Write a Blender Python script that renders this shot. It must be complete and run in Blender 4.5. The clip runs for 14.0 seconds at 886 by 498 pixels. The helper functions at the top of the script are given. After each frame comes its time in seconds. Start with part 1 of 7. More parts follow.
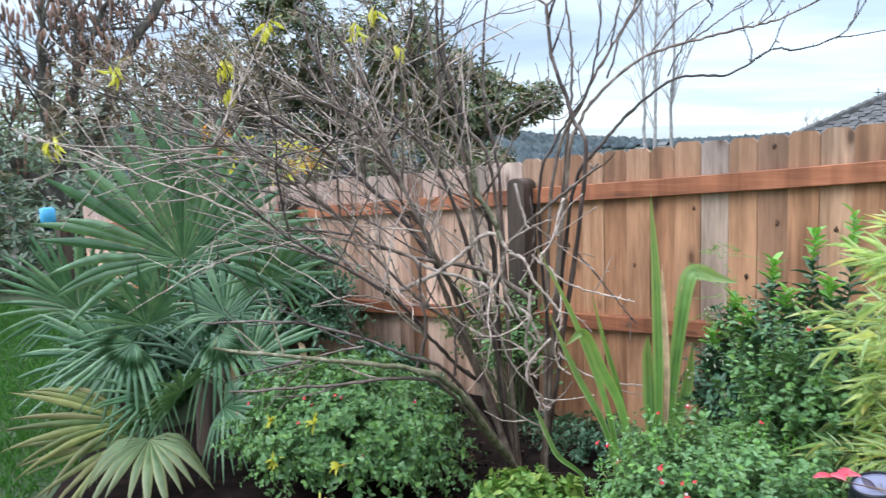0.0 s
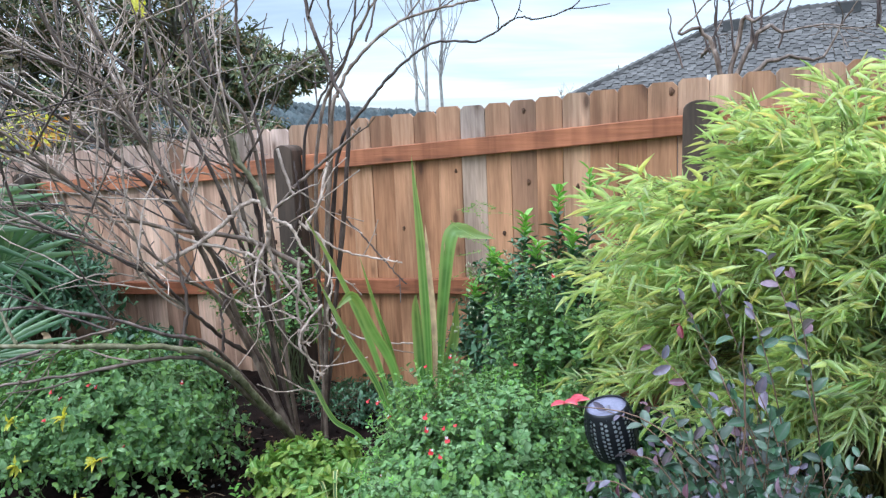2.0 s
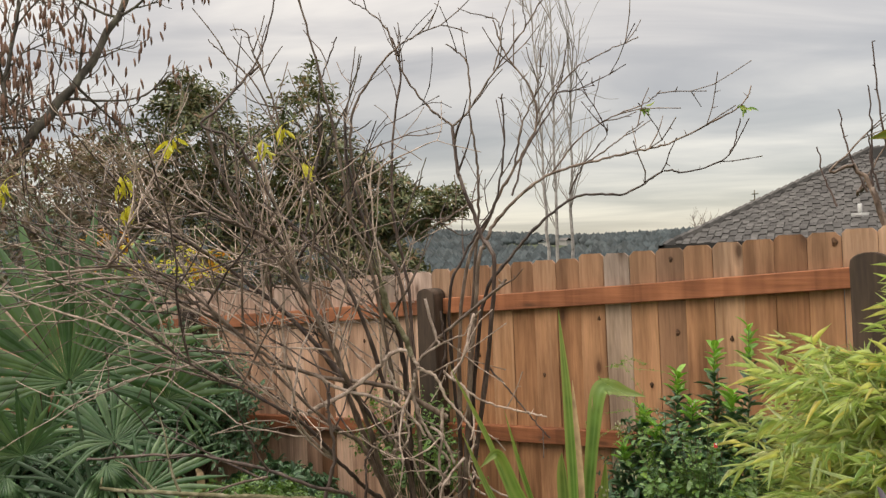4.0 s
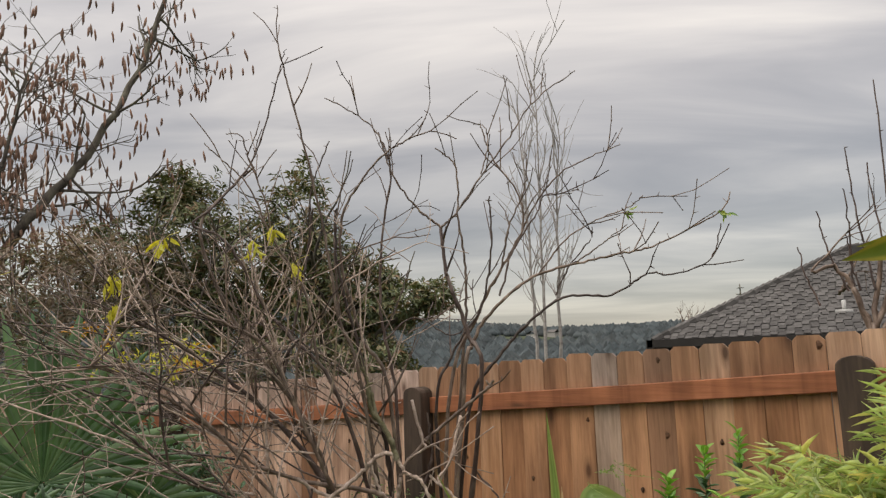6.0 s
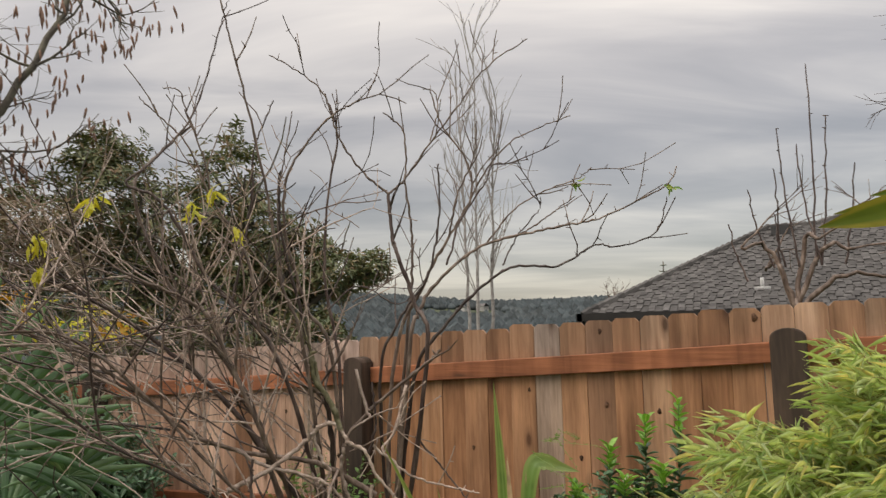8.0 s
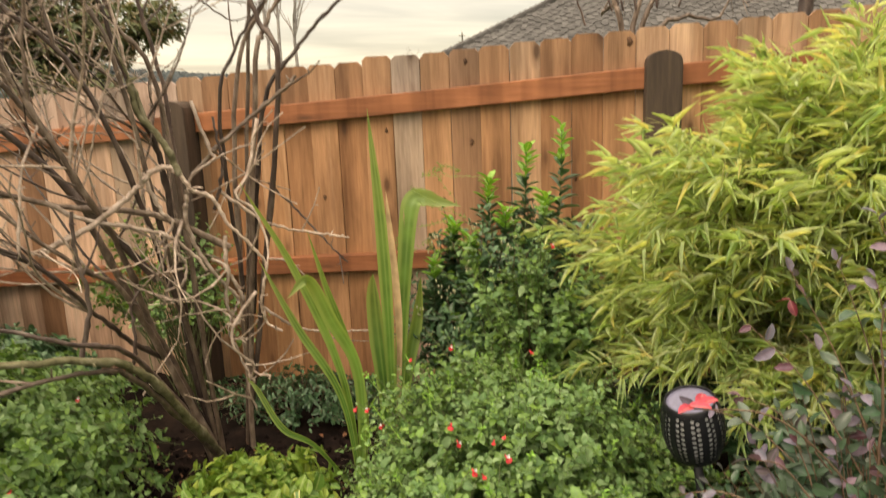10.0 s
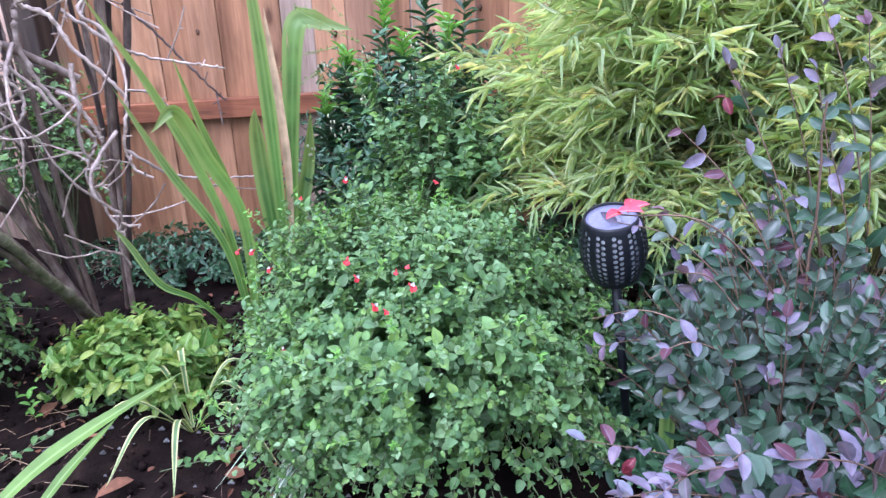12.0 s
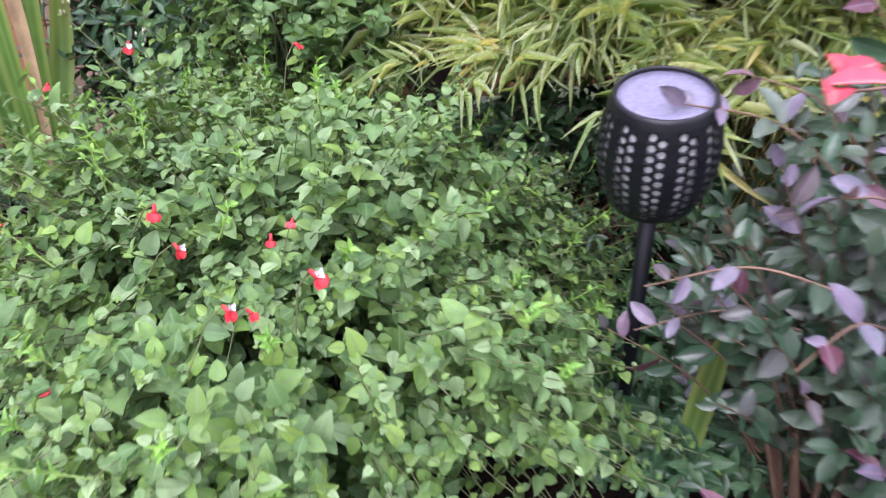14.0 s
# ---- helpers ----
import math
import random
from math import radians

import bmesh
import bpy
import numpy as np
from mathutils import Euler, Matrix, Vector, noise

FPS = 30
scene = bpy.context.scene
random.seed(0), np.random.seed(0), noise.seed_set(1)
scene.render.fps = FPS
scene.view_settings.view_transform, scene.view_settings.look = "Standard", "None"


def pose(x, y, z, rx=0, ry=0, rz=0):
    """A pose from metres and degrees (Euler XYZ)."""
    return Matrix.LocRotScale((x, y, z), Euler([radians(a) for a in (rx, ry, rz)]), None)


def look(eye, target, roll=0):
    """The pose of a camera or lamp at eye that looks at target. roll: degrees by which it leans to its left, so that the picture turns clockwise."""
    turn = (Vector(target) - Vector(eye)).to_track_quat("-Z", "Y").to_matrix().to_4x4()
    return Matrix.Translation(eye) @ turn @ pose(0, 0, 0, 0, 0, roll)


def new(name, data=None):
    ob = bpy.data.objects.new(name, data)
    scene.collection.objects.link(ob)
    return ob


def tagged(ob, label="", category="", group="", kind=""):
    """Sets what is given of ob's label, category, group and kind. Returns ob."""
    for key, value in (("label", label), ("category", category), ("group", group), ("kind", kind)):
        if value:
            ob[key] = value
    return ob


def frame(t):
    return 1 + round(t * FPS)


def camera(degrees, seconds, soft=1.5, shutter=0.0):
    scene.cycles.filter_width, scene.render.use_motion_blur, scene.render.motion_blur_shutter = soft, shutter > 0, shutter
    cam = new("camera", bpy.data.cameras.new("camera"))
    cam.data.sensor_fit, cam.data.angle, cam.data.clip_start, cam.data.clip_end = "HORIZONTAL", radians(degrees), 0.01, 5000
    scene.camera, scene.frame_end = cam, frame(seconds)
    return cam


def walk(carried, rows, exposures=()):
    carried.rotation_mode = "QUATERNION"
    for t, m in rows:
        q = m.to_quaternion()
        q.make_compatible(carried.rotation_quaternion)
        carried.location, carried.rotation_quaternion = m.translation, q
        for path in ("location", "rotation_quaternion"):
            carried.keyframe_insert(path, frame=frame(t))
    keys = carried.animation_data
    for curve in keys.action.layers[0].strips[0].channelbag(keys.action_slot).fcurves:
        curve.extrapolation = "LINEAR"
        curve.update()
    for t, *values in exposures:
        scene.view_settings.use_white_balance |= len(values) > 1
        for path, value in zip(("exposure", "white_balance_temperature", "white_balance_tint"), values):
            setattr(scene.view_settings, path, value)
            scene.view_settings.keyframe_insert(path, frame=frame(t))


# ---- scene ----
cam = camera(63.4, 14.0, 1.3, 0.3)
PATH = [
    (0, (2.627, 0.15, 1.784), (1.319, 1.647, 1.567), -1.9),
    (0.5, (2.65, 0.154, 1.754), (1.491, 1.767, 1.519), -1.5),
    (1, (2.666, 0.167, 1.756), (1.668, 1.877, 1.469), -1.4),
    (1.5, (2.669, 0.183, 1.746), (1.802, 1.956, 1.418), -2.0),
    (2, (2.681, 0.214, 1.741), (1.875, 2.017, 1.427), -2.5),
    (2.5, (2.648, 0.203, 1.798), (1.784, 1.994, 1.58), -2.4),
    (3, (2.614, 0.184, 1.85), (1.62, 1.917, 1.75), -2.4),
    (3.5, (2.597, 0.181, 1.867), (1.499, 1.852, 1.834), -2.4),
    (6, (2.616, 0.16, 1.923), (1.556, 1.831, 2.211), -1.9),
    (6.5, (2.614, 0.151, 1.916), (1.56, 1.826, 2.204), -1.9),
    (7, (2.618, 0.16, 1.916), (1.569, 1.841, 2.187), -1.5),
    (9.5, (2.155, 0.325, 1.796), (1.669, 2.26, 1.645), -2.2),
    (10, (2.065, 0.481, 1.695), (1.678, 2.398, 1.277), -2.3),
    (10.5, (2.053, 0.534, 1.647), (1.719, 2.405, 1.025), -2.8),
    (11, (2.039, 0.565, 1.59), (1.768, 2.4, 0.842), -2.6),
    (11.5, (2.038, 0.592, 1.554), (1.834, 2.424, 0.778), -2.2),
    (12, (2.041, 0.677, 1.5), (1.924, 2.524, 0.74), -1.5),
    (12.5, (2.046, 0.738, 1.479), (2.035, 2.59, 0.724), -0.9),
    (13, (1.968, 0.862, 1.463), (2.098, 2.701, 0.687), -0.0),
    (13.5, (1.928, 1.077, 1.373), (2.251, 2.817, 0.441), 0.5),
    (14, (1.893, 1.403, 1.262), (2.263, 3.054, 0.196), 1.1),
]
EXPOSURE = [
    (0.0, 0.62, 5550, 6), (0.5, 0.52, 5550, 6), (1.2, 0.58, 5500, 6), (2.2, 0.62, 5400, 5), (3.0, 0.12, 6300, 4), (3.6, 0.0, 7600, 10), (5.8, -0.42, 7300, 12),
    (7.2, -0.42, 7300, 12), (9.4, 0.0, 8200, 13), (10.0, 0.35, 9300, 11), (10.2, 0.45, 9000, 11), (10.5, 0.65, 7300, 12), (10.8, 0.95, 5350, 24), (13.2, 0.97, 5050, 27), (14.0, 0.93, 6000, 32),
]
walk(cam, [(t, look(eye, target, roll)) for t, eye, target, roll in PATH], EXPOSURE)

# ---- world and light ----
world = bpy.data.worlds.new("overcast_sky")
scene.world = world
world.use_nodes = True
wt = world.node_tree
wt.nodes.clear()


def node(tree, kind, **values):
    n = tree.nodes.new(kind)
    for k, v in values.items():
        if k == "label_text":
            n.label = v
        else:
            n.inputs[k].default_value = v
    return n


def join(tree, a, b):
    tree.links.new(a, b)


def ramp(tree, fac, stops):
    r = tree.nodes.new("ShaderNodeValToRGB")
    while len(r.color_ramp.elements) < len(stops):
        r.color_ramp.elements.new(0.5)
    for e, (p, c) in zip(r.color_ramp.elements, stops):
        e.position, e.color = p, (*c, 1.0)
    join(tree, fac, r.inputs[0])
    return r.outputs[0]


def maths(tree, op, a, b=0.0, c=0.0):
    m = tree.nodes.new("ShaderNodeMath")
    m.operation = op
    for i, v in enumerate((a, b, c)):
        if isinstance(v, (int, float)):
            m.inputs[i].default_value = v
        else:
            join(tree, v, m.inputs[i])
    return m.outputs[0]


def mixc(tree, fac, a, b, mode="MIX"):
    m = tree.nodes.new("ShaderNodeMix")
    m.data_type, m.blend_type = "RGBA", mode
    for i, v in ((0, fac), (6, a), (7, b)):
        if isinstance(v, (int, float)):
            m.inputs[i].default_value = v
        elif isinstance(v, tuple):
            m.inputs[i].default_value = (*v, 1.0)
        else:
            join(tree, v, m.inputs[i])
    return m.outputs[2]


SUN_EL, SUN_AZ = 42.0, 215.0
sky = wt.nodes.new("ShaderNodeTexSky")
sky.sky_type, sky.sun_disc = "NISHITA", False
sky.sun_elevation, sky.sun_rotation = radians(SUN_EL), radians(SUN_AZ)
coord = wt.nodes.new("ShaderNodeTexCoord")
sep = wt.nodes.new("ShaderNodeSeparateXYZ")
join(wt, coord.outputs["Generated"], sep.inputs[0])
up = maths(wt, "MAXIMUM", sep.outputs[2], 0.0)
# cloud sheet: the view direction laid on a flat layer overhead, so that the bands close up toward the horizon
div = maths(wt, "ADD", up, 0.16)
cx, cy = maths(wt, "DIVIDE", sep.outputs[0], div), maths(wt, "DIVIDE", sep.outputs[1], div)
comb = wt.nodes.new("ShaderNodeCombineXYZ")
join(wt, maths(wt, "ADD", maths(wt, "MULTIPLY", cx, 0.42), maths(wt, "MULTIPLY", cy, 0.30)), comb.inputs[0])
join(wt, maths(wt, "SUBTRACT", maths(wt, "MULTIPLY", cy, 1.25), maths(wt, "MULTIPLY", cx, 0.75)), comb.inputs[1])
clouds = node(wt, "ShaderNodeTexNoise", Scale=1.25, Detail=6.0, Roughness=0.52, Distortion=0.55)
join(wt, comb.outputs[0], clouds.inputs["Vector"])
veil = ramp(wt, clouds.outputs[0], [(0.30, (0.43, 0.435, 0.46)), (0.45, (0.59, 0.59, 0.61)), (0.56, (0.76, 0.755, 0.76)), (0.70, (0.98, 0.97, 0.945))])
# an overcast sky is brighter overhead, with a paler strip low down
grade = ramp(wt, up, [(0.0, (0.72, 0.715, 0.70)), (0.10, (0.73, 0.725, 0.72)), (0.22, (0.71, 0.71, 0.72)), (0.42, (1.32, 1.31, 1.30)), (0.62, (1.75, 1.75, 1.75)), (1.0, (4.6, 4.6, 4.6))])
cloud_col = mixc(wt, 1.0, veil, grade, "MULTIPLY")
bg_cloud = node(wt, "ShaderNodeBackground", Strength=0.95)
join(wt, cloud_col, bg_cloud.inputs[0])
bg_sky = node(wt, "ShaderNodeBackground", Strength=0.05)
join(wt, sky.outputs[0], bg_sky.inputs[0])
addw = wt.nodes.new("ShaderNodeAddShader")
join(wt, bg_cloud.outputs[0], addw.inputs[0])
join(wt, bg_sky.outputs[0], addw.inputs[1])
wout = wt.nodes.new("ShaderNodeOutputWorld")
join(wt, addw.outputs[0], wout.inputs[0])

sun = new("sun", bpy.data.lights.new("sun", "SUN"))
sun.data.energy, sun.data.angle, sun.data.color = 1.5, radians(35.0), (1.0, 0.97, 0.93)
_az, _el = radians(SUN_AZ), radians(SUN_EL)
sun_way = Vector((math.sin(_az) * math.cos(_el), math.cos(_az) * math.cos(_el), math.sin(_el)))
sun.matrix_world = look(sun_way * 50, (0, 0, 0))


# ---- materials ----
def shader(name):
    m = bpy.data.materials.new(name)
    m.use_nodes = True
    t = m.node_tree
    return m, t, t.nodes["Principled BSDF"], t.nodes["Material Output"]


def pieces_random(t):
    """A random number for each object, mixed with one for each loose piece of a mesh."""
    a = t.nodes.new("ShaderNodeObjectInfo").outputs["Random"]
    b = t.nodes.new("ShaderNodeNewGeometry").outputs["Random Per Island"]
    return maths(t, "FRACT", maths(t, "ADD", a, b))


def surface(name, stops, scale=8.0, stretch=(1, 1, 1), rough=0.7, bump=0.2, fine=60.0, metal=0.0, spread=0.25, world_place=False, spec=0.4):
    """A grained surface: stops are colours over a noise, at two scales, with a tint for each piece."""
    m, t, p, _ = shader(name)
    tc = t.nodes.new("ShaderNodeTexCoord")
    mp = t.nodes.new("ShaderNodeMapping")
    mp.inputs["Scale"].default_value = stretch
    if world_place:
        join(t, t.nodes.new("ShaderNodeNewGeometry").outputs["Position"], mp.inputs[0])
    else:
        join(t, tc.outputs["Object"], mp.inputs[0])
    rnd = pieces_random(t)
    shift = t.nodes.new("ShaderNodeVectorMath")
    shift.operation = "ADD"
    join(t, mp.outputs[0], shift.inputs[0])
    cmb = t.nodes.new("ShaderNodeCombineXYZ")
    for i in range(3):
        join(t, maths(t, "MULTIPLY", rnd, 31.0 + 7 * i), cmb.inputs[i])
    if not world_place:
        join(t, cmb.outputs[0], shift.inputs[1])
    n1 = node(t, "ShaderNodeTexNoise", Scale=scale, Detail=5.0, Roughness=0.6)
    n2 = node(t, "ShaderNodeTexNoise", Scale=fine, Detail=3.0, Roughness=0.6)
    for n in (n1, n2):
        join(t, shift.outputs[0], n.inputs["Vector"])
    k = len(stops) - 1
    col = ramp(t, n1.outputs[0], [(0.3 + 0.4 * i / max(k, 1), c) for i, c in enumerate(stops)])
    col = mixc(t, 0.35, col, ramp(t, n2.outputs[0], [(0.3, (0.35, 0.35, 0.35)), (0.7, (1.0, 1.0, 1.0))]), "MULTIPLY")
    tint = ramp(t, rnd, [(0.0, (1 - spread,) * 3), (1.0, (1 + spread * 0.6,) * 3)])
    col = mixc(t, 1.0, col, tint, "MULTIPLY")
    join(t, col, p.inputs["Base Color"])
    p.inputs["Roughness"].default_value, p.inputs["Metallic"].default_value = rough, metal
    p.inputs["Specular IOR Level"].default_value = spec
    if bump:
        b = node(t, "ShaderNodeBump", Strength=bump, Distance=0.01)
        join(t, maths(t, "ADD", n1.outputs[0], maths(t, "MULTIPLY", n2.outputs[0], 0.5)), b.inputs["Height"])
        join(t, b.outputs[0], p.inputs["Normal"])
    return m


def leafy(name, stops, rough=0.5, through_light=0.25, rib=None, edge=None, spec=0.4, mottle=60.0, tip=None):
    """Leaf colours picked for each leaf, with a rib along it (attribute lv) and a tinted edge or tip (lu)."""
    m, t, p, out = shader(name)
    rnd = pieces_random(t)
    k = len(stops) - 1
    col = ramp(t, rnd, [(i / max(k, 1), c) for i, c in enumerate(stops)])
    tc = t.nodes.new("ShaderNodeTexCoord")
    n = node(t, "ShaderNodeTexNoise", Scale=mottle, Detail=3.0)
    join(t, tc.outputs["Object"], n.inputs["Vector"])
    col = mixc(t, 0.6, col, ramp(t, n.outputs[0], [(0.3, (0.5, 0.5, 0.5)), (0.7, (1.35, 1.35, 1.35))]), "MULTIPLY")
    av = t.nodes.new("ShaderNodeAttribute")
    av.attribute_name = "lv"
    au = t.nodes.new("ShaderNodeAttribute")
    au.attribute_name = "lu"
    if rib:
        col = mixc(t, ramp(t, maths(t, "ABSOLUTE", av.outputs["Fac"]), [(0.0, (0.8, 0.8, 0.8)), (0.22, (0.0, 0.0, 0.0))]), col, rib)
    if edge:
        col = mixc(t, ramp(t, maths(t, "ABSOLUTE", av.outputs["Fac"]), [(0.45, (0.0, 0.0, 0.0)), (0.7, (1.0, 1.0, 1.0))]), col, edge)
    if tip:
        amount = maths(t, "MULTIPLY", ramp(t, au.outputs["Fac"], [(0.35, (0.0, 0.0, 0.0)), (1.0, (1.0, 1.0, 1.0))]), n.outputs[0])
        col = mixc(t, amount, col, tip)
    join(t, col, p.inputs["Base Color"])
    p.inputs["Roughness"].default_value = rough
    p.inputs["Specular IOR Level"].default_value = spec
    b = node(t, "ShaderNodeBump", Strength=0.25, Distance=0.004)
    join(t, maths(t, "ADD", n.outputs[0], maths(t, "MULTIPLY", maths(t, "ABSOLUTE", av.outputs["Fac"]), 0.6)), b.inputs["Height"])
    join(t, b.outputs[0], p.inputs["Normal"])
    tr = t.nodes.new("ShaderNodeBsdfTranslucent")
    join(t, mixc(t, 1.0, col, (1.3, 1.25, 0.6), "MULTIPLY"), tr.inputs[0])
    mix = node(t, "ShaderNodeMixShader", Fac=through_light)
    join(t, p.outputs[0], mix.inputs[1])
    join(t, tr.outputs[0], mix.inputs[2])
    join(t, mix.outputs[0], out.inputs[0])
    return m


def cedar(name, stops, red=0.0):
    """Sawn cedar: long grain along the board, dark knots, weathering that greys the exposed heads."""
    m, t, p, _ = shader(name)
    tc = t.nodes.new("ShaderNodeTexCoord")
    rnd = t.nodes.new("ShaderNodeObjectInfo").outputs["Random"]
    cmb = t.nodes.new("ShaderNodeCombineXYZ")
    for i in range(3):
        join(t, maths(t, "MULTIPLY", rnd, 17.0 + 11 * i), cmb.inputs[i])
    sh = t.nodes.new("ShaderNodeVectorMath")
    sh.operation = "ADD"
    join(t, tc.outputs["Object"], sh.inputs[0])
    join(t, cmb.outputs[0], sh.inputs[1])

    def grain(scale, stretch, detail):
        mp = t.nodes.new("ShaderNodeMapping")
        mp.inputs["Scale"].default_value = stretch
        join(t, sh.outputs[0], mp.inputs[0])
        n = node(t, "ShaderNodeTexNoise", Scale=scale, Detail=detail, Roughness=0.6, Distortion=0.4)
        join(t, mp.outputs[0], n.inputs["Vector"])
        return n.outputs[0]

    long_axis = (1, 1, 0.06) if not red else (0.05, 1, 1)
    g1, g2, g3 = grain(16, long_axis, 4.0), grain(70, long_axis, 3.0), grain(3.0, (1, 1, 0.5), 3.0)
    k = len(stops) - 1
    col = ramp(t, maths(t, "ADD", maths(t, "MULTIPLY", rnd, 0.62), maths(t, "MULTIPLY", g1, 0.42)), [(0.08 + 0.8 * i / k, c) for i, c in enumerate(stops)])
    col = mixc(t, 0.55, col, ramp(t, g2, [(0.30, (0.62, 0.58, 0.55)), (0.62, (1.12, 1.12, 1.12))]), "MULTIPLY")
    col = mixc(t, 0.7, col, ramp(t, g3, [(0.3, (0.70, 0.68, 0.66)), (0.65, (1.15, 1.13, 1.1))]), "MULTIPLY")
    mpk = t.nodes.new("ShaderNodeMapping")
    mpk.inputs["Scale"].default_value = (6.5, 6.5, 2.6) if not red else (2.2, 7, 9)
    join(t, sh.outputs[0], mpk.inputs[0])
    vor = node(t, "ShaderNodeTexVoronoi", Scale=1.0)
    join(t, mpk.outputs[0], vor.inputs["Vector"])
    knot = ramp(t, vor.outputs["Distance"], [(0.055, (1, 1, 1)), (0.13, (0.35, 0.35, 0.35)), (0.24, (0, 0, 0))])
    col = mixc(t, maths(t, "MULTIPLY", knot, 0.85), col, (0.085, 0.036, 0.018))
    streak = ramp(t, grain(7, (1, 1, 0.03), 3.0), [(0.35, (0.62, 0.60, 0.58)), (0.5, (1.0, 1.0, 1.0)), (0.68, (1.22, 1.24, 1.26))])
    col = mixc(t, 0.8, col, streak, "MULTIPLY")
    blotch = ramp(t, grain(5.0, (1.3, 1, 0.22) if not red else (0.2, 1, 1.3), 5.0), [(0.34, (0.58, 0.53, 0.50)), (0.48, (1.02, 1.0, 0.99)), (0.64, (1.32, 1.32, 1.32))])
    col = mixc(t, 0.75, col, blotch, "MULTIPLY")
    if not red:
        # the heads above the rail have greyed in the weather
        zz = t.nodes.new("ShaderNodeSeparateXYZ")
        join(t, tc.outputs["Object"], zz.inputs[0])
        head = maths(t, "MULTIPLY", maths(t, "SMOOTH_MIN", maths(t, "MAXIMUM", maths(t, "MULTIPLY", maths(t, "ADD", zz.outputs[2], 0.30), 9.0), 0.0), 1.0, 0.1), 0.55)
        col = mixc(t, head, col, mixc(t, 1.0, col, (0.62, 0.74, 0.92), "MULTIPLY"))
    join(t, col, p.inputs["Base Color"])
    p.inputs["Roughness"].default_value, p.inputs["Specular IOR Level"].default_value = 0.62, 0.35
    b = node(t, "ShaderNodeBump", Strength=0.35, Distance=0.006)
    join(t, maths(t, "ADD", g2, maths(t, "MULTIPLY", g1, 0.6)), b.inputs["Height"])
    join(t, b.outputs[0], p.inputs["Normal"])
    return m


M_BOARD = cedar("stained_cedar", [(0.2724, 0.122, 0.0593), (0.3733, 0.1856, 0.0948), (0.464, 0.2493, 0.1363), (0.5448, 0.3342, 0.2075), (0.4136, 0.2122, 0.1067)])
M_BOARD_DARK = cedar("dark_cedar", [(0.19, 0.095, 0.055), (0.29, 0.155, 0.09), (0.38, 0.215, 0.13)])
M_BOARD_PALE = cedar("pale_weathered_cedar", [(0.414, 0.2472, 0.1725), (0.5175, 0.3335, 0.2415), (0.6095, 0.4255, 0.3277), (0.483, 0.2875, 0.1898)])
M_BOARD_GREY = cedar("greyed_cedar", [(0.28, 0.20, 0.15), (0.42, 0.31, 0.24), (0.50, 0.35, 0.25)])
M_RAIL = cedar("red_stained_rail", [(0.2016, 0.0694, 0.033), (0.264, 0.0949, 0.0451), (0.3312, 0.1275, 0.0616)], red=1.0)
M_POST = surface("dark_post_wood", [(0.0364, 0.0243, 0.0182), (0.0728, 0.0486, 0.0351), (0.126, 0.0837, 0.0598)], 14, (1, 1, 0.1), 0.75, 0.4, 80)
M_BARK = surface("grey_brown_bark", [(0.0799, 0.0533, 0.0405), (0.1759, 0.1226, 0.0927), (0.3838, 0.2931, 0.2345)], 22, (1, 1, 0.4), 0.5, 0.3, 120, spread=0.35, world_place=True, spec=0.5)
# pale twig bark, lightened further to hold the bright tops of lit twigs
M_TWIG_PALE = surface("pale_highlit_twig_bark", [(0.244, 0.1769, 0.1342), (0.4636, 0.3538, 0.2867), (0.7076, 0.5734, 0.488)], 30, (1, 1, 1), 0.5, 0.3, 140, spread=0.3, world_place=True, spec=0.5)
M_MOSSY = surface("mossy_green_brown_bark", [(0.085, 0.08, 0.04), (0.20, 0.185, 0.10), (0.40, 0.36, 0.26)], 18, (1, 1, 1), 0.8, 0.6, 120, spread=0.3, world_place=True)
# reddish bark, darkened further to hold the shaded sides of the branches
M_BARK_RED = surface("reddish_brown_bark", [(0.0437, 0.0263, 0.0224), (0.0924, 0.0603, 0.0505), (0.2041, 0.1507, 0.1264)], 22, (1, 1, 0.4), 0.5, 0.3, 120, spread=0.35, world_place=True, spec=0.5)
M_BARK_DARK = surface("dark_mossy_bark", [(0.063, 0.054, 0.0468), (0.1344, 0.1188, 0.099), (0.216, 0.2076, 0.1536)], 7, (1, 1, 0.5), 0.85, 0.6, 40, world_place=True)
M_BIRCH = surface("pale_birch_bark", [(0.26, 0.235, 0.22), (0.42, 0.39, 0.37), (0.55, 0.52, 0.50)], 5, (1, 1, 2.5), 0.7, 0.2, 40, world_place=True)
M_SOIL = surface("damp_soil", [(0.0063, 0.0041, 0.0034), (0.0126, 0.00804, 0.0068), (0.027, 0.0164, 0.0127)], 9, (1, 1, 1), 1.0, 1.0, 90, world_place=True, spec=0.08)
M_KNOT = surface("dark_wood_knot", [(0.07, 0.035, 0.02), (0.14, 0.07, 0.038), (0.22, 0.11, 0.06)], 60, (1, 1, 1), 0.8, 0.5, 200, spread=0.5)
M_CHIP = surface("pale_stone_chip", [(0.08, 0.075, 0.075), (0.15, 0.14, 0.135), (0.23, 0.22, 0.215)], 40, (1, 1, 1), 0.8, 0.3, 120, spread=0.5)
M_GRASS = leafy("lawn_grass", [(0.04, 0.128, 0.02), (0.064, 0.176, 0.028), (0.104, 0.224, 0.04)], 0.6, 0.3)
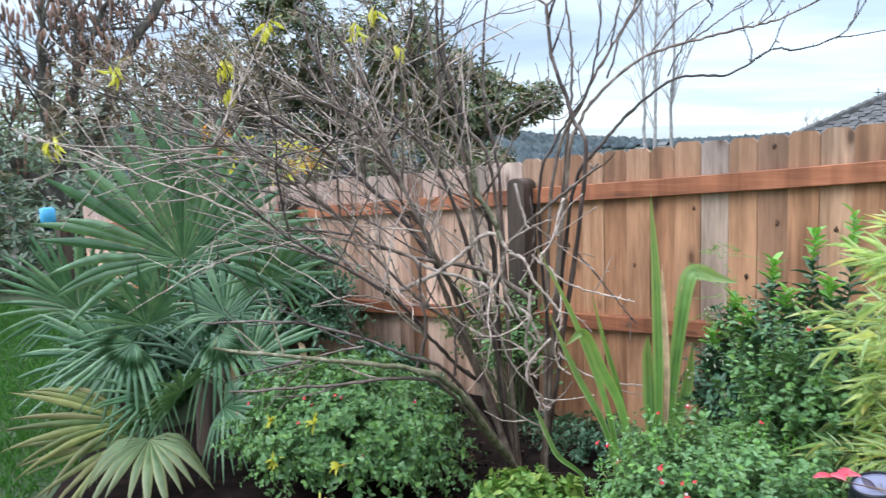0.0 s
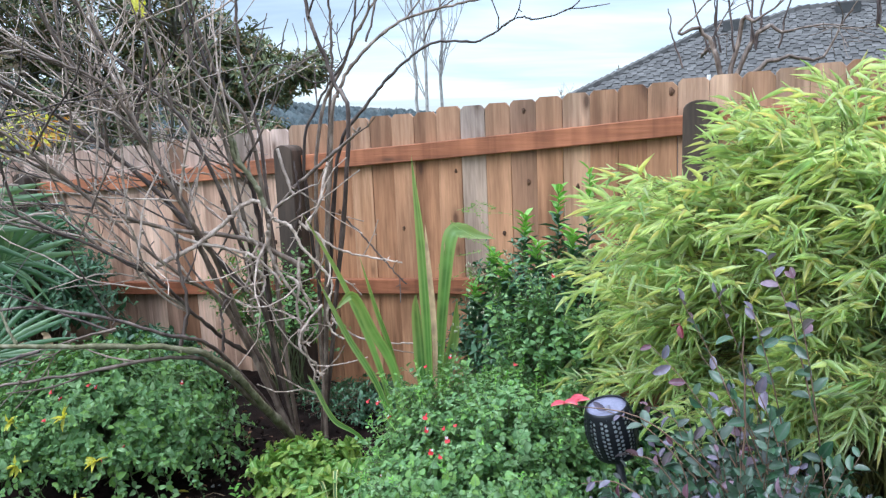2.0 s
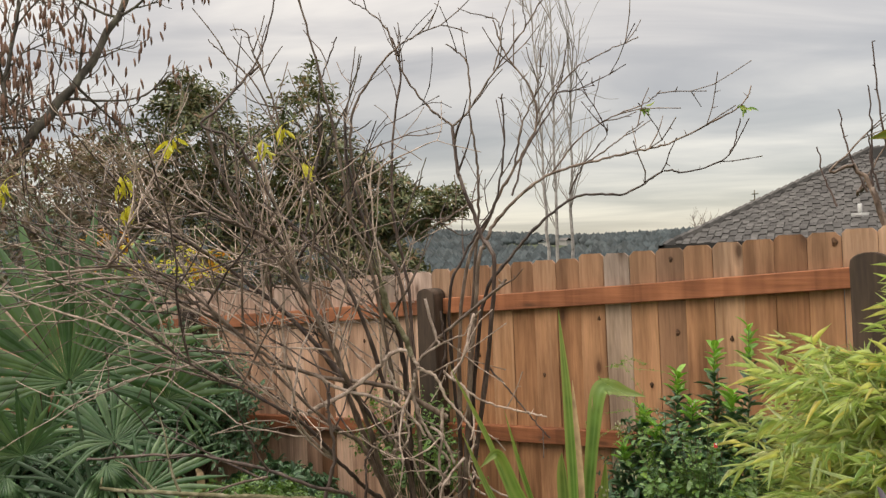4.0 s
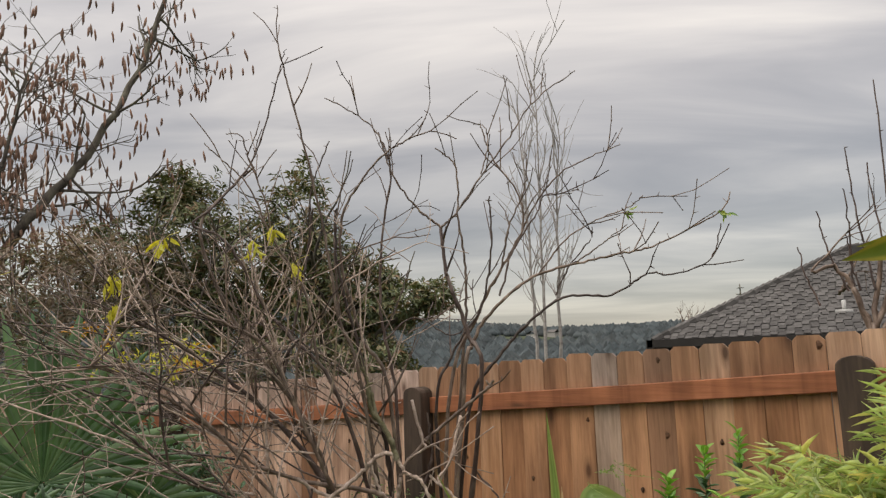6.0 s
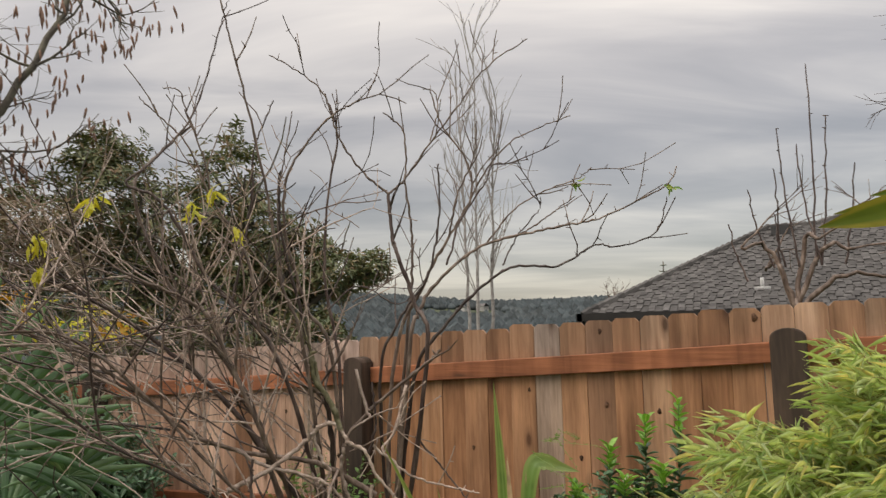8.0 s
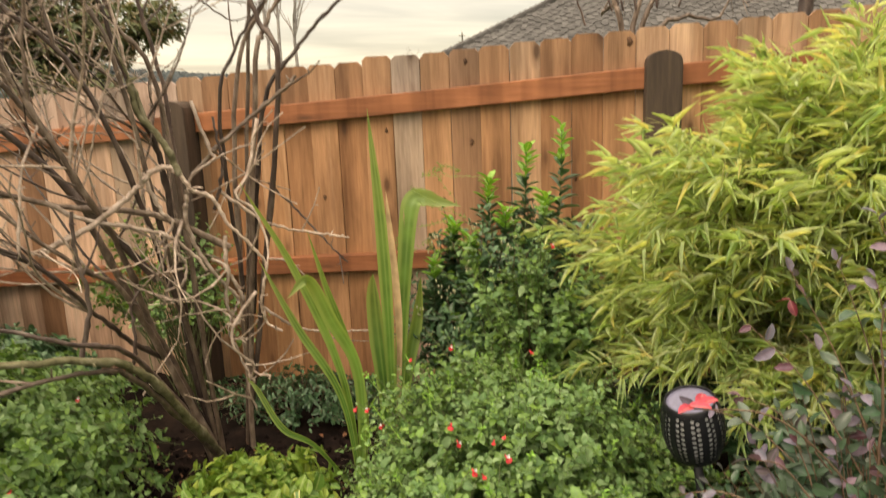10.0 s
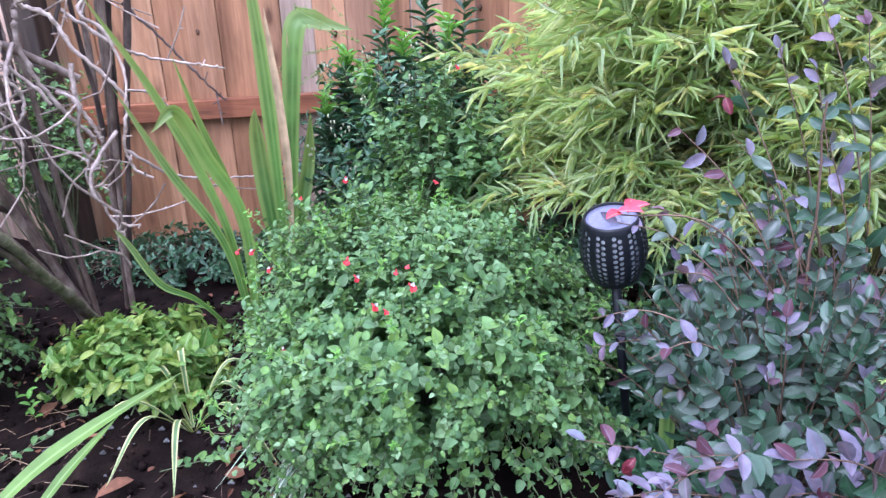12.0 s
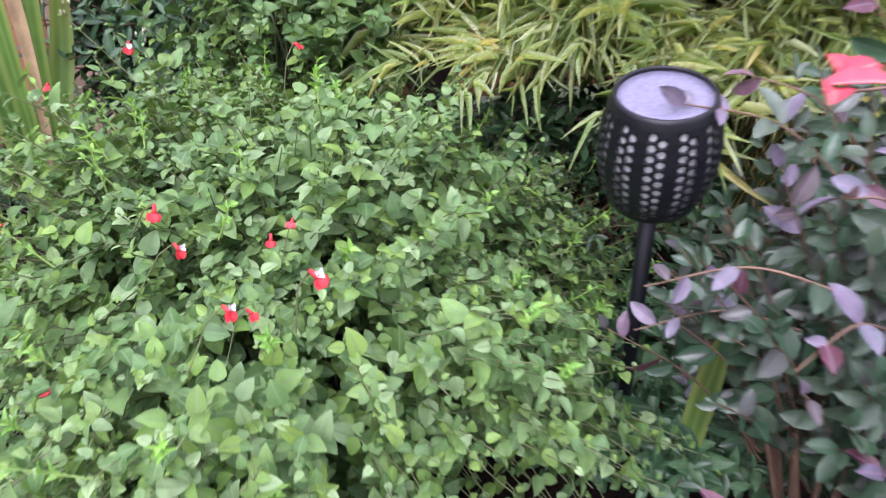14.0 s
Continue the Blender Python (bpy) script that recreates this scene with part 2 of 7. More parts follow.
M_SALVIA = leafy("salvia_leaf", [(0.0626, 0.1386, 0.0405), (0.1003, 0.2012, 0.0623), (0.1508, 0.2648, 0.0974), (0.1414, 0.2693, 0.0506), (0.2416, 0.3613, 0.1712), (0.0908, 0.1851, 0.0662), (0.2005, 0.3363, 0.07), (0.051, 0.1196, 0.0354)], 0.5, 0.2, rib=(0.14, 0.23, 0.10), spec=0.28)
M_LORO = leafy("loropetalum_leaf", [(0.0255, 0.0669, 0.0333), (0.0383, 0.0943, 0.0473), (0.0542, 0.1101, 0.0591), (0.0446, 0.0707, 0.0484), (0.0765, 0.1297, 0.078), (0.0825, 0.0825, 0.0858)], 0.3, 0.12, rib=(0.085, 0.115, 0.092), spec=0.55)
M_LORO_PURPLE = leafy("loropetalum_young_leaf", [(0.1111, 0.0942, 0.1413), (0.1584, 0.1351, 0.1925), (0.198, 0.1658, 0.2269), (0.1342, 0.1436, 0.1841), (0.2223, 0.1394, 0.1877), (0.095, 0.0269, 0.0428), (0.103, 0.1351, 0.1283)], 0.42, 0.18, rib=(0.19, 0.13, 0.18), spec=0.5)
M_DARK_RED = leafy("dark_red_leaf", [(0.096, 0.0108, 0.018), (0.144, 0.018, 0.03)], 0.4, 0.15, rib=(0.3, 0.08, 0.09))
M_RED_LEAF = leafy("fallen_red_leaf", [(0.52, 0.05, 0.085), (0.60, 0.085, 0.12), (0.45, 0.04, 0.07)], 0.5, 0.2, rib=(0.7, 0.25, 0.22))
M_BAMBOO = leafy("bamboo_leaf", [(0.3033, 0.4316, 0.1788), (0.4432, 0.5599, 0.2752), (0.6064, 0.6998, 0.4403), (0.3616, 0.5132, 0.2339), (0.7464, 0.7932, 0.6054), (0.4898, 0.6182, 0.344), (0.7464, 0.6765, 0.3577), (0.3149, 0.4782, 0.2064), (0.6997, 0.7815, 0.5504)], 0.42, 0.5, rib=(0.5, 0.56, 0.26), mottle=25)
M_CANE = surface("bamboo_cane", [(0.20, 0.19, 0.05), (0.30, 0.28, 0.09)], 20, (1, 1, 0.3), 0.5, 0.1, 80, world_place=True)
M_DARKLEAF = leafy("dark_evergreen_leaf", [(0.027, 0.0743, 0.035), (0.0432, 0.108, 0.05), (0.0675, 0.155, 0.0688), (0.0945, 0.189, 0.0938)], 0.36, 0.12, rib=(0.10, 0.17, 0.08), spec=0.5)
M_BRIGHTLEAF = leafy("bright_new_leaf", [(0.13, 0.33, 0.05), (0.19, 0.43, 0.07), (0.26, 0.48, 0.10)], 0.42, 0.3, rib=(0.36, 0.52, 0.16))
M_LIME = leafy("lime_green_leaf", [(0.096, 0.2074, 0.038), (0.144, 0.2765, 0.0494), (0.2016, 0.3283, 0.0608), (0.288, 0.3629, 0.0646), (0.1248, 0.2592, 0.0646)], 0.45, 0.25, rib=(0.36, 0.46, 0.18))
M_PALM = leafy("palm_frond", [(0.0492, 0.1156, 0.0465), (0.093, 0.1927, 0.0824), (0.0677, 0.1541, 0.0621), (0.2079, 0.3193, 0.1601), (0.1148, 0.2202, 0.0951), (0.0568, 0.1321, 0.0524), (0.164, 0.2753, 0.1261)], 0.32, 0.14, rib=(0.13, 0.20, 0.13), spec=0.6, mottle=14)
M_PALM_PALE = leafy("dull_palm_frond", [(0.0673, 0.12, 0.0432), (0.104, 0.1623, 0.0634), (0.1408, 0.1976, 0.0806), (0.0857, 0.1411, 0.0518)], 0.45, 0.15, edge=(0.20, 0.22, 0.09), mottle=14, tip=(0.16, 0.14, 0.06))
M_PALM_OLD = leafy("yellowing_palm_frond", [(0.08, 0.1288, 0.036), (0.208, 0.2392, 0.056), (0.304, 0.3128, 0.088), (0.096, 0.1472, 0.04), (0.24, 0.2208, 0.08), (0.16, 0.2024, 0.056)], 0.5, 0.15, mottle=14, tip=(0.12, 0.075, 0.045))
M_STRAP = leafy("strap_leaf", [(0.0719, 0.1833, 0.039), (0.105, 0.2405, 0.0488), (0.1664, 0.3081, 0.0683)], 0.42, 0.34, rib=(0.20, 0.36, 0.10), edge=(0.24, 0.36, 0.10), mottle=10, spec=0.5, tip=(0.26, 0.24, 0.09))
M_STRAP_CUT = leafy("yellow_green_cut_leaf", [(0.16, 0.272, 0.056), (0.216, 0.336, 0.08)], 0.45, 0.3, rib=(0.34, 0.48, 0.16), mottle=9)
M_STRAP_VAR = leafy("variegated_strap_leaf", [(0.12, 0.208, 0.072), (0.152, 0.248, 0.096)], 0.5, 0.2, edge=(0.62, 0.60, 0.26), mottle=10)
M_STRAP_WHITE = leafy("white_edged_strap_leaf", [(0.13, 0.22, 0.12), (0.17, 0.27, 0.15)], 0.5, 0.2, edge=(0.58, 0.62, 0.48), mottle=10)
M_STRAW = leafy("dead_straw", [(0.42, 0.28, 0.16), (0.50, 0.36, 0.22), (0.36, 0.22, 0.12)], 0.75, 0.15, mottle=20)
M_BROWNLEAF = leafy("dead_brown_leaf", [(0.13, 0.05, 0.025), (0.20, 0.08, 0.04), (0.27, 0.13, 0.07)], 0.7, 0.15)
M_YELLOW = leafy("yellow_autumn_leaf", [(0.60, 0.55, 0.06), (0.66, 0.62, 0.10), (0.50, 0.52, 0.08)], 0.5, 0.4, rib=(0.7, 0.68, 0.2))
M_ORANGE = leafy("orange_autumn_leaf", [(0.50, 0.20, 0.03), (0.55, 0.36, 0.06), (0.42, 0.14, 0.03)], 0.5, 0.35)
M_MAGNOLIA = leafy("broad_evergreen_leaf", [(0.0598, 0.0843, 0.0365), (0.0997, 0.1315, 0.0531), (0.1496, 0.1767, 0.0746), (0.2297, 0.2199, 0.1078), (0.2791, 0.1685, 0.0995)], 0.38, 0.12, spec=0.5, mottle=6)
M_POD = surface("dry_brown_pod", [(0.168, 0.0905, 0.0624), (0.2856, 0.1644, 0.117), (0.4032, 0.2496, 0.1872)], 20, (1, 1, 1), 0.8, 0.2, 60, spread=0.4)
# olive and rust leaf colours, paled and greyed to carry the haze before them
M_OLIVE = leafy("hazed_olive_hedge_leaf", [(0.1325, 0.1963, 0.1263), (0.2, 0.2612, 0.1888), (0.2875, 0.3413, 0.2525), (0.355, 0.2612, 0.2525)], 0.6, 0.2, mottle=6)
M_RUST = leafy("hazed_rusty_dry_leaf", [(0.19, 0.14, 0.11), (0.28, 0.21, 0.165), (0.37, 0.30, 0.25), (0.22, 0.21, 0.16)], 0.7, 0.2, mottle=8)
M_OVERHANG = leafy("overhanging_frond", [(0.11, 0.24, 0.03), (0.20, 0.27, 0.035)], 0.45, 0.35, edge=(0.34, 0.32, 0.05), mottle=22, tip=(0.05, 0.035, 0.02))
M_RED = surface("red_petal", [(0.55, 0.02, 0.03), (0.70, 0.05, 0.06)], 40, (1, 1, 1), 0.5, 0.05, 200)
M_WHITE = surface("white_petal", [(0.72, 0.68, 0.68), (0.82, 0.78, 0.78)], 40, (1, 1, 1), 0.5, 0.05, 200)
M_CREAM = surface("cream_bell_flower", [(0.432, 0.432, 0.2592), (0.5184, 0.504, 0.3456)], 40, (1, 1, 1), 0.5, 0.05, 200)
M_STEM = surface("thin_green_stem", [(0.10, 0.13, 0.05), (0.17, 0.19, 0.09)], 40, (1, 1, 0.3), 0.6, 0.1, 200, world_place=True)
M_STEM_BROWN = surface("thin_brown_stem", [(0.13, 0.075, 0.05), (0.24, 0.15, 0.10)], 40, (1, 1, 0.3), 0.65, 0.2, 200, world_place=True)
M_SHINGLE = surface("grey_asphalt_shingle", [(0.07, 0.066, 0.064), (0.105, 0.10, 0.097), (0.15, 0.143, 0.138)], 3.0, (1, 1, 1), 0.9, 0.3, 160, spread=0.32)
M_FASCIA = surface("dark_gutter_paint", [(0.022, 0.020, 0.019), (0.035, 0.031, 0.029)], 5, (1, 1, 1), 0.5, 0.05, 60)
M_SIDING = surface("grey_siding", [(0.16, 0.15, 0.14), (0.20, 0.19, 0.18)], 3, (1, 1, 6), 0.8, 0.1, 60)
M_VENT = surface("roof_vent_metal", [(0.035, 0.035, 0.036), (0.06, 0.06, 0.06)], 6, (1, 1, 1), 0.6, 0.05, 60)
M_WHITEPIPE = surface("white_pipe", [(0.42, 0.42, 0.41), (0.55, 0.55, 0.54)], 6, (1, 1, 1), 0.5, 0.05, 60)
M_BLACK = surface("black_lantern_metal", [(0.004, 0.0045, 0.007), (0.008, 0.009, 0.013)], 20, (1, 1, 1), 0.42, 0.05, 200, spec=0.35, spread=0.1)
M_LINER = surface("frosted_liner", [(0.62, 0.64, 0.66), (0.74, 0.76, 0.78)], 20, (1, 1, 1), 0.35, 0.02, 200)
M_PANEL = surface("solar_panel_glass", [(0.178, 0.174, 0.255), (0.212, 0.209, 0.293)], 6, (1, 1, 1), 0.2, 0.0, 200, spec=0.22, spread=0.0)
M_BLUE = surface("blue_plastic", [(0.10, 0.42, 0.72), (0.14, 0.50, 0.80)], 10, (1, 1, 1), 0.4, 0.02, 100)
# forest green shifted to blue-grey: mild distance haze is mixed into the colour
M_FOREST = surface("hazed_far_forest", [(0.048, 0.064, 0.070), (0.068, 0.086, 0.092), (0.098, 0.112, 0.112)], 0.02, (1, 1, 1), 0.95, 0.0, 0.3, spread=0.45, world_place=True)
M_LAND = surface("land", [(0.04, 0.062, 0.026), (0.06, 0.08, 0.036), (0.08, 0.092, 0.05)], 0.05, (1, 1, 1), 0.95, 0.0, 3.0, spread=0.0, world_place=True)
M_FARWALL = surface("far_house_wall", [(0.42, 0.41, 0.39), (0.58, 0.57, 0.55)], 0.3, (1, 1, 1), 0.8, 0.0, 2, spread=0.4)
M_FARROOF = surface("far_house_roof", [(0.10, 0.095, 0.09), (0.16, 0.15, 0.145)], 0.3, (1, 1, 1), 0.9, 0.0, 2, spread=0.3)


# ---- mesh helpers ----
class Geo:
    """Collects quads (and the leaf attributes lu, lv) for one mesh."""

    def __init__(self):
        self.v, self.q, self.uv, self.n = [], [], [], 0

    def add(self, v, q, uv=None):
        v = np.asarray(v, dtype=np.float64).reshape(-1, 3)
        self.v.append(v)
        self.q.append(np.asarray(q, dtype=np.int64).reshape(-1, 4) + self.n)
        self.uv.append(np.zeros((len(v), 2)) if uv is None else np.asarray(uv).reshape(-1, 2))
        self.n += len(v)

    def tube(self, pts, radii, sides=6, cap=True):
        pts = np.asarray(pts, dtype=np.float64)
        n = len(pts)
        tan = np.empty_like(pts)
        tan[1:-1] = pts[2:] - pts[:-2]
        tan[0], tan[-1] = pts[1] - pts[0], pts[-1] - pts[-2]
        tan /= np.sqrt((tan * tan).sum(1))[:, None] + 1e-12
        ref = (0.31, 0.22, 0.92) if abs(tan[0][2]) < 0.9 else (0.95, 0.1, 0.3)
        a = np.stack([tan[:, 1] * ref[2] - tan[:, 2] * ref[1], tan[:, 2] * ref[0] - tan[:, 0] * ref[2], tan[:, 0] * ref[1] - tan[:, 1] * ref[0]], 1)
        a /= np.sqrt((a * a).sum(1))[:, None] + 1e-12
        b = np.stack([tan[:, 1] * a[:, 2] - tan[:, 2] * a[:, 1], tan[:, 2] * a[:, 0] - tan[:, 0] * a[:, 2], tan[:, 0] * a[:, 1] - tan[:, 1] * a[:, 0]], 1)
        th = np.arange(sides) * 2 * np.pi / sides
        r = np.broadcast_to(np.asarray(radii, dtype=np.float64), (n,))
        ring = pts[:, None] + r[:, None, None] * (np.cos(th)[None, :, None] * a[:, None] + np.sin(th)[None, :, None] * b[:, None])
        v = ring.reshape(-1, 3)
        q = [(i * sides + j, i * sides + (j + 1) % sides, (i + 1) * sides + (j + 1) % sides, (i + 1) * sides + j) for i in range(n - 1) for j in range(sides)]
        if cap and sides == 4:
            q += [(3, 2, 1, 0), tuple((n - 1) * 4 + k for k in range(4))]
        elif cap and sides == 6:
            o = (n - 1) * 6
            q += [(3, 2, 1, 0), (5, 4, 3, 0), (o, o + 1, o + 2, o + 3), (o, o + 3, o + 4, o + 5)]
        elif cap and sides == 8:
            o = (n - 1) * 8
            for w in ((0, 1, 2, 3), (0, 3, 4, 7), (4, 5, 6, 7)):
                q += [tuple(reversed(w)), tuple(o + k for k in w)]
        self.add(v, q)

    def box(self, lo, hi):
        (x0, y0, z0), (x1, y1, z1) = lo, hi
        self.add([(x0, y0, z0), (x1, y0, z0), (x1, y1, z0), (x0, y1, z0), (x0, y0, z1), (x1, y0, z1), (x1, y1, z1), (x0, y1, z1)],
                 [(3, 2, 1, 0), (4, 5, 6, 7), (0, 1, 5, 4), (1, 2, 6, 5), (2, 3, 7, 6), (3, 0, 4, 7)])

    def leaves(self, unit, P, D, N, L, W):
        """Many leaves at once: places, ways along the blade, ways off its face, lengths and widths."""
        uv_pts, uq, uuv = unit
        P, D, N = (np.asarray(a, dtype=np.float64).reshape(-1, 3) for a in (P, D, N))
        k = len(P)
        if not k:
            return
        D = D / (np.linalg.norm(D, axis=1)[:, None] + 1e-9)
        X = np.cross(D, N)
        X /= np.linalg.norm(X, axis=1)[:, None] + 1e-9
        Z = np.cross(X, D)
        L, W = np.broadcast_to(L, (k,)), np.broadcast_to(W, (k,))
        v = P[:, None] + uv_pts[None, :, 0:1] * X[:, None] * W[:, None, None] + uv_pts[None, :, 1:2] * D[:, None] * L[:, None, None] + uv_pts[None, :, 2:3] * Z[:, None] * L[:, None, None]
        m = len(uv_pts)
        q = (uq[None] + (np.arange(k) * m)[:, None, None]).reshape(-1, 4)
        self.add(v.reshape(-1, 3), q, np.tile(uuv, (k, 1)))

    def mesh(self, name, smooth=True):
        me = bpy.data.meshes.new(name)
        v, q, uv = np.concatenate(self.v), np.concatenate(self.q), np.concatenate(self.uv)
        me.vertices.add(len(v))
        me.vertices.foreach_set("co", v.astype(np.float32).ravel())
        me.loops.add(q.size)
        me.loops.foreach_set("vertex_index", q.astype(np.int32).ravel())
        me.polygons.add(len(q))
        me.polygons.foreach_set("loop_start", np.arange(0, q.size, 4, dtype=np.int32))
        me.polygons.foreach_set("use_smooth", np.full(len(q), smooth))
        for i, key in enumerate(("lu", "lv")):
            me.attributes.new(key, "FLOAT", "POINT").data.foreach_set("value", uv[:, i].astype(np.float32))
        me.update(calc_edges=True)
        me.validate()
        return me


def part(name, geo, material, parent=None, label="", smooth=True):
    me = geo if isinstance(geo, bpy.types.Mesh) else geo.mesh(name, smooth)
    if material and not me.materials:
        me.materials.append(material)
    ob = new(name, me)
    if parent:
        ob.parent = parent
    return tagged(ob, label)


def thing(name, place, label, category, group="", kind=""):
    ob = new(name)
    ob.location = place
    ob.empty_display_size = 0.05
    return tagged(ob, label, category, group, kind)


def under(name, geo, material, parent, label="", smooth=True):
    """A part whose mesh is given in world places, put under a thing that stands elsewhere."""
    ob = part(name, geo, material, None, label, smooth)
    ob.parent = parent
    base = parent
    shift = Vector((0, 0, 0))
    while base:
        shift += base.location
        base = base.parent
    ob.location = -shift
    return ob


def blade(stations, widths, sag, fold=0.12, cup=0.0):
    """A unit leaf along +y: three points across at each station."""
    pts, uv = [], []
    for s, w, z in zip(stations, widths, sag):
        for side in (-1, 0, 1):
            pts.append((side * w * 0.5, s, z + (fold * w if side else 0.0)))
            uv.append((s, side))
    q = [(3 * i + j, 3 * i + j + 1, 3 * i + j + 4, 3 * i + j + 3) for i in range(len(stations) - 1) for j in range(2)]
    return np.array(pts), np.array(q), np.array(uv)


LEAF_ROUND = blade((0, 0.12, 0.4, 0.72, 0.93, 1.0), (0.06, 0.5, 1.0, 0.82, 0.36, 0.05), (0, 0.01, 0.02, -0.01, -0.06, -0.1))
LEAF_SAGE = blade((0, 0.07, 0.2, 0.36, 0.55, 0.76, 0.91, 1.0), (0.10, 0.62, 0.98, 0.96, 0.88, 0.58, 0.28, 0.03), (0, 0.03, 0.01, 0.03, -0.01, -0.03, -0.09, -0.15), 0.10)
LEAF_OVAL = blade((0, 0.12, 0.36, 0.66, 0.88, 1.0), (0.07, 0.60, 1.0, 0.92, 0.50, 0.04), (0, 0.02, 0.03, 0.01, -0.02, -0.06))
LEAF_LANCE = blade((0, 0.18, 0.5, 0.8, 1.0), (0.15, 0.85, 1.0, 0.55, 0.03), (0, 0.02, 0.0, -0.07, -0.17))
LEAF_BAMBOO = blade((0, 0.18, 0.58, 1.0), (0.10, 1.0, 0.70, 0.02), (0, 0.0, -0.005, -0.04), 0.14)
LEAF_FAR = blade((0, 0.5, 1.0), (0.1, 1.0, 0.08), (0, 0.03, -0.06))


def rnd(a, b):
    return random.uniform(a, b)


def unit_vec(v):
    x, y, z = v
    k = 1.0 / (math.sqrt(x * x + y * y + z * z) + 1e-12)
    return np.array((x * k, y * k, z * k))


def cross3(a, b):
    return np.array((a[1] * b[2] - a[2] * b[1], a[2] * b[0] - a[0] * b[2], a[0] * b[1] - a[1] * b[0]))


def bent(points, steps=12, wobble=0.0):
    """A smooth line through a few control points, with slight kinks."""
    p = [np.asarray(a, dtype=np.float64) for a in points]
    p = [2 * p[0] - p[1]] + p + [2 * p[-1] - p[-2]]
    out = []
    for i in range(1, len(p) - 2):
        for k in range(steps):
            t = k / steps
            out.append(0.5 * (2 * p[i] + (p[i + 1] - p[i - 1]) * t + (2 * p[i - 1] - 5 * p[i] + 4 * p[i + 1] - p[i + 2]) * t * t + (3 * p[i] - p[i - 1] - 3 * p[i + 1] + p[i + 2]) * t ** 3))
    out.append(p[-2])
    out = np.array(out)
    if wobble:
        out[1:] += np.random.normal(0, wobble, out[1:].shape)
    return out


def ground_z(x, y):
    """The height of the beds and the land about them."""
    if y < 4.2:
        z = 0.05 + 0.035 * min(max(y, -3.0), 4.2)
        return z
    k = min((y - 4.2) / 8.0, 1.0)
    return 0.197 - 0.8 * k * k * (3 - 2 * k)


# ---- ground, beds, hills ----
def far_height(x, y):
    """Rolling hills past the valley; a long wooded ridge that falls away to the east."""
    d = math.hypot(x, y)
    az = math.degrees(math.atan2(x, y))
    rise = min(max((d - 160.0) / 420.0, 0.0), 1.0)
    rise = rise * rise * (3 - 2 * rise)
    ridge = 18.5 + 32.0 * math.exp(-((az + 54.0) / 20.0) ** 2) + 3.0 * math.exp(-((az - 2.0) / 12.0) ** 2) + 10 * math.exp(-((az - 120) / 60.0) ** 2)
    return rise * (ridge + 3.5 * noise.noise(Vector((x * 0.012, y * 0.012, 0.3))) + 1.5 * noise.noise(Vector((x * 0.04, y * 0.04, 1.3)))) - 5.0 * min(max((d - 12.0) / 120.0, 0.0), 1.0)


def build_ground():
    g = Geo()
    radii = [0.0] + [0.6 * 1.14 ** i for i in range(67)]
    seg = 180
    v = []
    for r in radii:
        for k in range(seg):
            a = 2 * math.pi * k / seg
            x, y = 1.0 + r * math.sin(a), 2.0 + r * math.cos(a)
            v.append((x, y, ground_z(x, y) - 0.05 + far_height(x, y)))
    q = [(i * seg + k, i * seg + (k + 1) % seg, (i + 1) * seg + (k + 1) % seg, (i + 1) * seg + k) for i in range(len(radii) - 1) for k in range(seg)]
    g.add(v, [tuple(reversed(w)) for w in q])
    tagged(part("ground", g, M_LAND), "grassy land falling to a wooded valley and hills", "ground", kind="structure")


def build_bed():
    g = Geo()
    nx, ny = 150, 80
    x0, x1, y0, y1 = -1.9, 5.4, 0.95, 4.14
    v = []
    for j in range(ny + 1):
        for i in range(nx + 1):
            x, y = x0 + (x1 - x0) * i / nx, y0 + (y1 - y0) * j / ny
            edge = min(1.0, (y - y0 - 0.12 * math.sin(1.7 * x) - 0.35 * max(0.0, 0.0 - x) ** 1.3 - 0.1) / 0.12, (x1 - x - 0.2 * math.sin(2.1 * y)) / 0.12)
            rim = 0 if edge <= 0 or i == 0 or j == ny else 1
            z = ground_z(x, y) + 0.03 * noise.noise(Vector((x * 2.2, y * 2.2, 0))) + 0.02 * noise.noise(Vector((x * 9, y * 9, 2))) + 0.012 * noise.noise(Vector((x * 26, y * 26, 5)))
            v.append((x, y, z - (0.09 if rim == 0 else 0.0)))
    q = [(j * (nx + 1) + i, j * (nx + 1) + i + 1, (j + 1) * (nx + 1) + i + 1, (j + 1) * (nx + 1) + i) for j in range(ny) for i in range(nx)]
    g.add(v, q)
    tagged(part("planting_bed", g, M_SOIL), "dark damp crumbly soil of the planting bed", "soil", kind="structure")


def build_lawn():
    g = Geo()
    k = 60000
    x, y = np.random.uniform(-8.5, -0.6, k), np.random.uniform(-0.4, 3.6, k)
    keep = (x + 0.55 * (y - 1.0) < -1.35)
    x, y = x[keep], y[keep]
    z = np.array([ground_z(a, b) - 0.05 for a, b in zip(x, y)])
    P = np.stack([x, y, z], 1)
    D = np.random.normal(0, 0.4, P.shape) + (0, 0, 1)
    g.leaves(LEAF_FAR, P, D, np.random.normal(0, 1, P.shape), np.random.uniform(0.05, 0.09, len(P)), 0.006)
    tagged(part("lawn", g, M_GRASS), "short bright green lawn grass beside the bed", "lawn", kind="stuff")


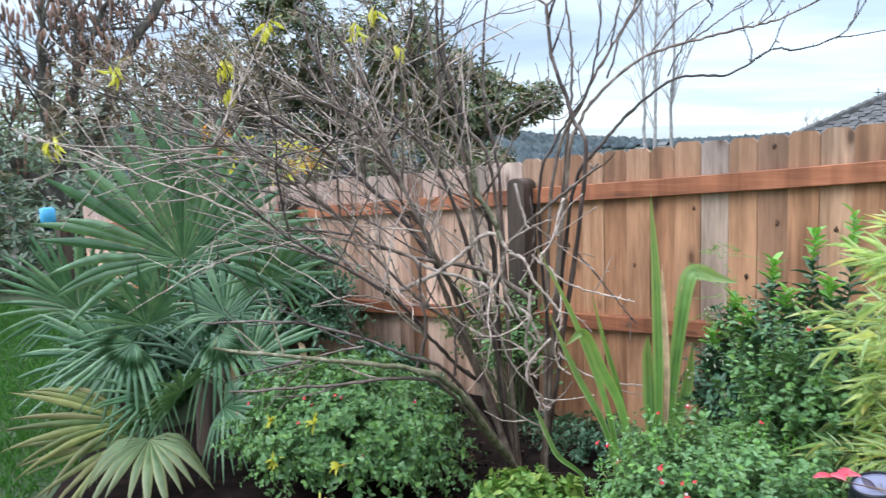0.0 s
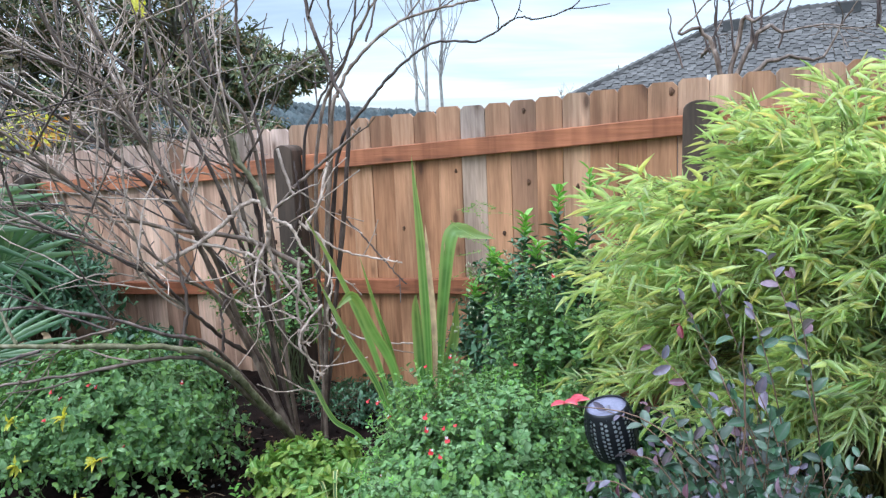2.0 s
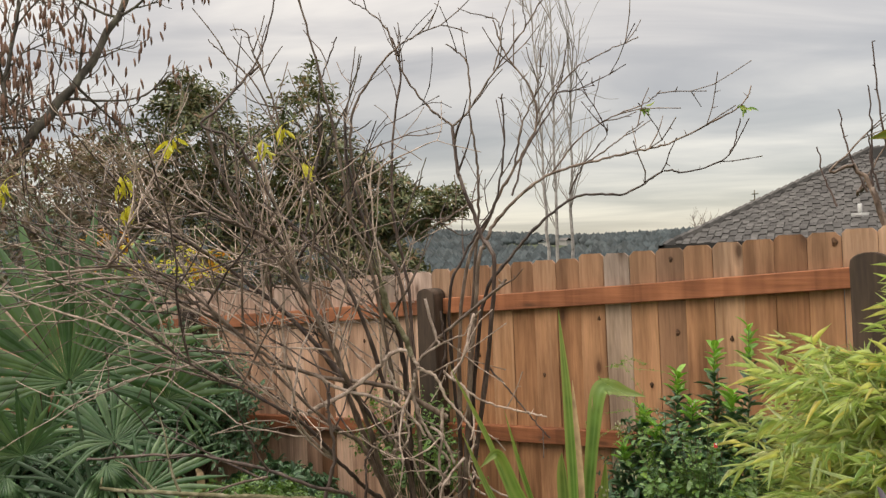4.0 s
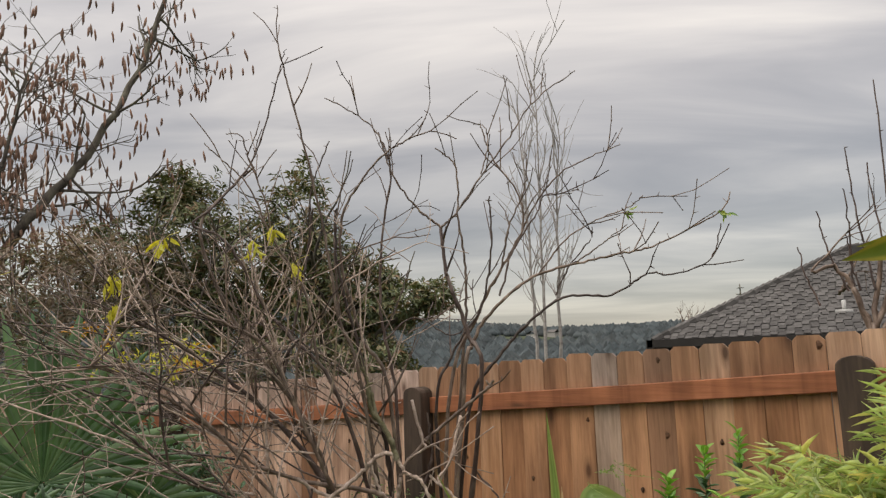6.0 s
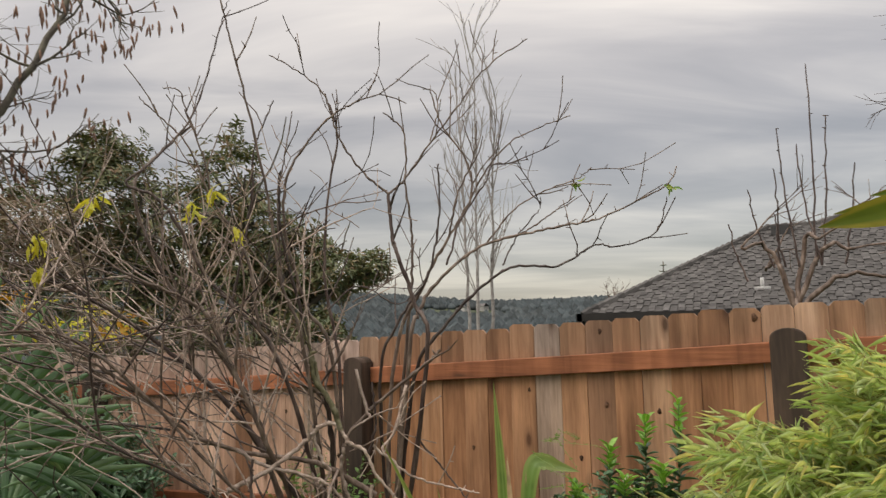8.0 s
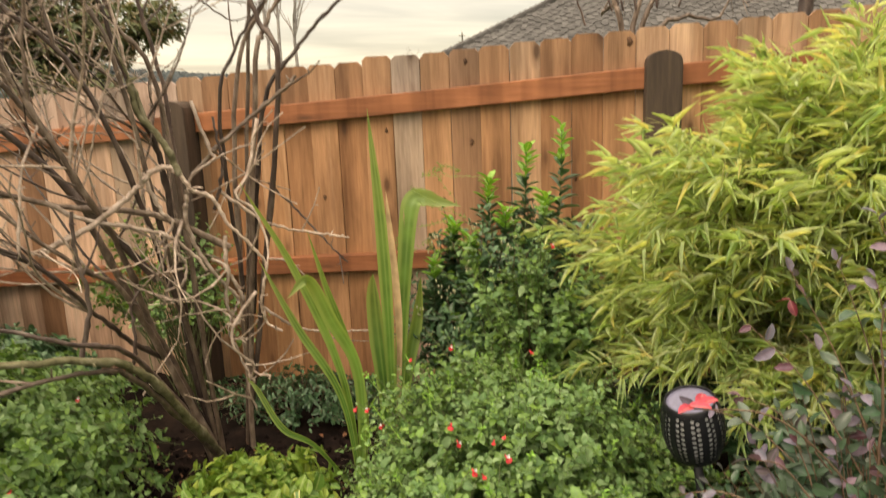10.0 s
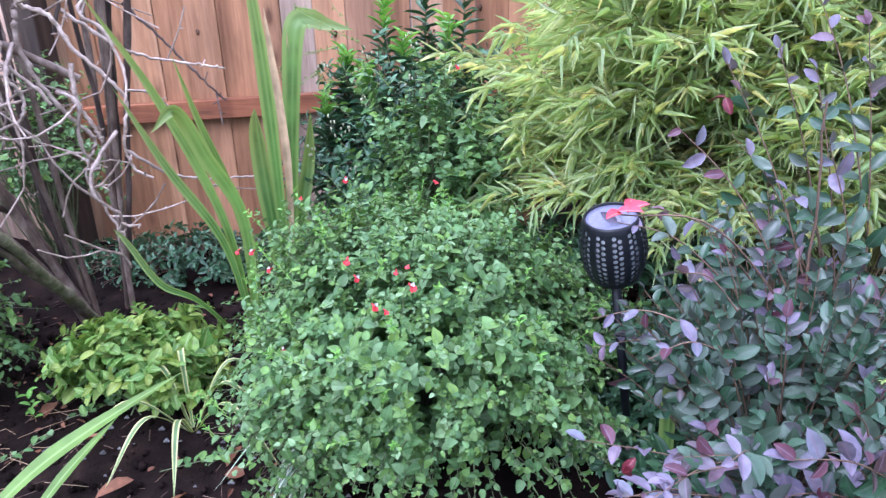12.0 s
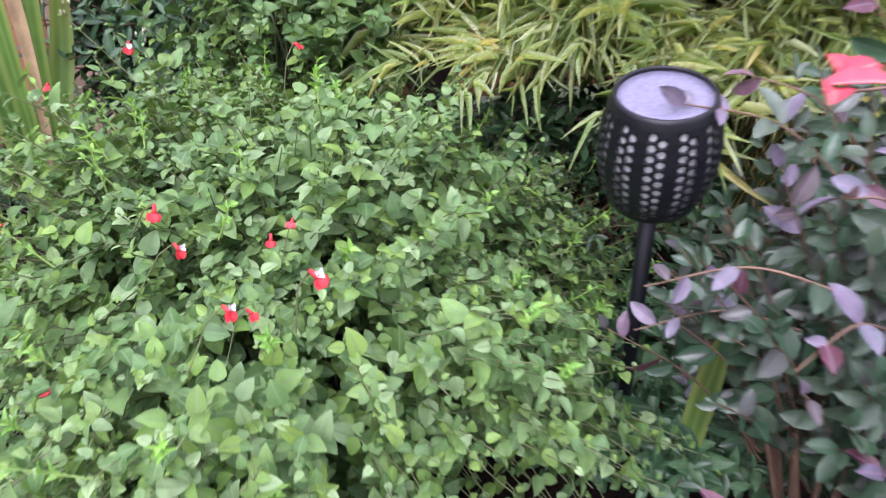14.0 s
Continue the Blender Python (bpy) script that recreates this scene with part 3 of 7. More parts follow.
def build_forest():
    g = Geo()
    shape_v = []
    for lvl, (z, w) in enumerate(((0.0, 0.30), (0.25, 0.5), (0.6, 0.32), (1.0, 0.02))):
        for k in range(5):
            a = 2 * math.pi * k / 5 + lvl
            shape_v.append((w * math.cos(a), w * math.sin(a), z))
    shape_v = np.array(shape_v)
    shape_q = np.array([(i * 5 + k, i * 5 + (k + 1) % 5, (i + 1) * 5 + (k + 1) % 5, (i + 1) * 5 + k) for i in range(3) for k in range(5)])
    rng = random.Random(5)
    for k in range(17000):
        az, d = math.radians(rng.uniform(-80, 40) if k < 11000 else rng.uniform(-42, 6)), rng.uniform(150, 640)
        x, y = d * math.sin(az), d * math.cos(az)
        if noise.noise(Vector((x * 0.01, y * 0.01, 7.0))) < -0.4 and d < 560:
            continue
        h = rng.uniform(2.5, 6.0)
        w = h * rng.uniform(0.8, 1.8)
        g.add(shape_v * (w, w, h) + (x, y, ground_z(x, y) + far_height(x, y) - 0.4), shape_q)
    tagged(part("hill_forest", g, M_FOREST), "dark conifer woods covering the distant hills, blue-grey with painted-in haze", "forest", kind="stuff")
    # houses among the trees
    for i in range(22):
        az, d = math.radians(rng.uniform(-52, -20)), rng.uniform(380, 590)
        x, y = d * math.sin(az), d * math.cos(az)
        z = ground_z(x, y) + far_height(x, y) - 0.5
        w, dp, h = rng.uniform(4.5, 7), rng.uniform(4, 5.5), rng.uniform(2.2, 3.2)
        house = thing("far_house", (x, y, z), "small pale house among trees on the hillside", "house", "far hillside houses")
        house.rotation_euler = (0, 0, rng.uniform(0, 3))
        b = Geo()
        b.box((-w / 2, -dp / 2, 0), (w / 2, dp / 2, h))
        part("wall", b, M_FARWALL, house, smooth=False)
        r = Geo()
        r.add([(-w / 2 - 0.4, -dp / 2 - 0.4, h), (w / 2 + 0.4, -dp / 2 - 0.4, h), (w / 2 + 0.4, dp / 2 + 0.4, h), (-w / 2 - 0.4, dp / 2 + 0.4, h), (-w / 2, 0, h + 1.6), (w / 2, 0, h + 1.6)],
              [(0, 1, 5, 4), (2, 3, 4, 5), (0, 4, 3, 3), (1, 2, 5, 5), (3, 2, 1, 0)])
        part("roof", r, M_FARROOF, house, smooth=False)


build_ground()
build_bed()
build_lawn()
build_forest()


# ---- neighbour's house beyond the fence ----
def build_house():
    house = thing("neighbour_house", (4.0, 18.0, -0.6), "single-storey house with grey shingled hip roof and dark gutter", "house")
    ox, oy, oz = house.location
    zg = -0.6
    pitch, eave = 0.55, 2.03
    x_l, y_f = -1.45, 14.0

    def slope(y):
        return eave + pitch * (y - y_f)

    w = Geo()
    w.box((x_l + 0.55 - ox, y_f + 0.55 - oy, zg - oz), (11.2 - ox, 24.0 - oy, eave - 0.12 - oz))
    part("wall", w, M_SIDING, house, smooth=False)
    # hip roof deck: a lower wing and the main ridge
    y1, y2 = y_f + 3.27, y_f + 3.62
    z1, z2 = slope(y1), slope(y2)
    deck = Geo()

    def tri_quad(pts):
        p = [(x - ox, y - oy, z - oz) for x, y, z in pts]
        if len(p) == 3:
            p.append(tuple((a + b) / 2 for a, b in zip(p[2], p[0])))
        deck.add(p, [(0, 1, 2, 3)])

    x_r = 11.6
    tri_quad([(x_l, y_f, eave), (3.55, y_f, eave), (3.55, y1, z1), (x_l + 3.27, y1, z1)])
    tri_quad([(x_l, y1 + 3.27, eave), (x_l, y_f, eave), (x_l + 3.27, y1, z1)])
    tri_quad([(3.55, y_f, eave), (x_r, y_f, eave), (x_r - 5.4, y2, z2), (3.35, y2, z2)])
    tri_quad([(2.7, y1, z1), (3.55, y1, z1), (3.6, y1 + 0.01, z1), (3.35, y2, z2)])
    tri_quad([(x_r, y_f, eave), (x_r, 24.0, eave), (x_r - 5.4, y2, z2)])
    tri_quad([(x_l + 3.27, y1, z1), (4.0, y1, z1), (4.0, y1 + 3.27, eave), (x_l, y1 + 3.27, eave)])
    tri_quad([(3.35, y2, z2), (x_r - 5.4, y2, z2), (x_r, 24.0, eave), (2.7, 24.0, eave)])
    tri_quad([(3.35, y2, z2), (2.7, 24.0, eave), (2.7, y1, z1)])
    roof = part("roof", deck, M_SHINGLE, house, "grey asphalt shingles in staggered courses", smooth=False)
    # gutter and fascia along the front and the west eave
    gut = Geo()
    gut.box((x_l - 0.10 - ox, y_f - 0.12 - oy, eave - 0.13 - oz), (x_r - ox, y_f - oy, eave + 0.015 - oz))
    part("gutter", gut, M_FASCIA, house, "dark brown gutter", smooth=False)
    fas = Geo()
    fas.box((x_l - 0.12 - ox, y_f - 0.12 - oy, eave - 0.24 - oz), (x_l - ox, y1 + 3.3 - oy, eave + 0.015 - oz))
    part("fascia", fas, M_FASCIA, house, smooth=False)
    sof = Geo()
    sof.box((x_l - ox, y_f - oy, eave - 0.16 - oz), (x_r - ox, y_f + 0.6 - oy, eave - 0.13 - oz))
    part("soffit", sof, M_FASCIA, house, smooth=False)
    sp = Geo()
    sp.box((0.02 - ox, y_f - 0.16 - oy, eave - 0.30 - oz), (0.09 - ox, y_f - 0.08 - oy, eave - 0.12 - oz))
    part("downspout_outlet", sp, M_WHITEPIPE, house, smooth=False)
    # ridge and hip caps
    cg = Geo()
    cg.tube([(0, -0.10, 0.0), (0, 0.10, 0.018)], [0.07, 0.08], 6)
    cap_mesh = cg.mesh("ridge_cap", False)
    cap_mesh.materials.append(M_SHINGLE)
    for a, b in (((x_l, y_f, eave), (x_l + 3.27, y1, z1)), ((x_l + 3.27, y1, z1), (2.75, y1, z1)), ((2.75, y1, z1), (3.35, y2, z2)), ((3.35, y2, z2), (x_r - 5.4, y2, z2)), ((x_r - 5.4, y2, z2), (x_r, y_f, eave))):
        a, b = Vector(a) - house.location, Vector(b) - house.location
        n = max(2, int((b - a).length / 0.16))
        turn = (b - a).to_track_quat("Y", "Z").to_matrix().to_4x4()
        for i in range(n):
            ob = new("ridge_cap", cap_mesh)
            ob.parent = house
            ob.matrix_basis = Matrix.Translation(a + (b - a) * (i + 0.5) / n) @ turn
    # vents
    for x, y in ((2.1, y1 - 0.28), (4.2, y2 - 0.3), (5.6, y2 - 0.35)):
        vg = Geo()
        vg.box((x - 0.22 - ox, y - 0.16 - oy, slope(y) - oz - 0.05), (x + 0.22 - ox, y + 0.16 - oy, slope(y) + 0.15 - oz))
        part("roof_vent", vg, M_VENT, house, "low dark roof vent", smooth=False)
    pg = Geo()
    px, py = 1.75, 14.75
    pg.tube([(px - ox, py - oy, slope(py) - oz - 0.05), (px - ox, py - oy, slope(py) + 0.19 - oz)], 0.035, 8)
    pg.box((px - 0.14 - ox, py - 0.10 - oy, slope(py - 0.10) - oz - 0.02), (px + 0.14 - ox, py + 0.03 - oy, slope(py) + 0.02 - oz))
    part("vent_pipe", pg, M_WHITEPIPE, house, "white vent pipe with flashing")
    # shingle tabs in staggered courses on the front slope
    base = Geo()
    base.box((-0.065, -0.057, -0.006), (0.065, 0.066, 0.009))
    tab = base.mesh("shingle", False)
    tab.materials.append(M_SHINGLE)
    rest = Geo()
    tilt = math.atan(pitch)
    rows = int(3.62 / (0.112 * math.cos(tilt)))
    made = 0
    for r in range(rows):
        y = y_f + 0.05 + r * 0.112 * math.cos(tilt)
        xa = x_l + (y - y_f) + 0.06
        xb = x_r - (y - y_f) * 5.4 / 3.62 - 0.1
        if y > y1 - 0.05:
            xa = max(xa, 2.75 + (y - y1) * 1.7)
        x = xa + 0.1 + (r % 2) * 0.09 + rnd(-0.04, 0.04)
        odd = r % 2
        while x < xb:
            odd = 1 - odd
            lift = 0.010 + 0.016 * odd + rnd(0, 0.004)
            if made < 300 and r < 15 and x < 4.0:
                ob = new("shingle", tab)
                ob.parent = roof
                ob.location = (x - ox, y - oy, slope(y) + lift - oz)
                ob.rotation_euler = (tilt - 0.03, 0, 0)
                ob.scale = (rnd(0.85, 0.98), 1, 1)
                made += 1
            else:
                c, s = math.cos(tilt - 0.03), math.sin(tilt - 0.03)
                hw = 0.065 * rnd(0.8, 1.05)
                v = [(x + sx * hw - ox, y + c * b - s * h - oy, slope(y) + lift + s * b + c * h - oz) for h in (-0.006, 0.009) for sx, b in ((-1, -0.057), (1, -0.057), (1, 0.066), (-1, 0.066))]
                rest.add(v, [(4, 5, 6, 7), (0, 1, 5, 4), (1, 2, 6, 5), (3, 0, 4, 7)])
            x += 0.132 + rnd(-0.012, 0.012)
    tagged(part("shingles", rest, M_SHINGLE, roof, smooth=False), kind="stuff")


build_house()


# ---- fence ----
BOARD, GAP_X0 = 0.146, 1.420


def fence_top(x):
    return 1.835 + 0.052 * x


def rail_low(x):
    return 1.553 + 0.058 * x


def build_fence():
    fence = thing("fence", (0.0, 4.0, 0.18), "tall orange-brown cedar board fence with dog-eared tops", "fence")
    ox, oy, oz = fence.location
    # posts, half round at the head
    for k in range(-3, 4):
        x = 2.41 * k
        top = 1.72 + 0.055 * x
        g = Geo()
        w, steps = (0.068, 0.079)[k == 1], 11
        prof = [(-w, 0.0 - 0.25)] + [(-w * math.cos(math.pi * i / (steps - 1)), top - oz - 0.062 + 0.062 * math.sin(math.pi * i / (steps - 1)) ** 0.7) for i in range(steps)] + [(w, -0.25)]
        n = len(prof)
        v = [(px, yy, pz) for yy in (-0.068, 0.066) for px, pz in prof]
        q = [(i, i + 1, n + i + 1, n + i) for i in range(n - 1)]
        q += [(n - 1 - i, n - 2 - i, i + 1, i) for i in range((n - 1) // 2)] + [(n + i, n + i + 1, 2 * n - 2 - i, 2 * n - 1 - i) for i in range((n - 1) // 2)]
        g.add(v, q)
        post = part("post", g, M_POST, fence, "dark round-topped post" if k == 0 else "", smooth=False)
        post.location = (x - ox, 3.932 - oy, 0)
        mod = post.modifiers.new("worn", "BEVEL")
        mod.width, mod.segments, mod.limit_method = 0.008, 2, "ANGLE"
    # rails between the posts
    for k in range(-3, 3):
        xa, xb = 2.41 * k + 0.072, 2.41 * (k + 1) - 0.072
        for low, h in ((lambda x: rail_low(x), 0.098), (lambda x: 0.775 + 0.05 * x, 0.09)):
            g = Geo()
            v = []
            n = 8
            for i in range(n + 1):
                x = xa + (xb - xa) * i / n
                sagz = -0.004 * math.sin(math.pi * i / n) * (1 + k % 2)
                for yy, zz in ((-0.043, 0.004), (-0.039, 0.0), (-0.003, 0.0), (-0.003, h), (-0.039, h), (-0.043, h - 0.004)):
                    v.append((x - xa, yy, low(x) - low(xa) + zz + sagz))
            q = [(i * 6 + j, i * 6 + (j + 1) % 6, (i + 1) * 6 + (j + 1) % 6, (i + 1) * 6 + j) for i in range(n) for j in range(6)]
            q += [(0, 5, 4, 1), (1, 4, 3, 2), (n * 6 + 1, n * 6 + 4, n * 6 + 5, n * 6), (n * 6 + 2, n * 6 + 3, n * 6 + 4, n * 6 + 1)]
            g.add(v, [tuple(reversed(w)) for w in q])
            rail = part("rail", g, M_RAIL, fence, "red-brown stained rail" if k == 0 else "", smooth=False)
            rail.location = (xa - ox, 0, low(xa) - oz)
    # boards: a few shared shapes with clipped corners, bowed and cupped a little
    kinds = []
    for s in range(6):
        g = Geo()
        w, th = 0.0724, 0.017
        ear = 0.015 + 0.003 * (s % 3)
        levels = [(-1.70, 1.0), (-1.2, 1.0), (-0.7, 1.0), (-0.3, 1.0), (-ear - 0.004, 1.0), (-0.004, 1.0 - ear / w), (0.0, 0.94 - ear / w)]
        v, bow = [], rnd(-0.004, 0.004)
        for z, f in levels:
            b = bow * math.sin((z + 1.7) / 1.7 * math.pi) + rnd(-0.0008, 0.0008)
            for xx, yy in ((-w * f, 0.002), (-w * f + 0.003, 0.0), (0.0, 0.0012 * (s - 2.5)), (w * f - 0.003, 0.0), (w * f, 0.002), (w * f, th), (-w * f, th)):
                v.append((xx + b, yy, z))
        m = 7
        q = [(i * m + j, i * m + (j + 1) % m, (i + 1) * m + (j + 1) % m, (i + 1) * m + j) for i in range(len(levels) - 1) for j in range(m)]
        o = (len(levels) - 1) * m
        q += [(o, o + 1, o + 2, o + 6), (o + 2, o + 3, o + 5, o + 6), (o + 3, o + 4, o + 5, o + 5)][:2]
        g.add(v, q)
        kinds.append(g.mesh("board", False))
    x = GAP_X0 - BOARD * 56 + BOARD / 2
    i = -56
    dark, grey = {0, -17, 21}, {-2, -13, 14}
    while x < 7.6:
        me = kinds[(i * 7) % 6]
        mat = M_BOARD_DARK if i in dark else M_BOARD_GREY if i in grey else M_BOARD_PALE if x < -0.05 else M_BOARD
        if mat is not M_BOARD or not me.materials:
            me = me.copy() if mat is not M_BOARD else me
            me.materials.clear()
            me.materials.append(mat)
        b = new("board", me)
        b.parent = fence
        b.location = (x - ox + rnd(-0.001, 0.001), rnd(0.0, 0.005), fence_top(x) - oz + rnd(-0.008, 0.008))
        b.rotation_euler = (0, rnd(-0.0012, 0.0012), 0)
        if mat is M_BOARD_DARK:
            tagged(b, "dark weathered board with a knot")
        elif mat is M_BOARD_GREY:
            tagged(b, "pale greyed board")
        elif mat is M_BOARD_PALE:
            tagged(b, "pale pinkish weathered board")
        x += BOARD
        i += 1
    # dark knots in the boards
    for kx, kz, kr in ((2.265, 1.905, 0.015), (0.74, 1.20, 0.010), (1.52, 1.465, 0.013), (1.09, 1.535, 0.009), (1.79, 1.44, 0.011), (1.37, 1.18, 0.010), (1.50, 1.85, 0.012), (0.98, 0.62, 0.009), (2.02, 1.28, 0.010), (0.30, 1.30, 0.010), (-0.20, 1.1, 0.011), (-0.62, 1.36, 0.010), (2.9, 1.82, 0.012)):
        g = Geo()
        v = [(kr * (0.8 + 0.25 * math.sin(3 * a + kx * 9)) * math.cos(a), -0.0012, kr * 1.35 * math.sin(a)) for a in (0.5236 * i for i in range(12))]
        g.add(v + [(p[0] * 1.12, 0.006, p[2] * 1.12) for p in v], [(i, i + 1, 10 - i, 11 - i) for i in range(5)] + [((i + 1) % 12, i, 12 + i, 12 + (i + 1) % 12) for i in range(12)])
        knot = part("knot", g, M_KNOT, fence)
        knot.location = (kx - ox, 3.998 - oy, kz - oz)


# ---- woody growth ----
def limb(g, line, r0, r1, sides=6, knots=0):
    n = len(line)
    r = r0 + (r1 - r0) * np.linspace(0, 1, n) ** 0.8
    for _ in range(knots):
        k = random.randrange(1, n - 1)
        r[k] *= 1.35
    g.tube(line, r, sides)


def twig(g, p, d, length, r, depth, spread=0.7, droop=0.0, kids=3, tips=None, sides=5):
    """A kinked twig that forks; collects its tips."""
    d = unit_vec(d)
    n = 5
    pts = [np.asarray(p, dtype=np.float64)]
    for i in range(n):
        d = unit_vec(d + np.random.normal(0, 0.13, 3) + (0, 0, -droop / n))
        pts.append(pts[-1] + d * length / n)
    g.tube(pts, np.linspace(r, r * 0.55, n + 1), sides if r > 0.004 else 4)
    if depth <= 0:
        if tips is not None:
            tips.append((pts[-1], d))
        return
    for k in range(kids):
        i = random.randrange(2, n + 1)
        e = unit_vec(d + np.random.normal(0, spread, 3))
        twig(g, pts[i], e, length * rnd(0.5, 0.85), r * 0.55, depth - 1, spread, droop, kids, tips, sides)


def spurs(g, line, r, every=0.055, length=(0.01, 0.035)):
    """Paired buds and short spurs at the nodes of a shoot."""
    acc = 0.0
    for a, b in zip(line[:-1], line[1:]):
        acc += np.linalg.norm(b - a)
        if acc > every:
            acc = 0.0
            side = cross3(b - a, np.random.normal(0, 1, 3))
            side = unit_vec(side)
            for s in (-1, 1):
                if random.random() < 0.4:
                    e = b + s * side * rnd(*length) + (0, 0, rnd(0, 0.012))
                    g.tube([b, e], [r * 0.9, r * 0.55], 4)


def build_bare_shrub():
    base = np.array((0.48, 3.22, 0.17))
    shrub = thing("bare_shrub", tuple(base), "large many-stemmed shrub, nearly leafless grey-brown winter branches", "shrub")

    def shoot(g, p, d, length, r, curl, kids=1, nodes=True, tip=0.0022):
        """A stiff shoot: straight internodes that kink at swollen nodes, with forks in opposite pairs."""
        gap = rnd(0.055, 0.095)
        n = max(3, int(length / gap))
        d = unit_vec(d)
        axis = unit_vec(np.random.normal(0, 1, 3)) * 0.35 + np.asarray(curl)
        rr = np.linspace(r, tip, n + 1)
        at = np.asarray(p, dtype=np.float64)
        pts, rad, forks = [at], [rr[0]], []
        for i in range(n):
            d = unit_vec(d + axis * (0.9 / n) + np.random.normal(0, 0.115, 3))
            end = at + d * gap * rnd(0.75, 1.25)
            pts += [at + (end - at) * 0.13, at + (end - at) * 0.88, end]
            rad += [rr[i], rr[i + 1], rr[i + 1] * (1.38 if nodes else 1.0)]
            at = end
            forks.append((end, d, rr[i + 1]))
        pts.append(at + d * 0.006)
        rad.append(tip * 0.8)
        g.tube(pts, rad, 5)
        for end, way, q in forks[:-1]:
            side = unit_vec(cross3(way, np.random.normal(0, 1, 3)))
            for s in (-1, 1):
                if random.random() < 0.22:
                    e = end + (way * 0.5 + s * side) * rnd(0.008, 0.03)
                    g.tube([end, e], [q * 0.9, q * 0.6], 4)
        if kids > 0:
            for end, way, q in random.sample(forks[len(forks) // 4:], min(kids, len(forks) - len(forks) // 4)):
                side = unit_vec(cross3(way, np.random.normal(0, 1, 3)) + (0, 0, 0.12))
                for s in (-1, 1):
                    if random.random() < 0.68:
                        shoot(g, end, way * 0.75 + side * s * rnd(0.55, 0.9) + (0, 0, 0.1), length * rnd(0.22, 0.55), max(tip, q * 0.72), curl, kids - 1, nodes, tip * 0.92)

    def stem(points, r0, r1, side=3, reach=0.2, mat=M_BARK, name=""):
        g = Geo()
        line = bent(points, 9, 0.0022)
        n = len(line)
        r = (r0 + (r1 - r0) * np.linspace(0, 1, n) ** 0.62) * 1.12
        r[6::9] *= 1.3
        g.tube(line, r, 7)
        low = 0.35 if len(points) < 7 else 0.6
        for _ in range(int(side * 0.42 + 0.5)):
            i = min(n - 2, int(n * rnd(low, 0.97)))
            along = unit_vec(line[i + 1] - line[i])
            d = along * 0.75 + unit_vec(cross3(along, np.random.normal(0, 1, 3))) * 0.7 + (0, 0, 0.3)
            shoot(g, line[i], d, reach * rnd(0.5, 1.4), max(0.003, r[i] * 0.7), (0, 0, 0.3), 1 if random.random() < 0.25 else 0, tip=0.0022)
        spurs(g, line[n // 2:], r1, 0.08, (0.01, 0.03))
        under("stem", g, mat, shrub, name)
        return line

    # canes beside the post that spread into the crown
    stem([(0.55, 3.30, 0.12), (0.78, 3.19, 1.71), (0.83, 3.23, 1.98), (0.92, 3.28, 2.13), (1.09, 3.38, 2.28), (1.30, 3.47, 2.34), (1.51, 3.56, 2.38), (1.65, 3.61, 2.41), (1.93, 3.68, 2.54), (1.99, 3.70, 2.63)], 0.0118, 0.0024, 10, 0.22)
    stem([(0.65, 3.26, 0.8), (0.78, 3.25, 1.65), (0.92, 3.32, 1.90), (1.08, 3.39, 2.08), (1.24, 3.46, 2.18), (1.44, 3.53, 2.18), (1.61, 3.58, 2.27), (1.71, 3.60, 2.26), (1.88, 3.63, 2.31), (1.95, 3.64, 2.48)], 0.0105, 0.0022, 9, 0.2, M_BARK_RED)
    stem([(0.58, 3.27, 0.12), (0.66, 3.24, 1.65), (0.80, 3.32, 2.10), (0.92, 3.38, 2.34), (1.02, 3.44, 2.54), (1.01, 3.43, 2.73), (0.90, 3.38, 2.92), (0.85, 3.35, 3.10)], 0.0111, 0.0027, 7, 0.18)
    stem([(0.53, 3.32, 0.12), (0.88, 3.19, 1.71), (0.83, 3.18, 2.01), (0.77, 3.15, 2.21), (0.73, 3.15, 2.35), (0.71, 3.15, 2.55)], 0.0111, 0.0075, 4, 0.15, M_BARK_RED)
    stem([(0.71, 3.15, 2.55), (0.61, 3.07, 2.66), (0.52, 3.00, 2.84), (0.48, 2.95, 3.03), (0.41, 2.88, 3.12), (0.29, 2.77, 3.21)], 0.0056, 0.0024, 8, 0.16)
    stem([(0.71, 3.15, 2.55), (0.77, 3.20, 2.62), (0.89, 3.28, 2.82), (1.03, 3.36, 3.03), (1.13, 3.42, 3.19), (1.33, 3.51, 3.34)], 0.0059, 0.0024, 10, 0.2)
    stem([(0.55, 3.28, 0.12), (0.69, 3.31, 1.70), (0.73, 3.33, 2.10), (0.73, 3.34, 2.39), (0.71, 3.32, 2.63), (0.71, 3.32, 2.89), (0.62, 3.27, 3.00)], 0.0098, 0.0031, 7, 0.16)
    stem([(0.62, 3.25, 0.9), (0.63, 3.18, 1.66), (0.71, 3.23, 1.93), (0.84, 3.30, 2.15), (0.90, 3.32, 2.46), (0.90, 3.32, 2.71)], 0.0091, 0.0034, 6, 0.15, M_BARK_RED)
    stem([(1.02, 3.44, 2.54), (1.08, 3.46, 2.65), (1.20, 3.52, 2.81), (1.33, 3.57, 2.88), (1.50, 3.63, 2.94)], 0.0053, 0.0021, 7, 0.16)
    stem([(0.93, 3.33, 2.20), (0.99, 3.39, 2.43), (1.09, 3.47, 2.61), (1.12, 3.51, 2.71), (1.24, 3.59, 2.72)], 0.0053, 0.0024, 7, 0.18, M_BARK_RED)
    stem([(1.11, 3.42, 2.30), (1.24, 3.48, 2.47), (1.40, 3.54, 2.56), (1.54, 3.59, 2.61), (1.60, 3.61, 2.66)], 0.0043, 0.0021, 6, 0.14)
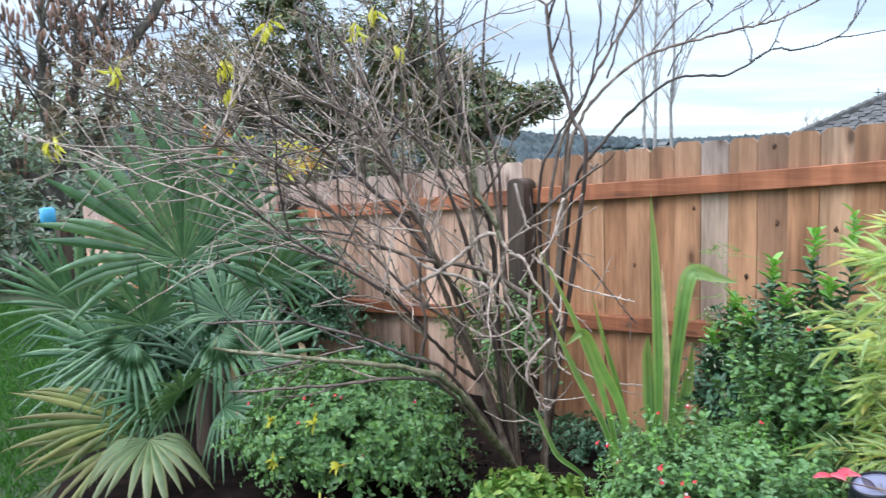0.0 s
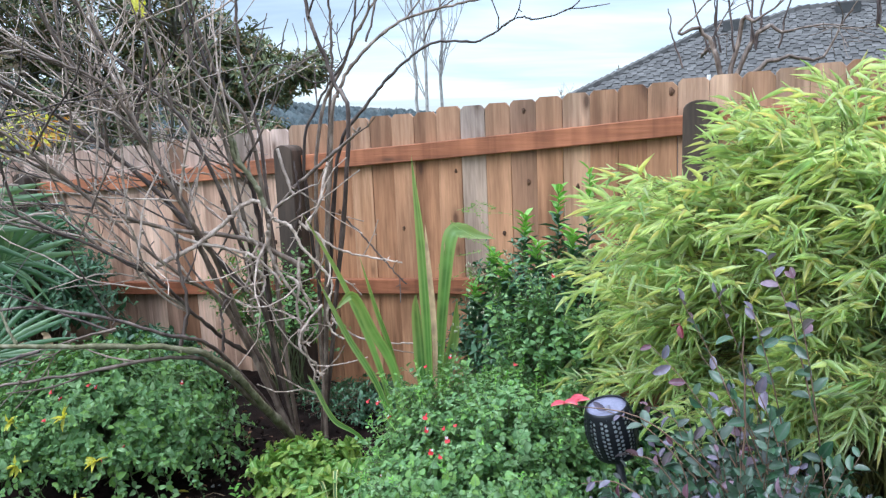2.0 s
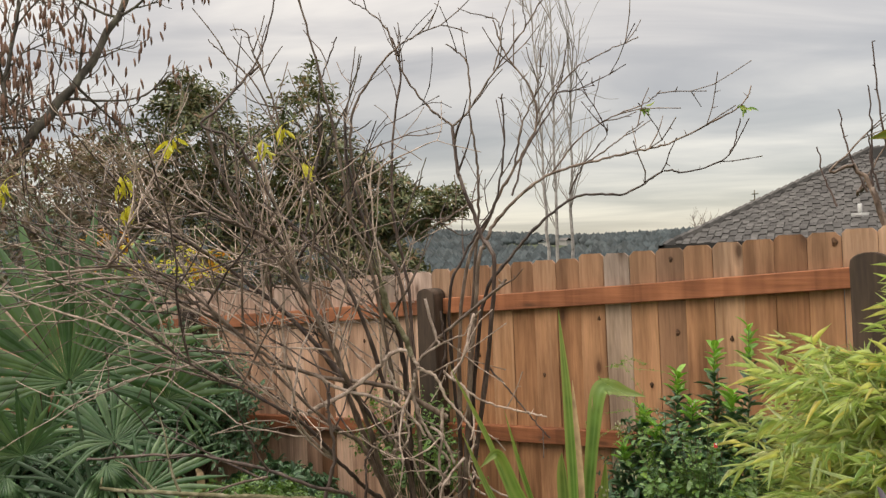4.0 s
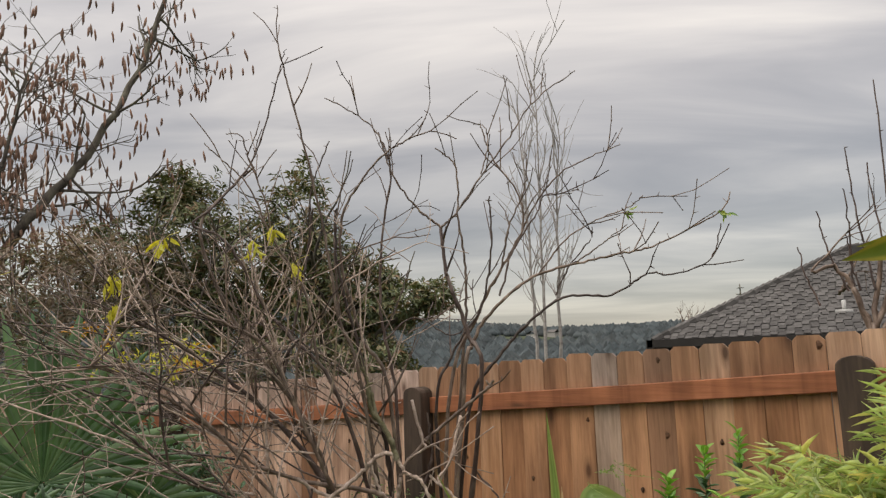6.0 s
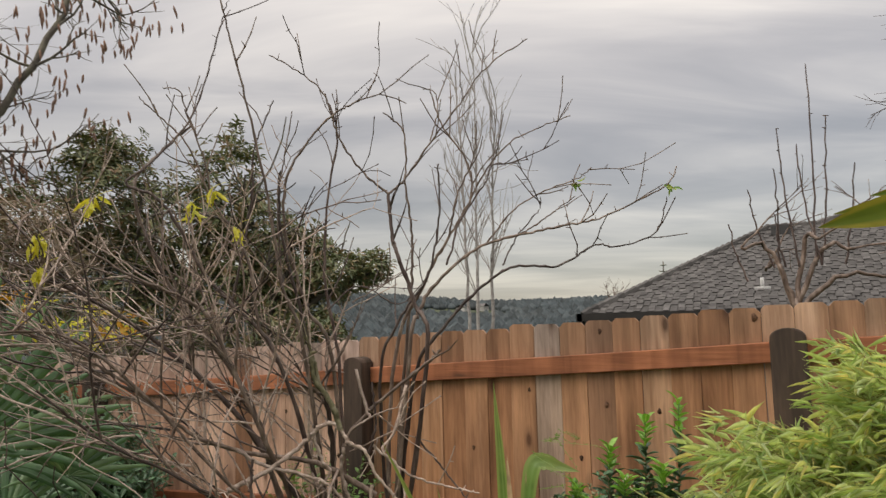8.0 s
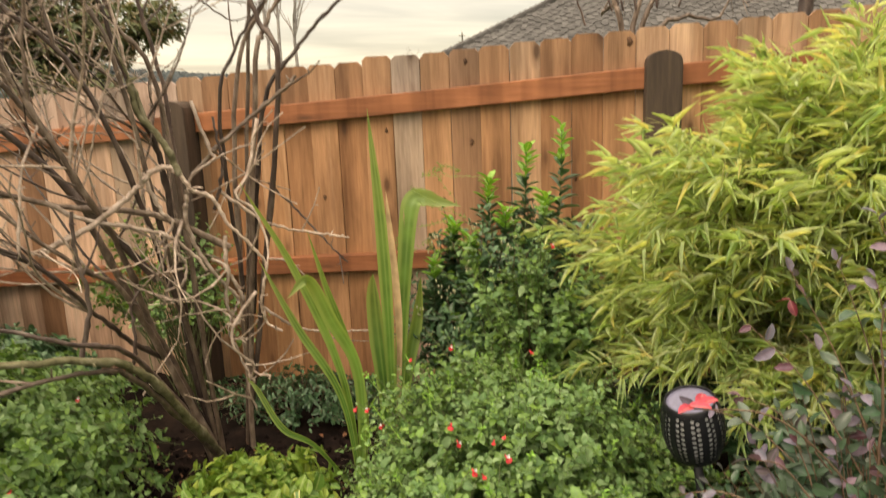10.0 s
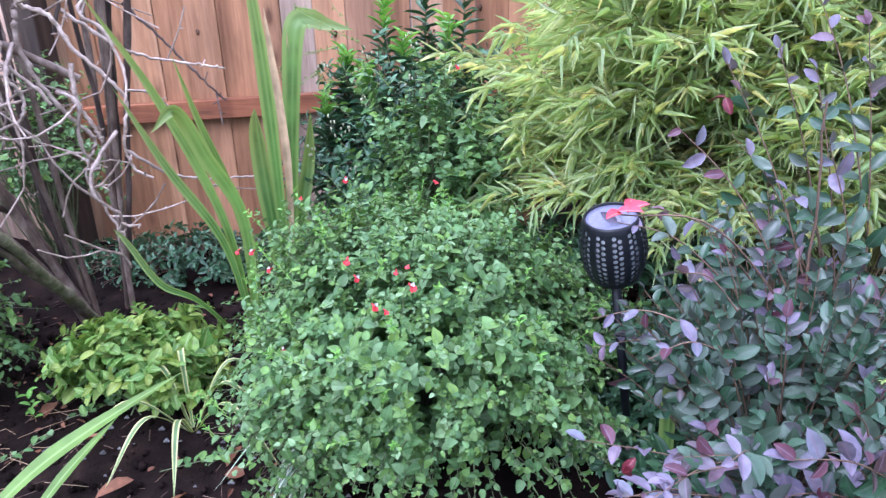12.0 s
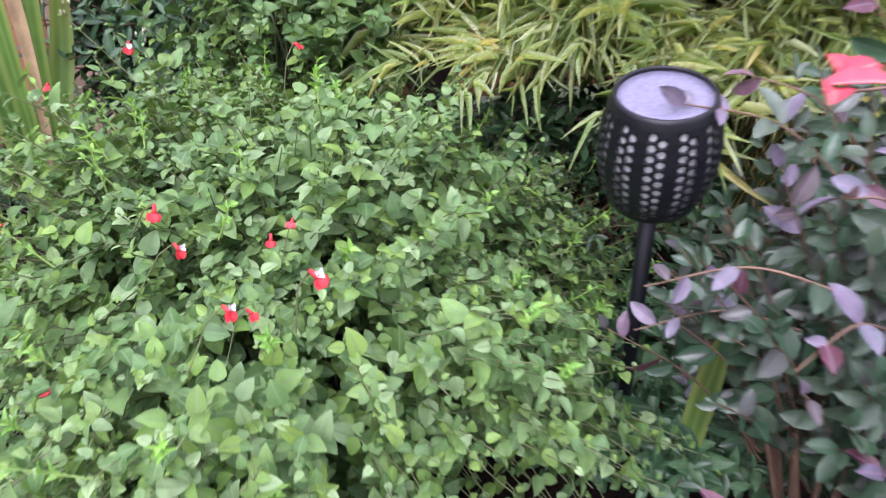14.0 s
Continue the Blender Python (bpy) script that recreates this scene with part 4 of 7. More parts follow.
    stem([(1.26, 3.49, 2.34), (1.37, 3.53, 2.41), (1.44, 3.55, 2.46), (1.52, 3.58, 2.52)], 0.004, 0.0021, 4, 0.1)
    stem([(0.92, 3.38, 2.34), (0.97, 3.39, 2.55), (1.06, 3.41, 2.75), (1.08, 3.41, 2.92)], 0.005, 0.0027, 6, 0.16)
    stem([(1.18, 3.45, 2.19), (1.25, 3.48, 2.33), (1.35, 3.52, 2.46), (1.36, 3.53, 2.52)], 0.004, 0.0021, 5, 0.12, M_BARK_RED)
    stem([(1.02, 3.38, 3.03), (1.01, 3.38, 3.12)], 0.0026, 0.0021, 3, 0.1)
    stem([(0.88, 3.28, 2.82), (0.91, 3.31, 2.96), (0.90, 3.31, 3.07), (0.84, 3.29, 3.10)], 0.0033, 0.0021, 5, 0.1)
    # upright canes
    stem([(0.52, 3.12, 0.12), (0.52, 2.96, 1.67), (0.42, 2.88, 2.00), (0.35, 2.82, 2.33), (0.35, 2.82, 2.61), (0.43, 2.89, 2.80), (0.53, 2.96, 2.93), (0.61, 3.02, 2.99), (0.72, 3.09, 3.03), (0.82, 3.16, 2.99)], 0.0105, 0.0021, 8, 0.18)
    stem([(0.52, 3.05, 0.8), (0.48, 3.05, 1.72), (0.44, 3.00, 2.11), (0.45, 3.00, 2.48), (0.50, 3.02, 2.85), (0.46, 2.98, 3.05)], 0.0098, 0.0034, 6, 0.16, M_BARK_RED)
    stem([(0.50, 3.14, 0.12), (0.48, 2.80, 1.74), (0.40, 2.73, 2.10), (0.35, 2.68, 2.53), (0.29, 2.63, 2.89), (0.23, 2.57, 3.23), (0.19, 2.54, 3.46), (0.19, 2.54, 3.64)], 0.0105, 0.0021, 8, 0.2)
    stem([(0.492, 3.0, 0.8), (0.43, 2.69, 1.74), (0.21, 2.49, 2.11), (0.07, 2.35, 2.45), (-0.03, 2.24, 2.53), (0.02, 2.31, 2.62), (0.12, 2.43, 2.82), (0.16, 2.49, 3.02), (0.20, 2.54, 3.28), (0.22, 2.56, 3.40)], 0.0098, 0.0022, 9, 0.2, M_BARK_RED)
    stem([(0.39, 2.59, 1.90), (0.35, 2.56, 2.21), (0.23, 2.47, 2.47), (0.16, 2.40, 2.70), (0.08, 2.32, 2.82), (0.01, 2.26, 2.91)], 0.0066, 0.0021, 8, 0.2)
    stem([(0.18, 2.59, 1.85), (0.23, 2.65, 2.22), (0.26, 2.68, 2.49), (0.27, 2.69, 2.74), (0.34, 2.74, 2.97)], 0.0066, 0.0027, 7, 0.2, M_BARK_RED)
    stem([(0.37, 2.77, 2.11), (0.34, 2.77, 2.46), (0.35, 2.80, 2.69), (0.37, 2.84, 2.94)], 0.0059, 0.0021, 6, 0.12)
    stem([(0.21, 2.49, 2.45), (0.19, 2.47, 2.63), (0.14, 2.41, 2.84), (0.12, 2.38, 2.95), (0.07, 2.33, 2.96)], 0.0043, 0.0021, 6, 0.15)
    stem([(0.59, 3.01, 2.02), (0.69, 3.11, 2.10), (0.83, 3.22, 2.20)], 0.0033, 0.0021, 4, 0.12)
    stem([(0.50, 2.94, 1.99), (0.60, 3.05, 2.10), (0.74, 3.19, 2.01), (0.85, 3.29, 2.15)], 0.004, 0.0021, 5, 0.12, M_BARK_RED)
    # limbs that lean out over the bed, and the long thin shoots that spring from them
    limbs = [
        stem([(0.50, 3.09, 0.14), (0.40, 3.01, 0.66), (0.34, 2.91, 0.91), (0.27, 2.81, 1.26), (0.26, 2.74, 1.48), (0.21, 2.64, 1.70), (0.13, 2.54, 1.88), (0.01, 2.40, 2.17), (-0.06, 2.30, 2.51), (0.01, 2.38, 2.69), (0.10, 2.48, 2.83)], 0.018, 0.0045, 0, 0.3),
        stem([(0.51, 3.13, 0.14), (0.46, 3.05, 0.66), (0.48, 3.01, 1.14), (0.48, 2.96, 1.52), (0.46, 2.89, 1.70), (0.42, 2.83, 2.00), (0.37, 2.76, 2.34), (0.37, 2.74, 2.62)], 0.017, 0.005, 0, 0.3, M_BARK_RED),
        stem([(0.71, 3.00, 1.15), (0.52, 2.82, 1.31), (0.31, 2.60, 1.38), (0.17, 2.40, 1.49), (0.08, 2.25, 1.65), (-0.02, 2.06, 1.81), (-0.12, 1.85, 1.93)], 0.014, 0.0035, 0, 0.3),
        stem([(0.49, 2.84, 1.06), (0.24, 2.58, 1.57), (0.07, 2.36, 1.84), (-0.08, 2.13, 2.04), (-0.22, 1.88, 2.19)], 0.015, 0.0035, 0, 0.3, M_BARK_RED),
        stem([(0.41, 2.91, 0.77), (0.40, 2.74, 1.05), (0.35, 2.53, 1.22), (0.05, 2.02, 1.85), (-0.10, 1.69, 1.92)], 0.013, 0.0035, 0, 0.3),
        stem([(0.40, 3.01, 0.66), (0.37, 2.81, 0.82), (0.38, 2.62, 0.99), (0.34, 2.36, 1.26), (0.16, 2.04, 1.49), (0.08, 1.80, 1.71)], 0.012, 0.0035, 0, 0.3, M_BARK_RED),
        stem([(0.51, 3.14, 0.14), (0.41, 2.92, 0.76), (0.41, 2.76, 1.19), (0.40, 2.59, 1.47), (0.30, 2.47, 1.83), (0.24, 2.38, 2.01), (0.07, 2.15, 2.15), (-0.06, 1.93, 2.33)], 0.015, 0.0035, 0, 0.3),
    ]
    away, inward = np.array((-0.82, -0.57, 0.0)), np.array((-0.57, 0.82, 0.0))
    # pale and dark barks mixed, so lit and shaded twigs differ by colour
    barks = (M_TWIG_PALE, M_BARK, M_TWIG_PALE, M_BARK, M_TWIG_PALE, M_BARK_RED)
    made = 0
    while made < 112:
        line = limbs[made % len(limbs)]
        i = min(len(line) - 2, int(len(line) * rnd(0.30, 0.97)))
        length = rnd(0.45, 1.1)
        d = unit_vec(unit_vec(line[i + 1] - line[i]) * 0.5 + away * rnd(0.1, 1.0) + inward * rnd(-0.45, 0.45) + np.array((0, 0, rnd(-0.25, 0.8))))
        if made % 5 == 0:
            d = unit_vec((rnd(-0.2, 0.8), rnd(-0.1, 0.5), rnd(0.1, 1.0)))
        end = line[i] + d * length
        out = float(np.dot(end - base, away))
        if out > 0.55 and end[2] < 1.0 + 0.25 * out or out > 1.9 or end[2] > 2.55:
            continue
        g = Geo()
        shoot(g, line[i], d, length, rnd(0.0032, 0.0058), (0, 0, rnd(-0.3, 0.35)), 1 if length < 0.75 else 2, tip=0.002)
        under("stem", g, barks[made % 6], shrub)
        made += 1
    # pale upright shoots that rise from the limbs
    for k in range(14):
        line = limbs[(0, 1, 6, 2, 3)[k % 5]]
        i = min(len(line) - 2, int(len(line) * rnd(0.3, 0.6)))
        g = Geo()
        shoot(g, line[i], (rnd(-0.35, 0.12), rnd(-0.2, 0.15), 1.0), rnd(0.6, 1.0), rnd(0.0052, 0.0072), (0, 0, 0.25), 1, tip=0.0026)
        under("stem", g, M_TWIG_PALE if k % 4 else M_BARK, shrub)
    # long whips that reach out over the palm
    for x, y, z, rise, ln in ((0.05, 2.10, 1.62, 0.16, 1.05), (0.0, 2.2, 1.75, 0.30, 1.1), (0.1, 2.2, 1.5, 0.02, 0.95), (0.12, 2.36, 1.5, 0.22, 1.2), (-0.05, 2.1, 1.86, 0.42, 0.9), (0.2, 2.4, 1.35, 0.1, 0.9)):
        g = Geo()
        shoot(g, (x, y, z), away + (0, 0, rise), ln, 0.0052, (0, 0, rnd(-0.25, 0.1)), 2, tip=0.0018)
        under("stem", g, M_BARK_RED if rise > 0.2 else M_TWIG_PALE, shrub)
    # arching limbs low over the bed
    stem([(0.50, 3.16, 0.14), (0.6, 2.75, 0.55), (0.65, 2.46, 0.84), (0.62, 2.22, 0.98), (0.40, 1.93, 1.05), (0.05, 1.68, 1.10)], 0.022, 0.006, 5, 0.3, M_MOSSY, "mossy low arching limb")
    stem([(0.51, 3.15, 0.14), (0.64, 2.46, 0.80), (0.62, 2.25, 0.93), (0.42, 1.95, 0.94), (0.1, 1.7, 0.92)], 0.012, 0.004, 5, 0.3)
    stem([(0.49, 3.17, 0.14), (0.62, 2.5, 0.86), (0.60, 2.2, 1.04), (0.32, 1.95, 1.18), (-0.1, 1.72, 1.18)], 0.011, 0.004, 5, 0.3, M_BARK_RED)
    for k in range(3):
        g = Geo()
        a = np.array((rnd(0.2, 0.62), rnd(1.85, 2.3), rnd(0.94, 1.06)))
        shoot(g, a, away * 0.9 + (0, 0, rnd(-0.15, 0.35)), rnd(0.3, 0.6), 0.006, (0, 0, rnd(-0.3, 0.3)), 2, tip=0.0024)
        under("stem", g, M_BARK if k % 2 else M_BARK_RED, shrub)
    # knotted pale twigs that hang in front of the post
    for k in range(6):
        g = Geo()
        a = np.array((rnd(0.45, 0.85), rnd(2.75, 3.0), rnd(0.85, 1.6)))
        e = a + (rnd(-0.12, 0.12), rnd(-0.1, 0.1), rnd(-0.5, -0.15))
        m = [a + (e - a) * f + np.random.normal(0, 0.035, 3) for f in (0.25, 0.5, 0.75)]
        line = bent([a + (rnd(-0.1, 0.1), rnd(0, 0.12), rnd(0.02, 0.2)), a] + m + [e], 6, 0.002)
        r = np.linspace(0.0072, 0.0035, len(line))
        r[5::6] *= 1.35
        g.tube(line, r, 6)
        for i in range(6, len(line), 7):
            shoot(g, line[i], np.random.normal(0, 0.8, 3) + (0, -0.2, -0.2), rnd(0.06, 0.22), 0.0048, np.random.normal(0, 0.5, 3), 1, tip=0.0026)
        under("stem", g, M_TWIG_PALE, shrub)
    # thick twisted twigs before the post
    stem([(0.64, 2.86, 1.39), (0.63, 2.85, 1.30), (0.65, 2.87, 1.17), (0.71, 2.90, 1.05), (0.76, 2.93, 0.96), (0.73, 2.91, 0.86), (0.75, 2.93, 0.72), (0.79, 2.94, 0.62)], 0.009, 0.004, 3, 0.12, M_TWIG_PALE)
    stem([(0.73, 2.94, 1.21), (0.73, 2.93, 1.09), (0.76, 2.95, 0.99), (0.77, 2.96, 0.95)], 0.008, 0.005, 2, 0.12, M_TWIG_PALE)
    stem([(0.53, 2.77, 1.47), (0.57, 2.79, 1.33), (0.60, 2.81, 1.28), (0.56, 2.78, 1.21)], 0.008, 0.005, 1, 0.12, M_TWIG_PALE)
    stem([(0.51, 2.83, 1.46), (0.56, 2.87, 1.48), (0.60, 2.89, 1.45), (0.63, 2.91, 1.39), (0.69, 2.95, 1.35), (0.73, 2.97, 1.25), (0.81, 3.01, 1.14), (0.84, 3.03, 1.07), (0.82, 3.01, 0.94), (0.83, 3.02, 0.84), (0.88, 3.04, 0.80)], 0.01, 0.004, 3, 0.12, M_TWIG_PALE)
    stem([(0.80, 3.06, 0.89), (0.90, 3.11, 0.80), (1.03, 3.16, 0.76), (1.19, 3.22, 0.75)], 0.006, 0.003, 2, 0.12, M_TWIG_PALE)
    stem([(0.69, 3.01, 1.37), (0.81, 3.06, 1.26), (0.91, 3.12, 1.20), (1.05, 3.17, 1.17), (1.13, 3.20, 1.15)], 0.0065, 0.003, 3, 0.12, M_TWIG_PALE)
    stem([(0.30, 2.55, 1.40), (0.38, 2.62, 1.33), (0.51, 2.72, 1.28), (0.62, 2.79, 1.22), (0.70, 2.84, 1.10)], 0.0085, 0.005, 3, 0.12, M_TWIG_PALE)
    stem([(0.27, 2.53, 1.23), (0.38, 2.62, 1.29), (0.50, 2.71, 1.39), (0.57, 2.76, 1.47)], 0.011, 0.008, 2, 0.12, M_TWIG_PALE)
    stem([(0.60, 2.89, 1.45), (0.56, 2.87, 1.57), (0.50, 2.83, 1.68), (0.49, 2.82, 1.79)], 0.013, 0.009, 2, 0.12, M_MOSSY)
    stem([(0.61, 2.96, 1.44), (0.73, 3.03, 1.57), (0.92, 3.12, 1.73), (0.98, 3.14, 1.79)], 0.009, 0.006, 2, 0.12, M_BARK)
    stem([(0.67, 2.99, 1.30), (0.71, 3.01, 1.47), (0.69, 3.01, 1.65)], 0.007, 0.004, 1, 0.12, M_BARK_RED)
    stem([(0.42, 2.46, 0.87), (0.46, 2.49, 1.06), (0.45, 2.48, 1.24), (0.45, 2.48, 1.38)], 0.009, 0.005, 2, 0.12, M_BARK_RED)
    stem([(0.47, 2.63, 0.74), (0.50, 2.65, 0.88), (0.50, 2.65, 1.00), (0.53, 2.67, 1.08)], 0.007, 0.004, 1, 0.12, M_BARK_RED)
    stem([(0.77, 3.27, 1.37), (0.87, 3.32, 1.24), (0.99, 3.36, 1.08), (1.05, 3.39, 1.00)], 0.005, 0.003, 3, 0.12, M_BARK_RED)
    # the few yellow leaves that still hang
    for x, y, z in ((-0.05, 2.10, 2.44), (-0.16, 1.94, 2.28), (-0.14, 1.95, 2.16), (0.24, 2.45, 2.50), (0.19, 2.39, 2.44), (0.32, 2.52, 2.34), (-0.46, 1.32, 1.94), (-0.36, 1.56, 2.25)):
        g = Geo()
        k = 9
        P = np.array((x, y, z)) + np.random.normal(0, 0.012, (k, 3))
        D = np.random.normal(0, 0.45, (k, 3)) + (0, 0, -0.85)
        g.leaves(LEAF_LANCE, P, D, np.random.normal(0, 1, (k, 3)), np.random.uniform(0.05, 0.09, k), 0.017)
        g.tube(bent([(x, y, z + 0.005), (x + 0.01, y + 0.02, z + 0.03), (x + 0.03, y + 0.06, z + 0.05)], 4), 0.0012, 4)
        under("yellow_leaves", g, M_YELLOW, shrub, "hanging yellow leaflets")
    for x, y, z in ((1.50, 3.72, 2.60), (1.97, 3.69, 2.53)):
        g = Geo()
        k = 6
        P = np.array((x, y, z)) + np.random.normal(0, 0.012, (k, 3))
        g.leaves(LEAF_LANCE, P, np.random.normal(0, 0.7, (k, 3)) + (0, 0, -0.3), np.random.normal(0, 1, (k, 3)), 0.05, 0.018)
        under("young_leaves", g, M_LIME, shrub, "last green leaflets at a tip")


# ---- leafy shrubs ----
def shrub_leaves(center, radii, height, twigs, per_twig, unit, size, ratio, lift=0.4, uneven=0.22, inner=0.5, seed=1, flat=0.3, pair=2, low=-0.12, tip=0.5):
    """Twigs that rise from a foot to an uneven dome, with crossed leaf pairs that shrink to the tip. Returns leaf arrays and twig lines."""
    rs = np.random.RandomState(seed)
    c = np.array(center)
    az, sel = rs.uniform(0, 2 * np.pi, twigs), rs.uniform(low, 1.0, twigs)
    cel = np.sqrt(1 - sel * sel)
    way = np.stack([cel * np.cos(az), cel * np.sin(az), sel], 1)
    bumpy = np.array([1 + uneven * noise.noise(Vector(w * 1.9) + Vector((seed * 3.1, 0, 0))) + 0.6 * uneven * noise.noise(Vector(w * 5.0) + Vector((0, seed, 0))) for w in way])
    reach = bumpy * rs.uniform(0.80, 1.08, twigs)
    mid_h = height * 0.48
    rise = np.where(sel > 0, (height - mid_h) * sel * reach, mid_h * sel * 2.2 * reach)
    end = c + np.stack([radii[0] * way[:, 0] * reach, radii[1] * way[:, 1] * reach, mid_h + rise], 1)
    start = c + np.stack([radii[0] * way[:, 0] * inner * reach, radii[1] * way[:, 1] * inner * reach, mid_h * 0.9 + (height - mid_h) * np.maximum(sel, 0) * inner * reach], 1)
    mid = (start + end) / 2 + rs.normal(0, 0.02, (twigs, 3)) + (0, 0, 0.02)
    lines = list(np.stack([start, mid, end], 1))

    def norm(a):
        return a / (np.sqrt((a * a).sum(-1, keepdims=True)) + 1e-9)

    along = norm(end - start + (0, 0, 0.25 * lift * height))
    side0 = norm(np.cross(along, rs.normal(0, 1, (twigs, 3))))
    side1 = np.cross(along, side0)
    P, D, N, L = [], [], [], []
    for k in range(per_twig):
        f = 1 - (k / per_twig) ** 1.15
        q = start + (end - start) * f + (mid - (start + end) / 2) * (4 * f * (1 - f))
        side = side0 if k % 2 else side1
        grow = tip + (1 - tip) * min(1.0, k / 3.0)
        for s in range(pair):
            sg = norm((1 if s % 2 else -1) * side + rs.normal(0, 0.28, (twigs, 3)))
            d = norm(along * rs.uniform(0.05, 0.75, (twigs, 1)) + sg * rs.uniform(0.7, 1.1, (twigs, 1)) + np.array((0, 0, 1.0)) * (lift * rs.uniform(-0.7, 0.5, (twigs, 1))))
            P.append(q + rs.normal(0, 0.005, (twigs, 3)))
            D.append(d)
            N.append(norm(along * 0.55 + np.array((0, 0, 0.65)) + way * 0.35 + rs.normal(0, flat, (twigs, 3))))
            L.append(size * grow * np.clip(np.exp(rs.normal(0.0, 0.30, twigs)), 0.5, 1.55))
    return np.concatenate(P), np.concatenate(D), np.concatenate(N), np.concatenate(L), lines


def place_leaves(owner, name, unit, ratio, mat, data, near=None, count=300, label=""):
    """The leaves nearest to a stretch of the plan as parts that share one mesh, the others joined."""
    P, D, N, L = data
    pick = np.zeros(len(P), dtype=bool)
    if near is not None:
        dist = np.linalg.norm(P - np.asarray(near), axis=1)
        pick[np.argsort(dist)[:count]] = True
        g = Geo()
        g.add(unit[0] * (ratio, 1, 1), unit[1], unit[2])
        me = g.mesh("leaf")
        me.materials.append(mat)
        for p, d, n, l in zip(P[pick], D[pick], N[pick], L[pick]):
            y = Vector(d).normalized()
            x = y.cross(Vector(n)).normalized()
            z = x.cross(y)
            ob = new("leaf", me)
            ob.parent = owner
            ob.matrix_basis = Matrix.Translation(Vector(p) - owner.location) @ Matrix((x, y, z)).transposed().to_4x4() @ Matrix.Scale(float(l), 4)
    g = Geo()
    r = ~pick
    g.leaves(unit, P[r], D[r], N[r], L[r], L[r] * ratio)
    tagged(under(name, g, mat, owner, label), kind="stuff")


def stems_of(owner, lines, mat, r=0.0022, foot=None):
    g = Geo()
    for ln in lines:
        g.tube(bent(ln, 3), np.linspace(r, r * 0.5, 7), 4, False)
        if foot is not None and random.random() < 0.4:
            f = np.asarray(foot) + np.random.normal(0, 0.05, 3) * (1, 1, 0)
            g.tube(bent([f, 0.5 * (f + ln[0]) + np.random.normal(0, 0.02, 3), ln[0]], 4), r * 1.7, 4, False)
    tagged(under("twig_mass", g, mat, owner), kind="stuff")


def salvia_flower():
    """Two-lipped flower: white hood, red lower lobes on a dark calyx."""
    red, white = Geo(), Geo()
    red.leaves(LEAF_ROUND, [(0, 0, 0)] * 3, [(0.6, 0.5, -0.7), (-0.6, 0.5, -0.7), (0, 0.8, -0.7)], [(0, 0.7, 0.7)] * 3, 0.014, 0.013)
    red.tube([(0, -0.012, 0.006), (0, 0, 0)], [0.0025, 0.004], 6)
    white.leaves(LEAF_ROUND, [(0, 0, 0.002)] * 3, [(0.35, 0.4, 0.8), (-0.35, 0.4, 0.8), (0, 0.9, 0.3)], [(0, 0.7, 0.5)] * 3, 0.012, 0.008)
    return red.mesh("red_lip"), white.mesh("white_hood")


FLOWER = salvia_flower()
FLOWER[0].materials.append(M_RED)
FLOWER[1].materials.append(M_WHITE)


def add_flower(owner, place, turn, size=1.0, stalk=0.09, whites=True):
    fl = new("flower")
    fl.parent = owner
    fl.location = Vector(place) - owner.location
    fl.rotation_euler = (rnd(-0.4, 0.4), rnd(-0.3, 0.3), turn)
    size *= 0.82
    fl.scale = (size, size, size)
    for me, nm in zip(FLOWER, ("red_lip", "white_hood")):
        if nm == "white_hood" and not whites:
            continue
        ob = new(nm, me)
        ob.parent = fl
    g = Geo()
    g.tube([(0, -0.012, 0.006), (0.01, -0.03, -0.02), (0.02, -0.05, -stalk)], [0.0014, 0.0012, 0.0012], 4, False)
    part("stalk", g, M_STEM, fl)


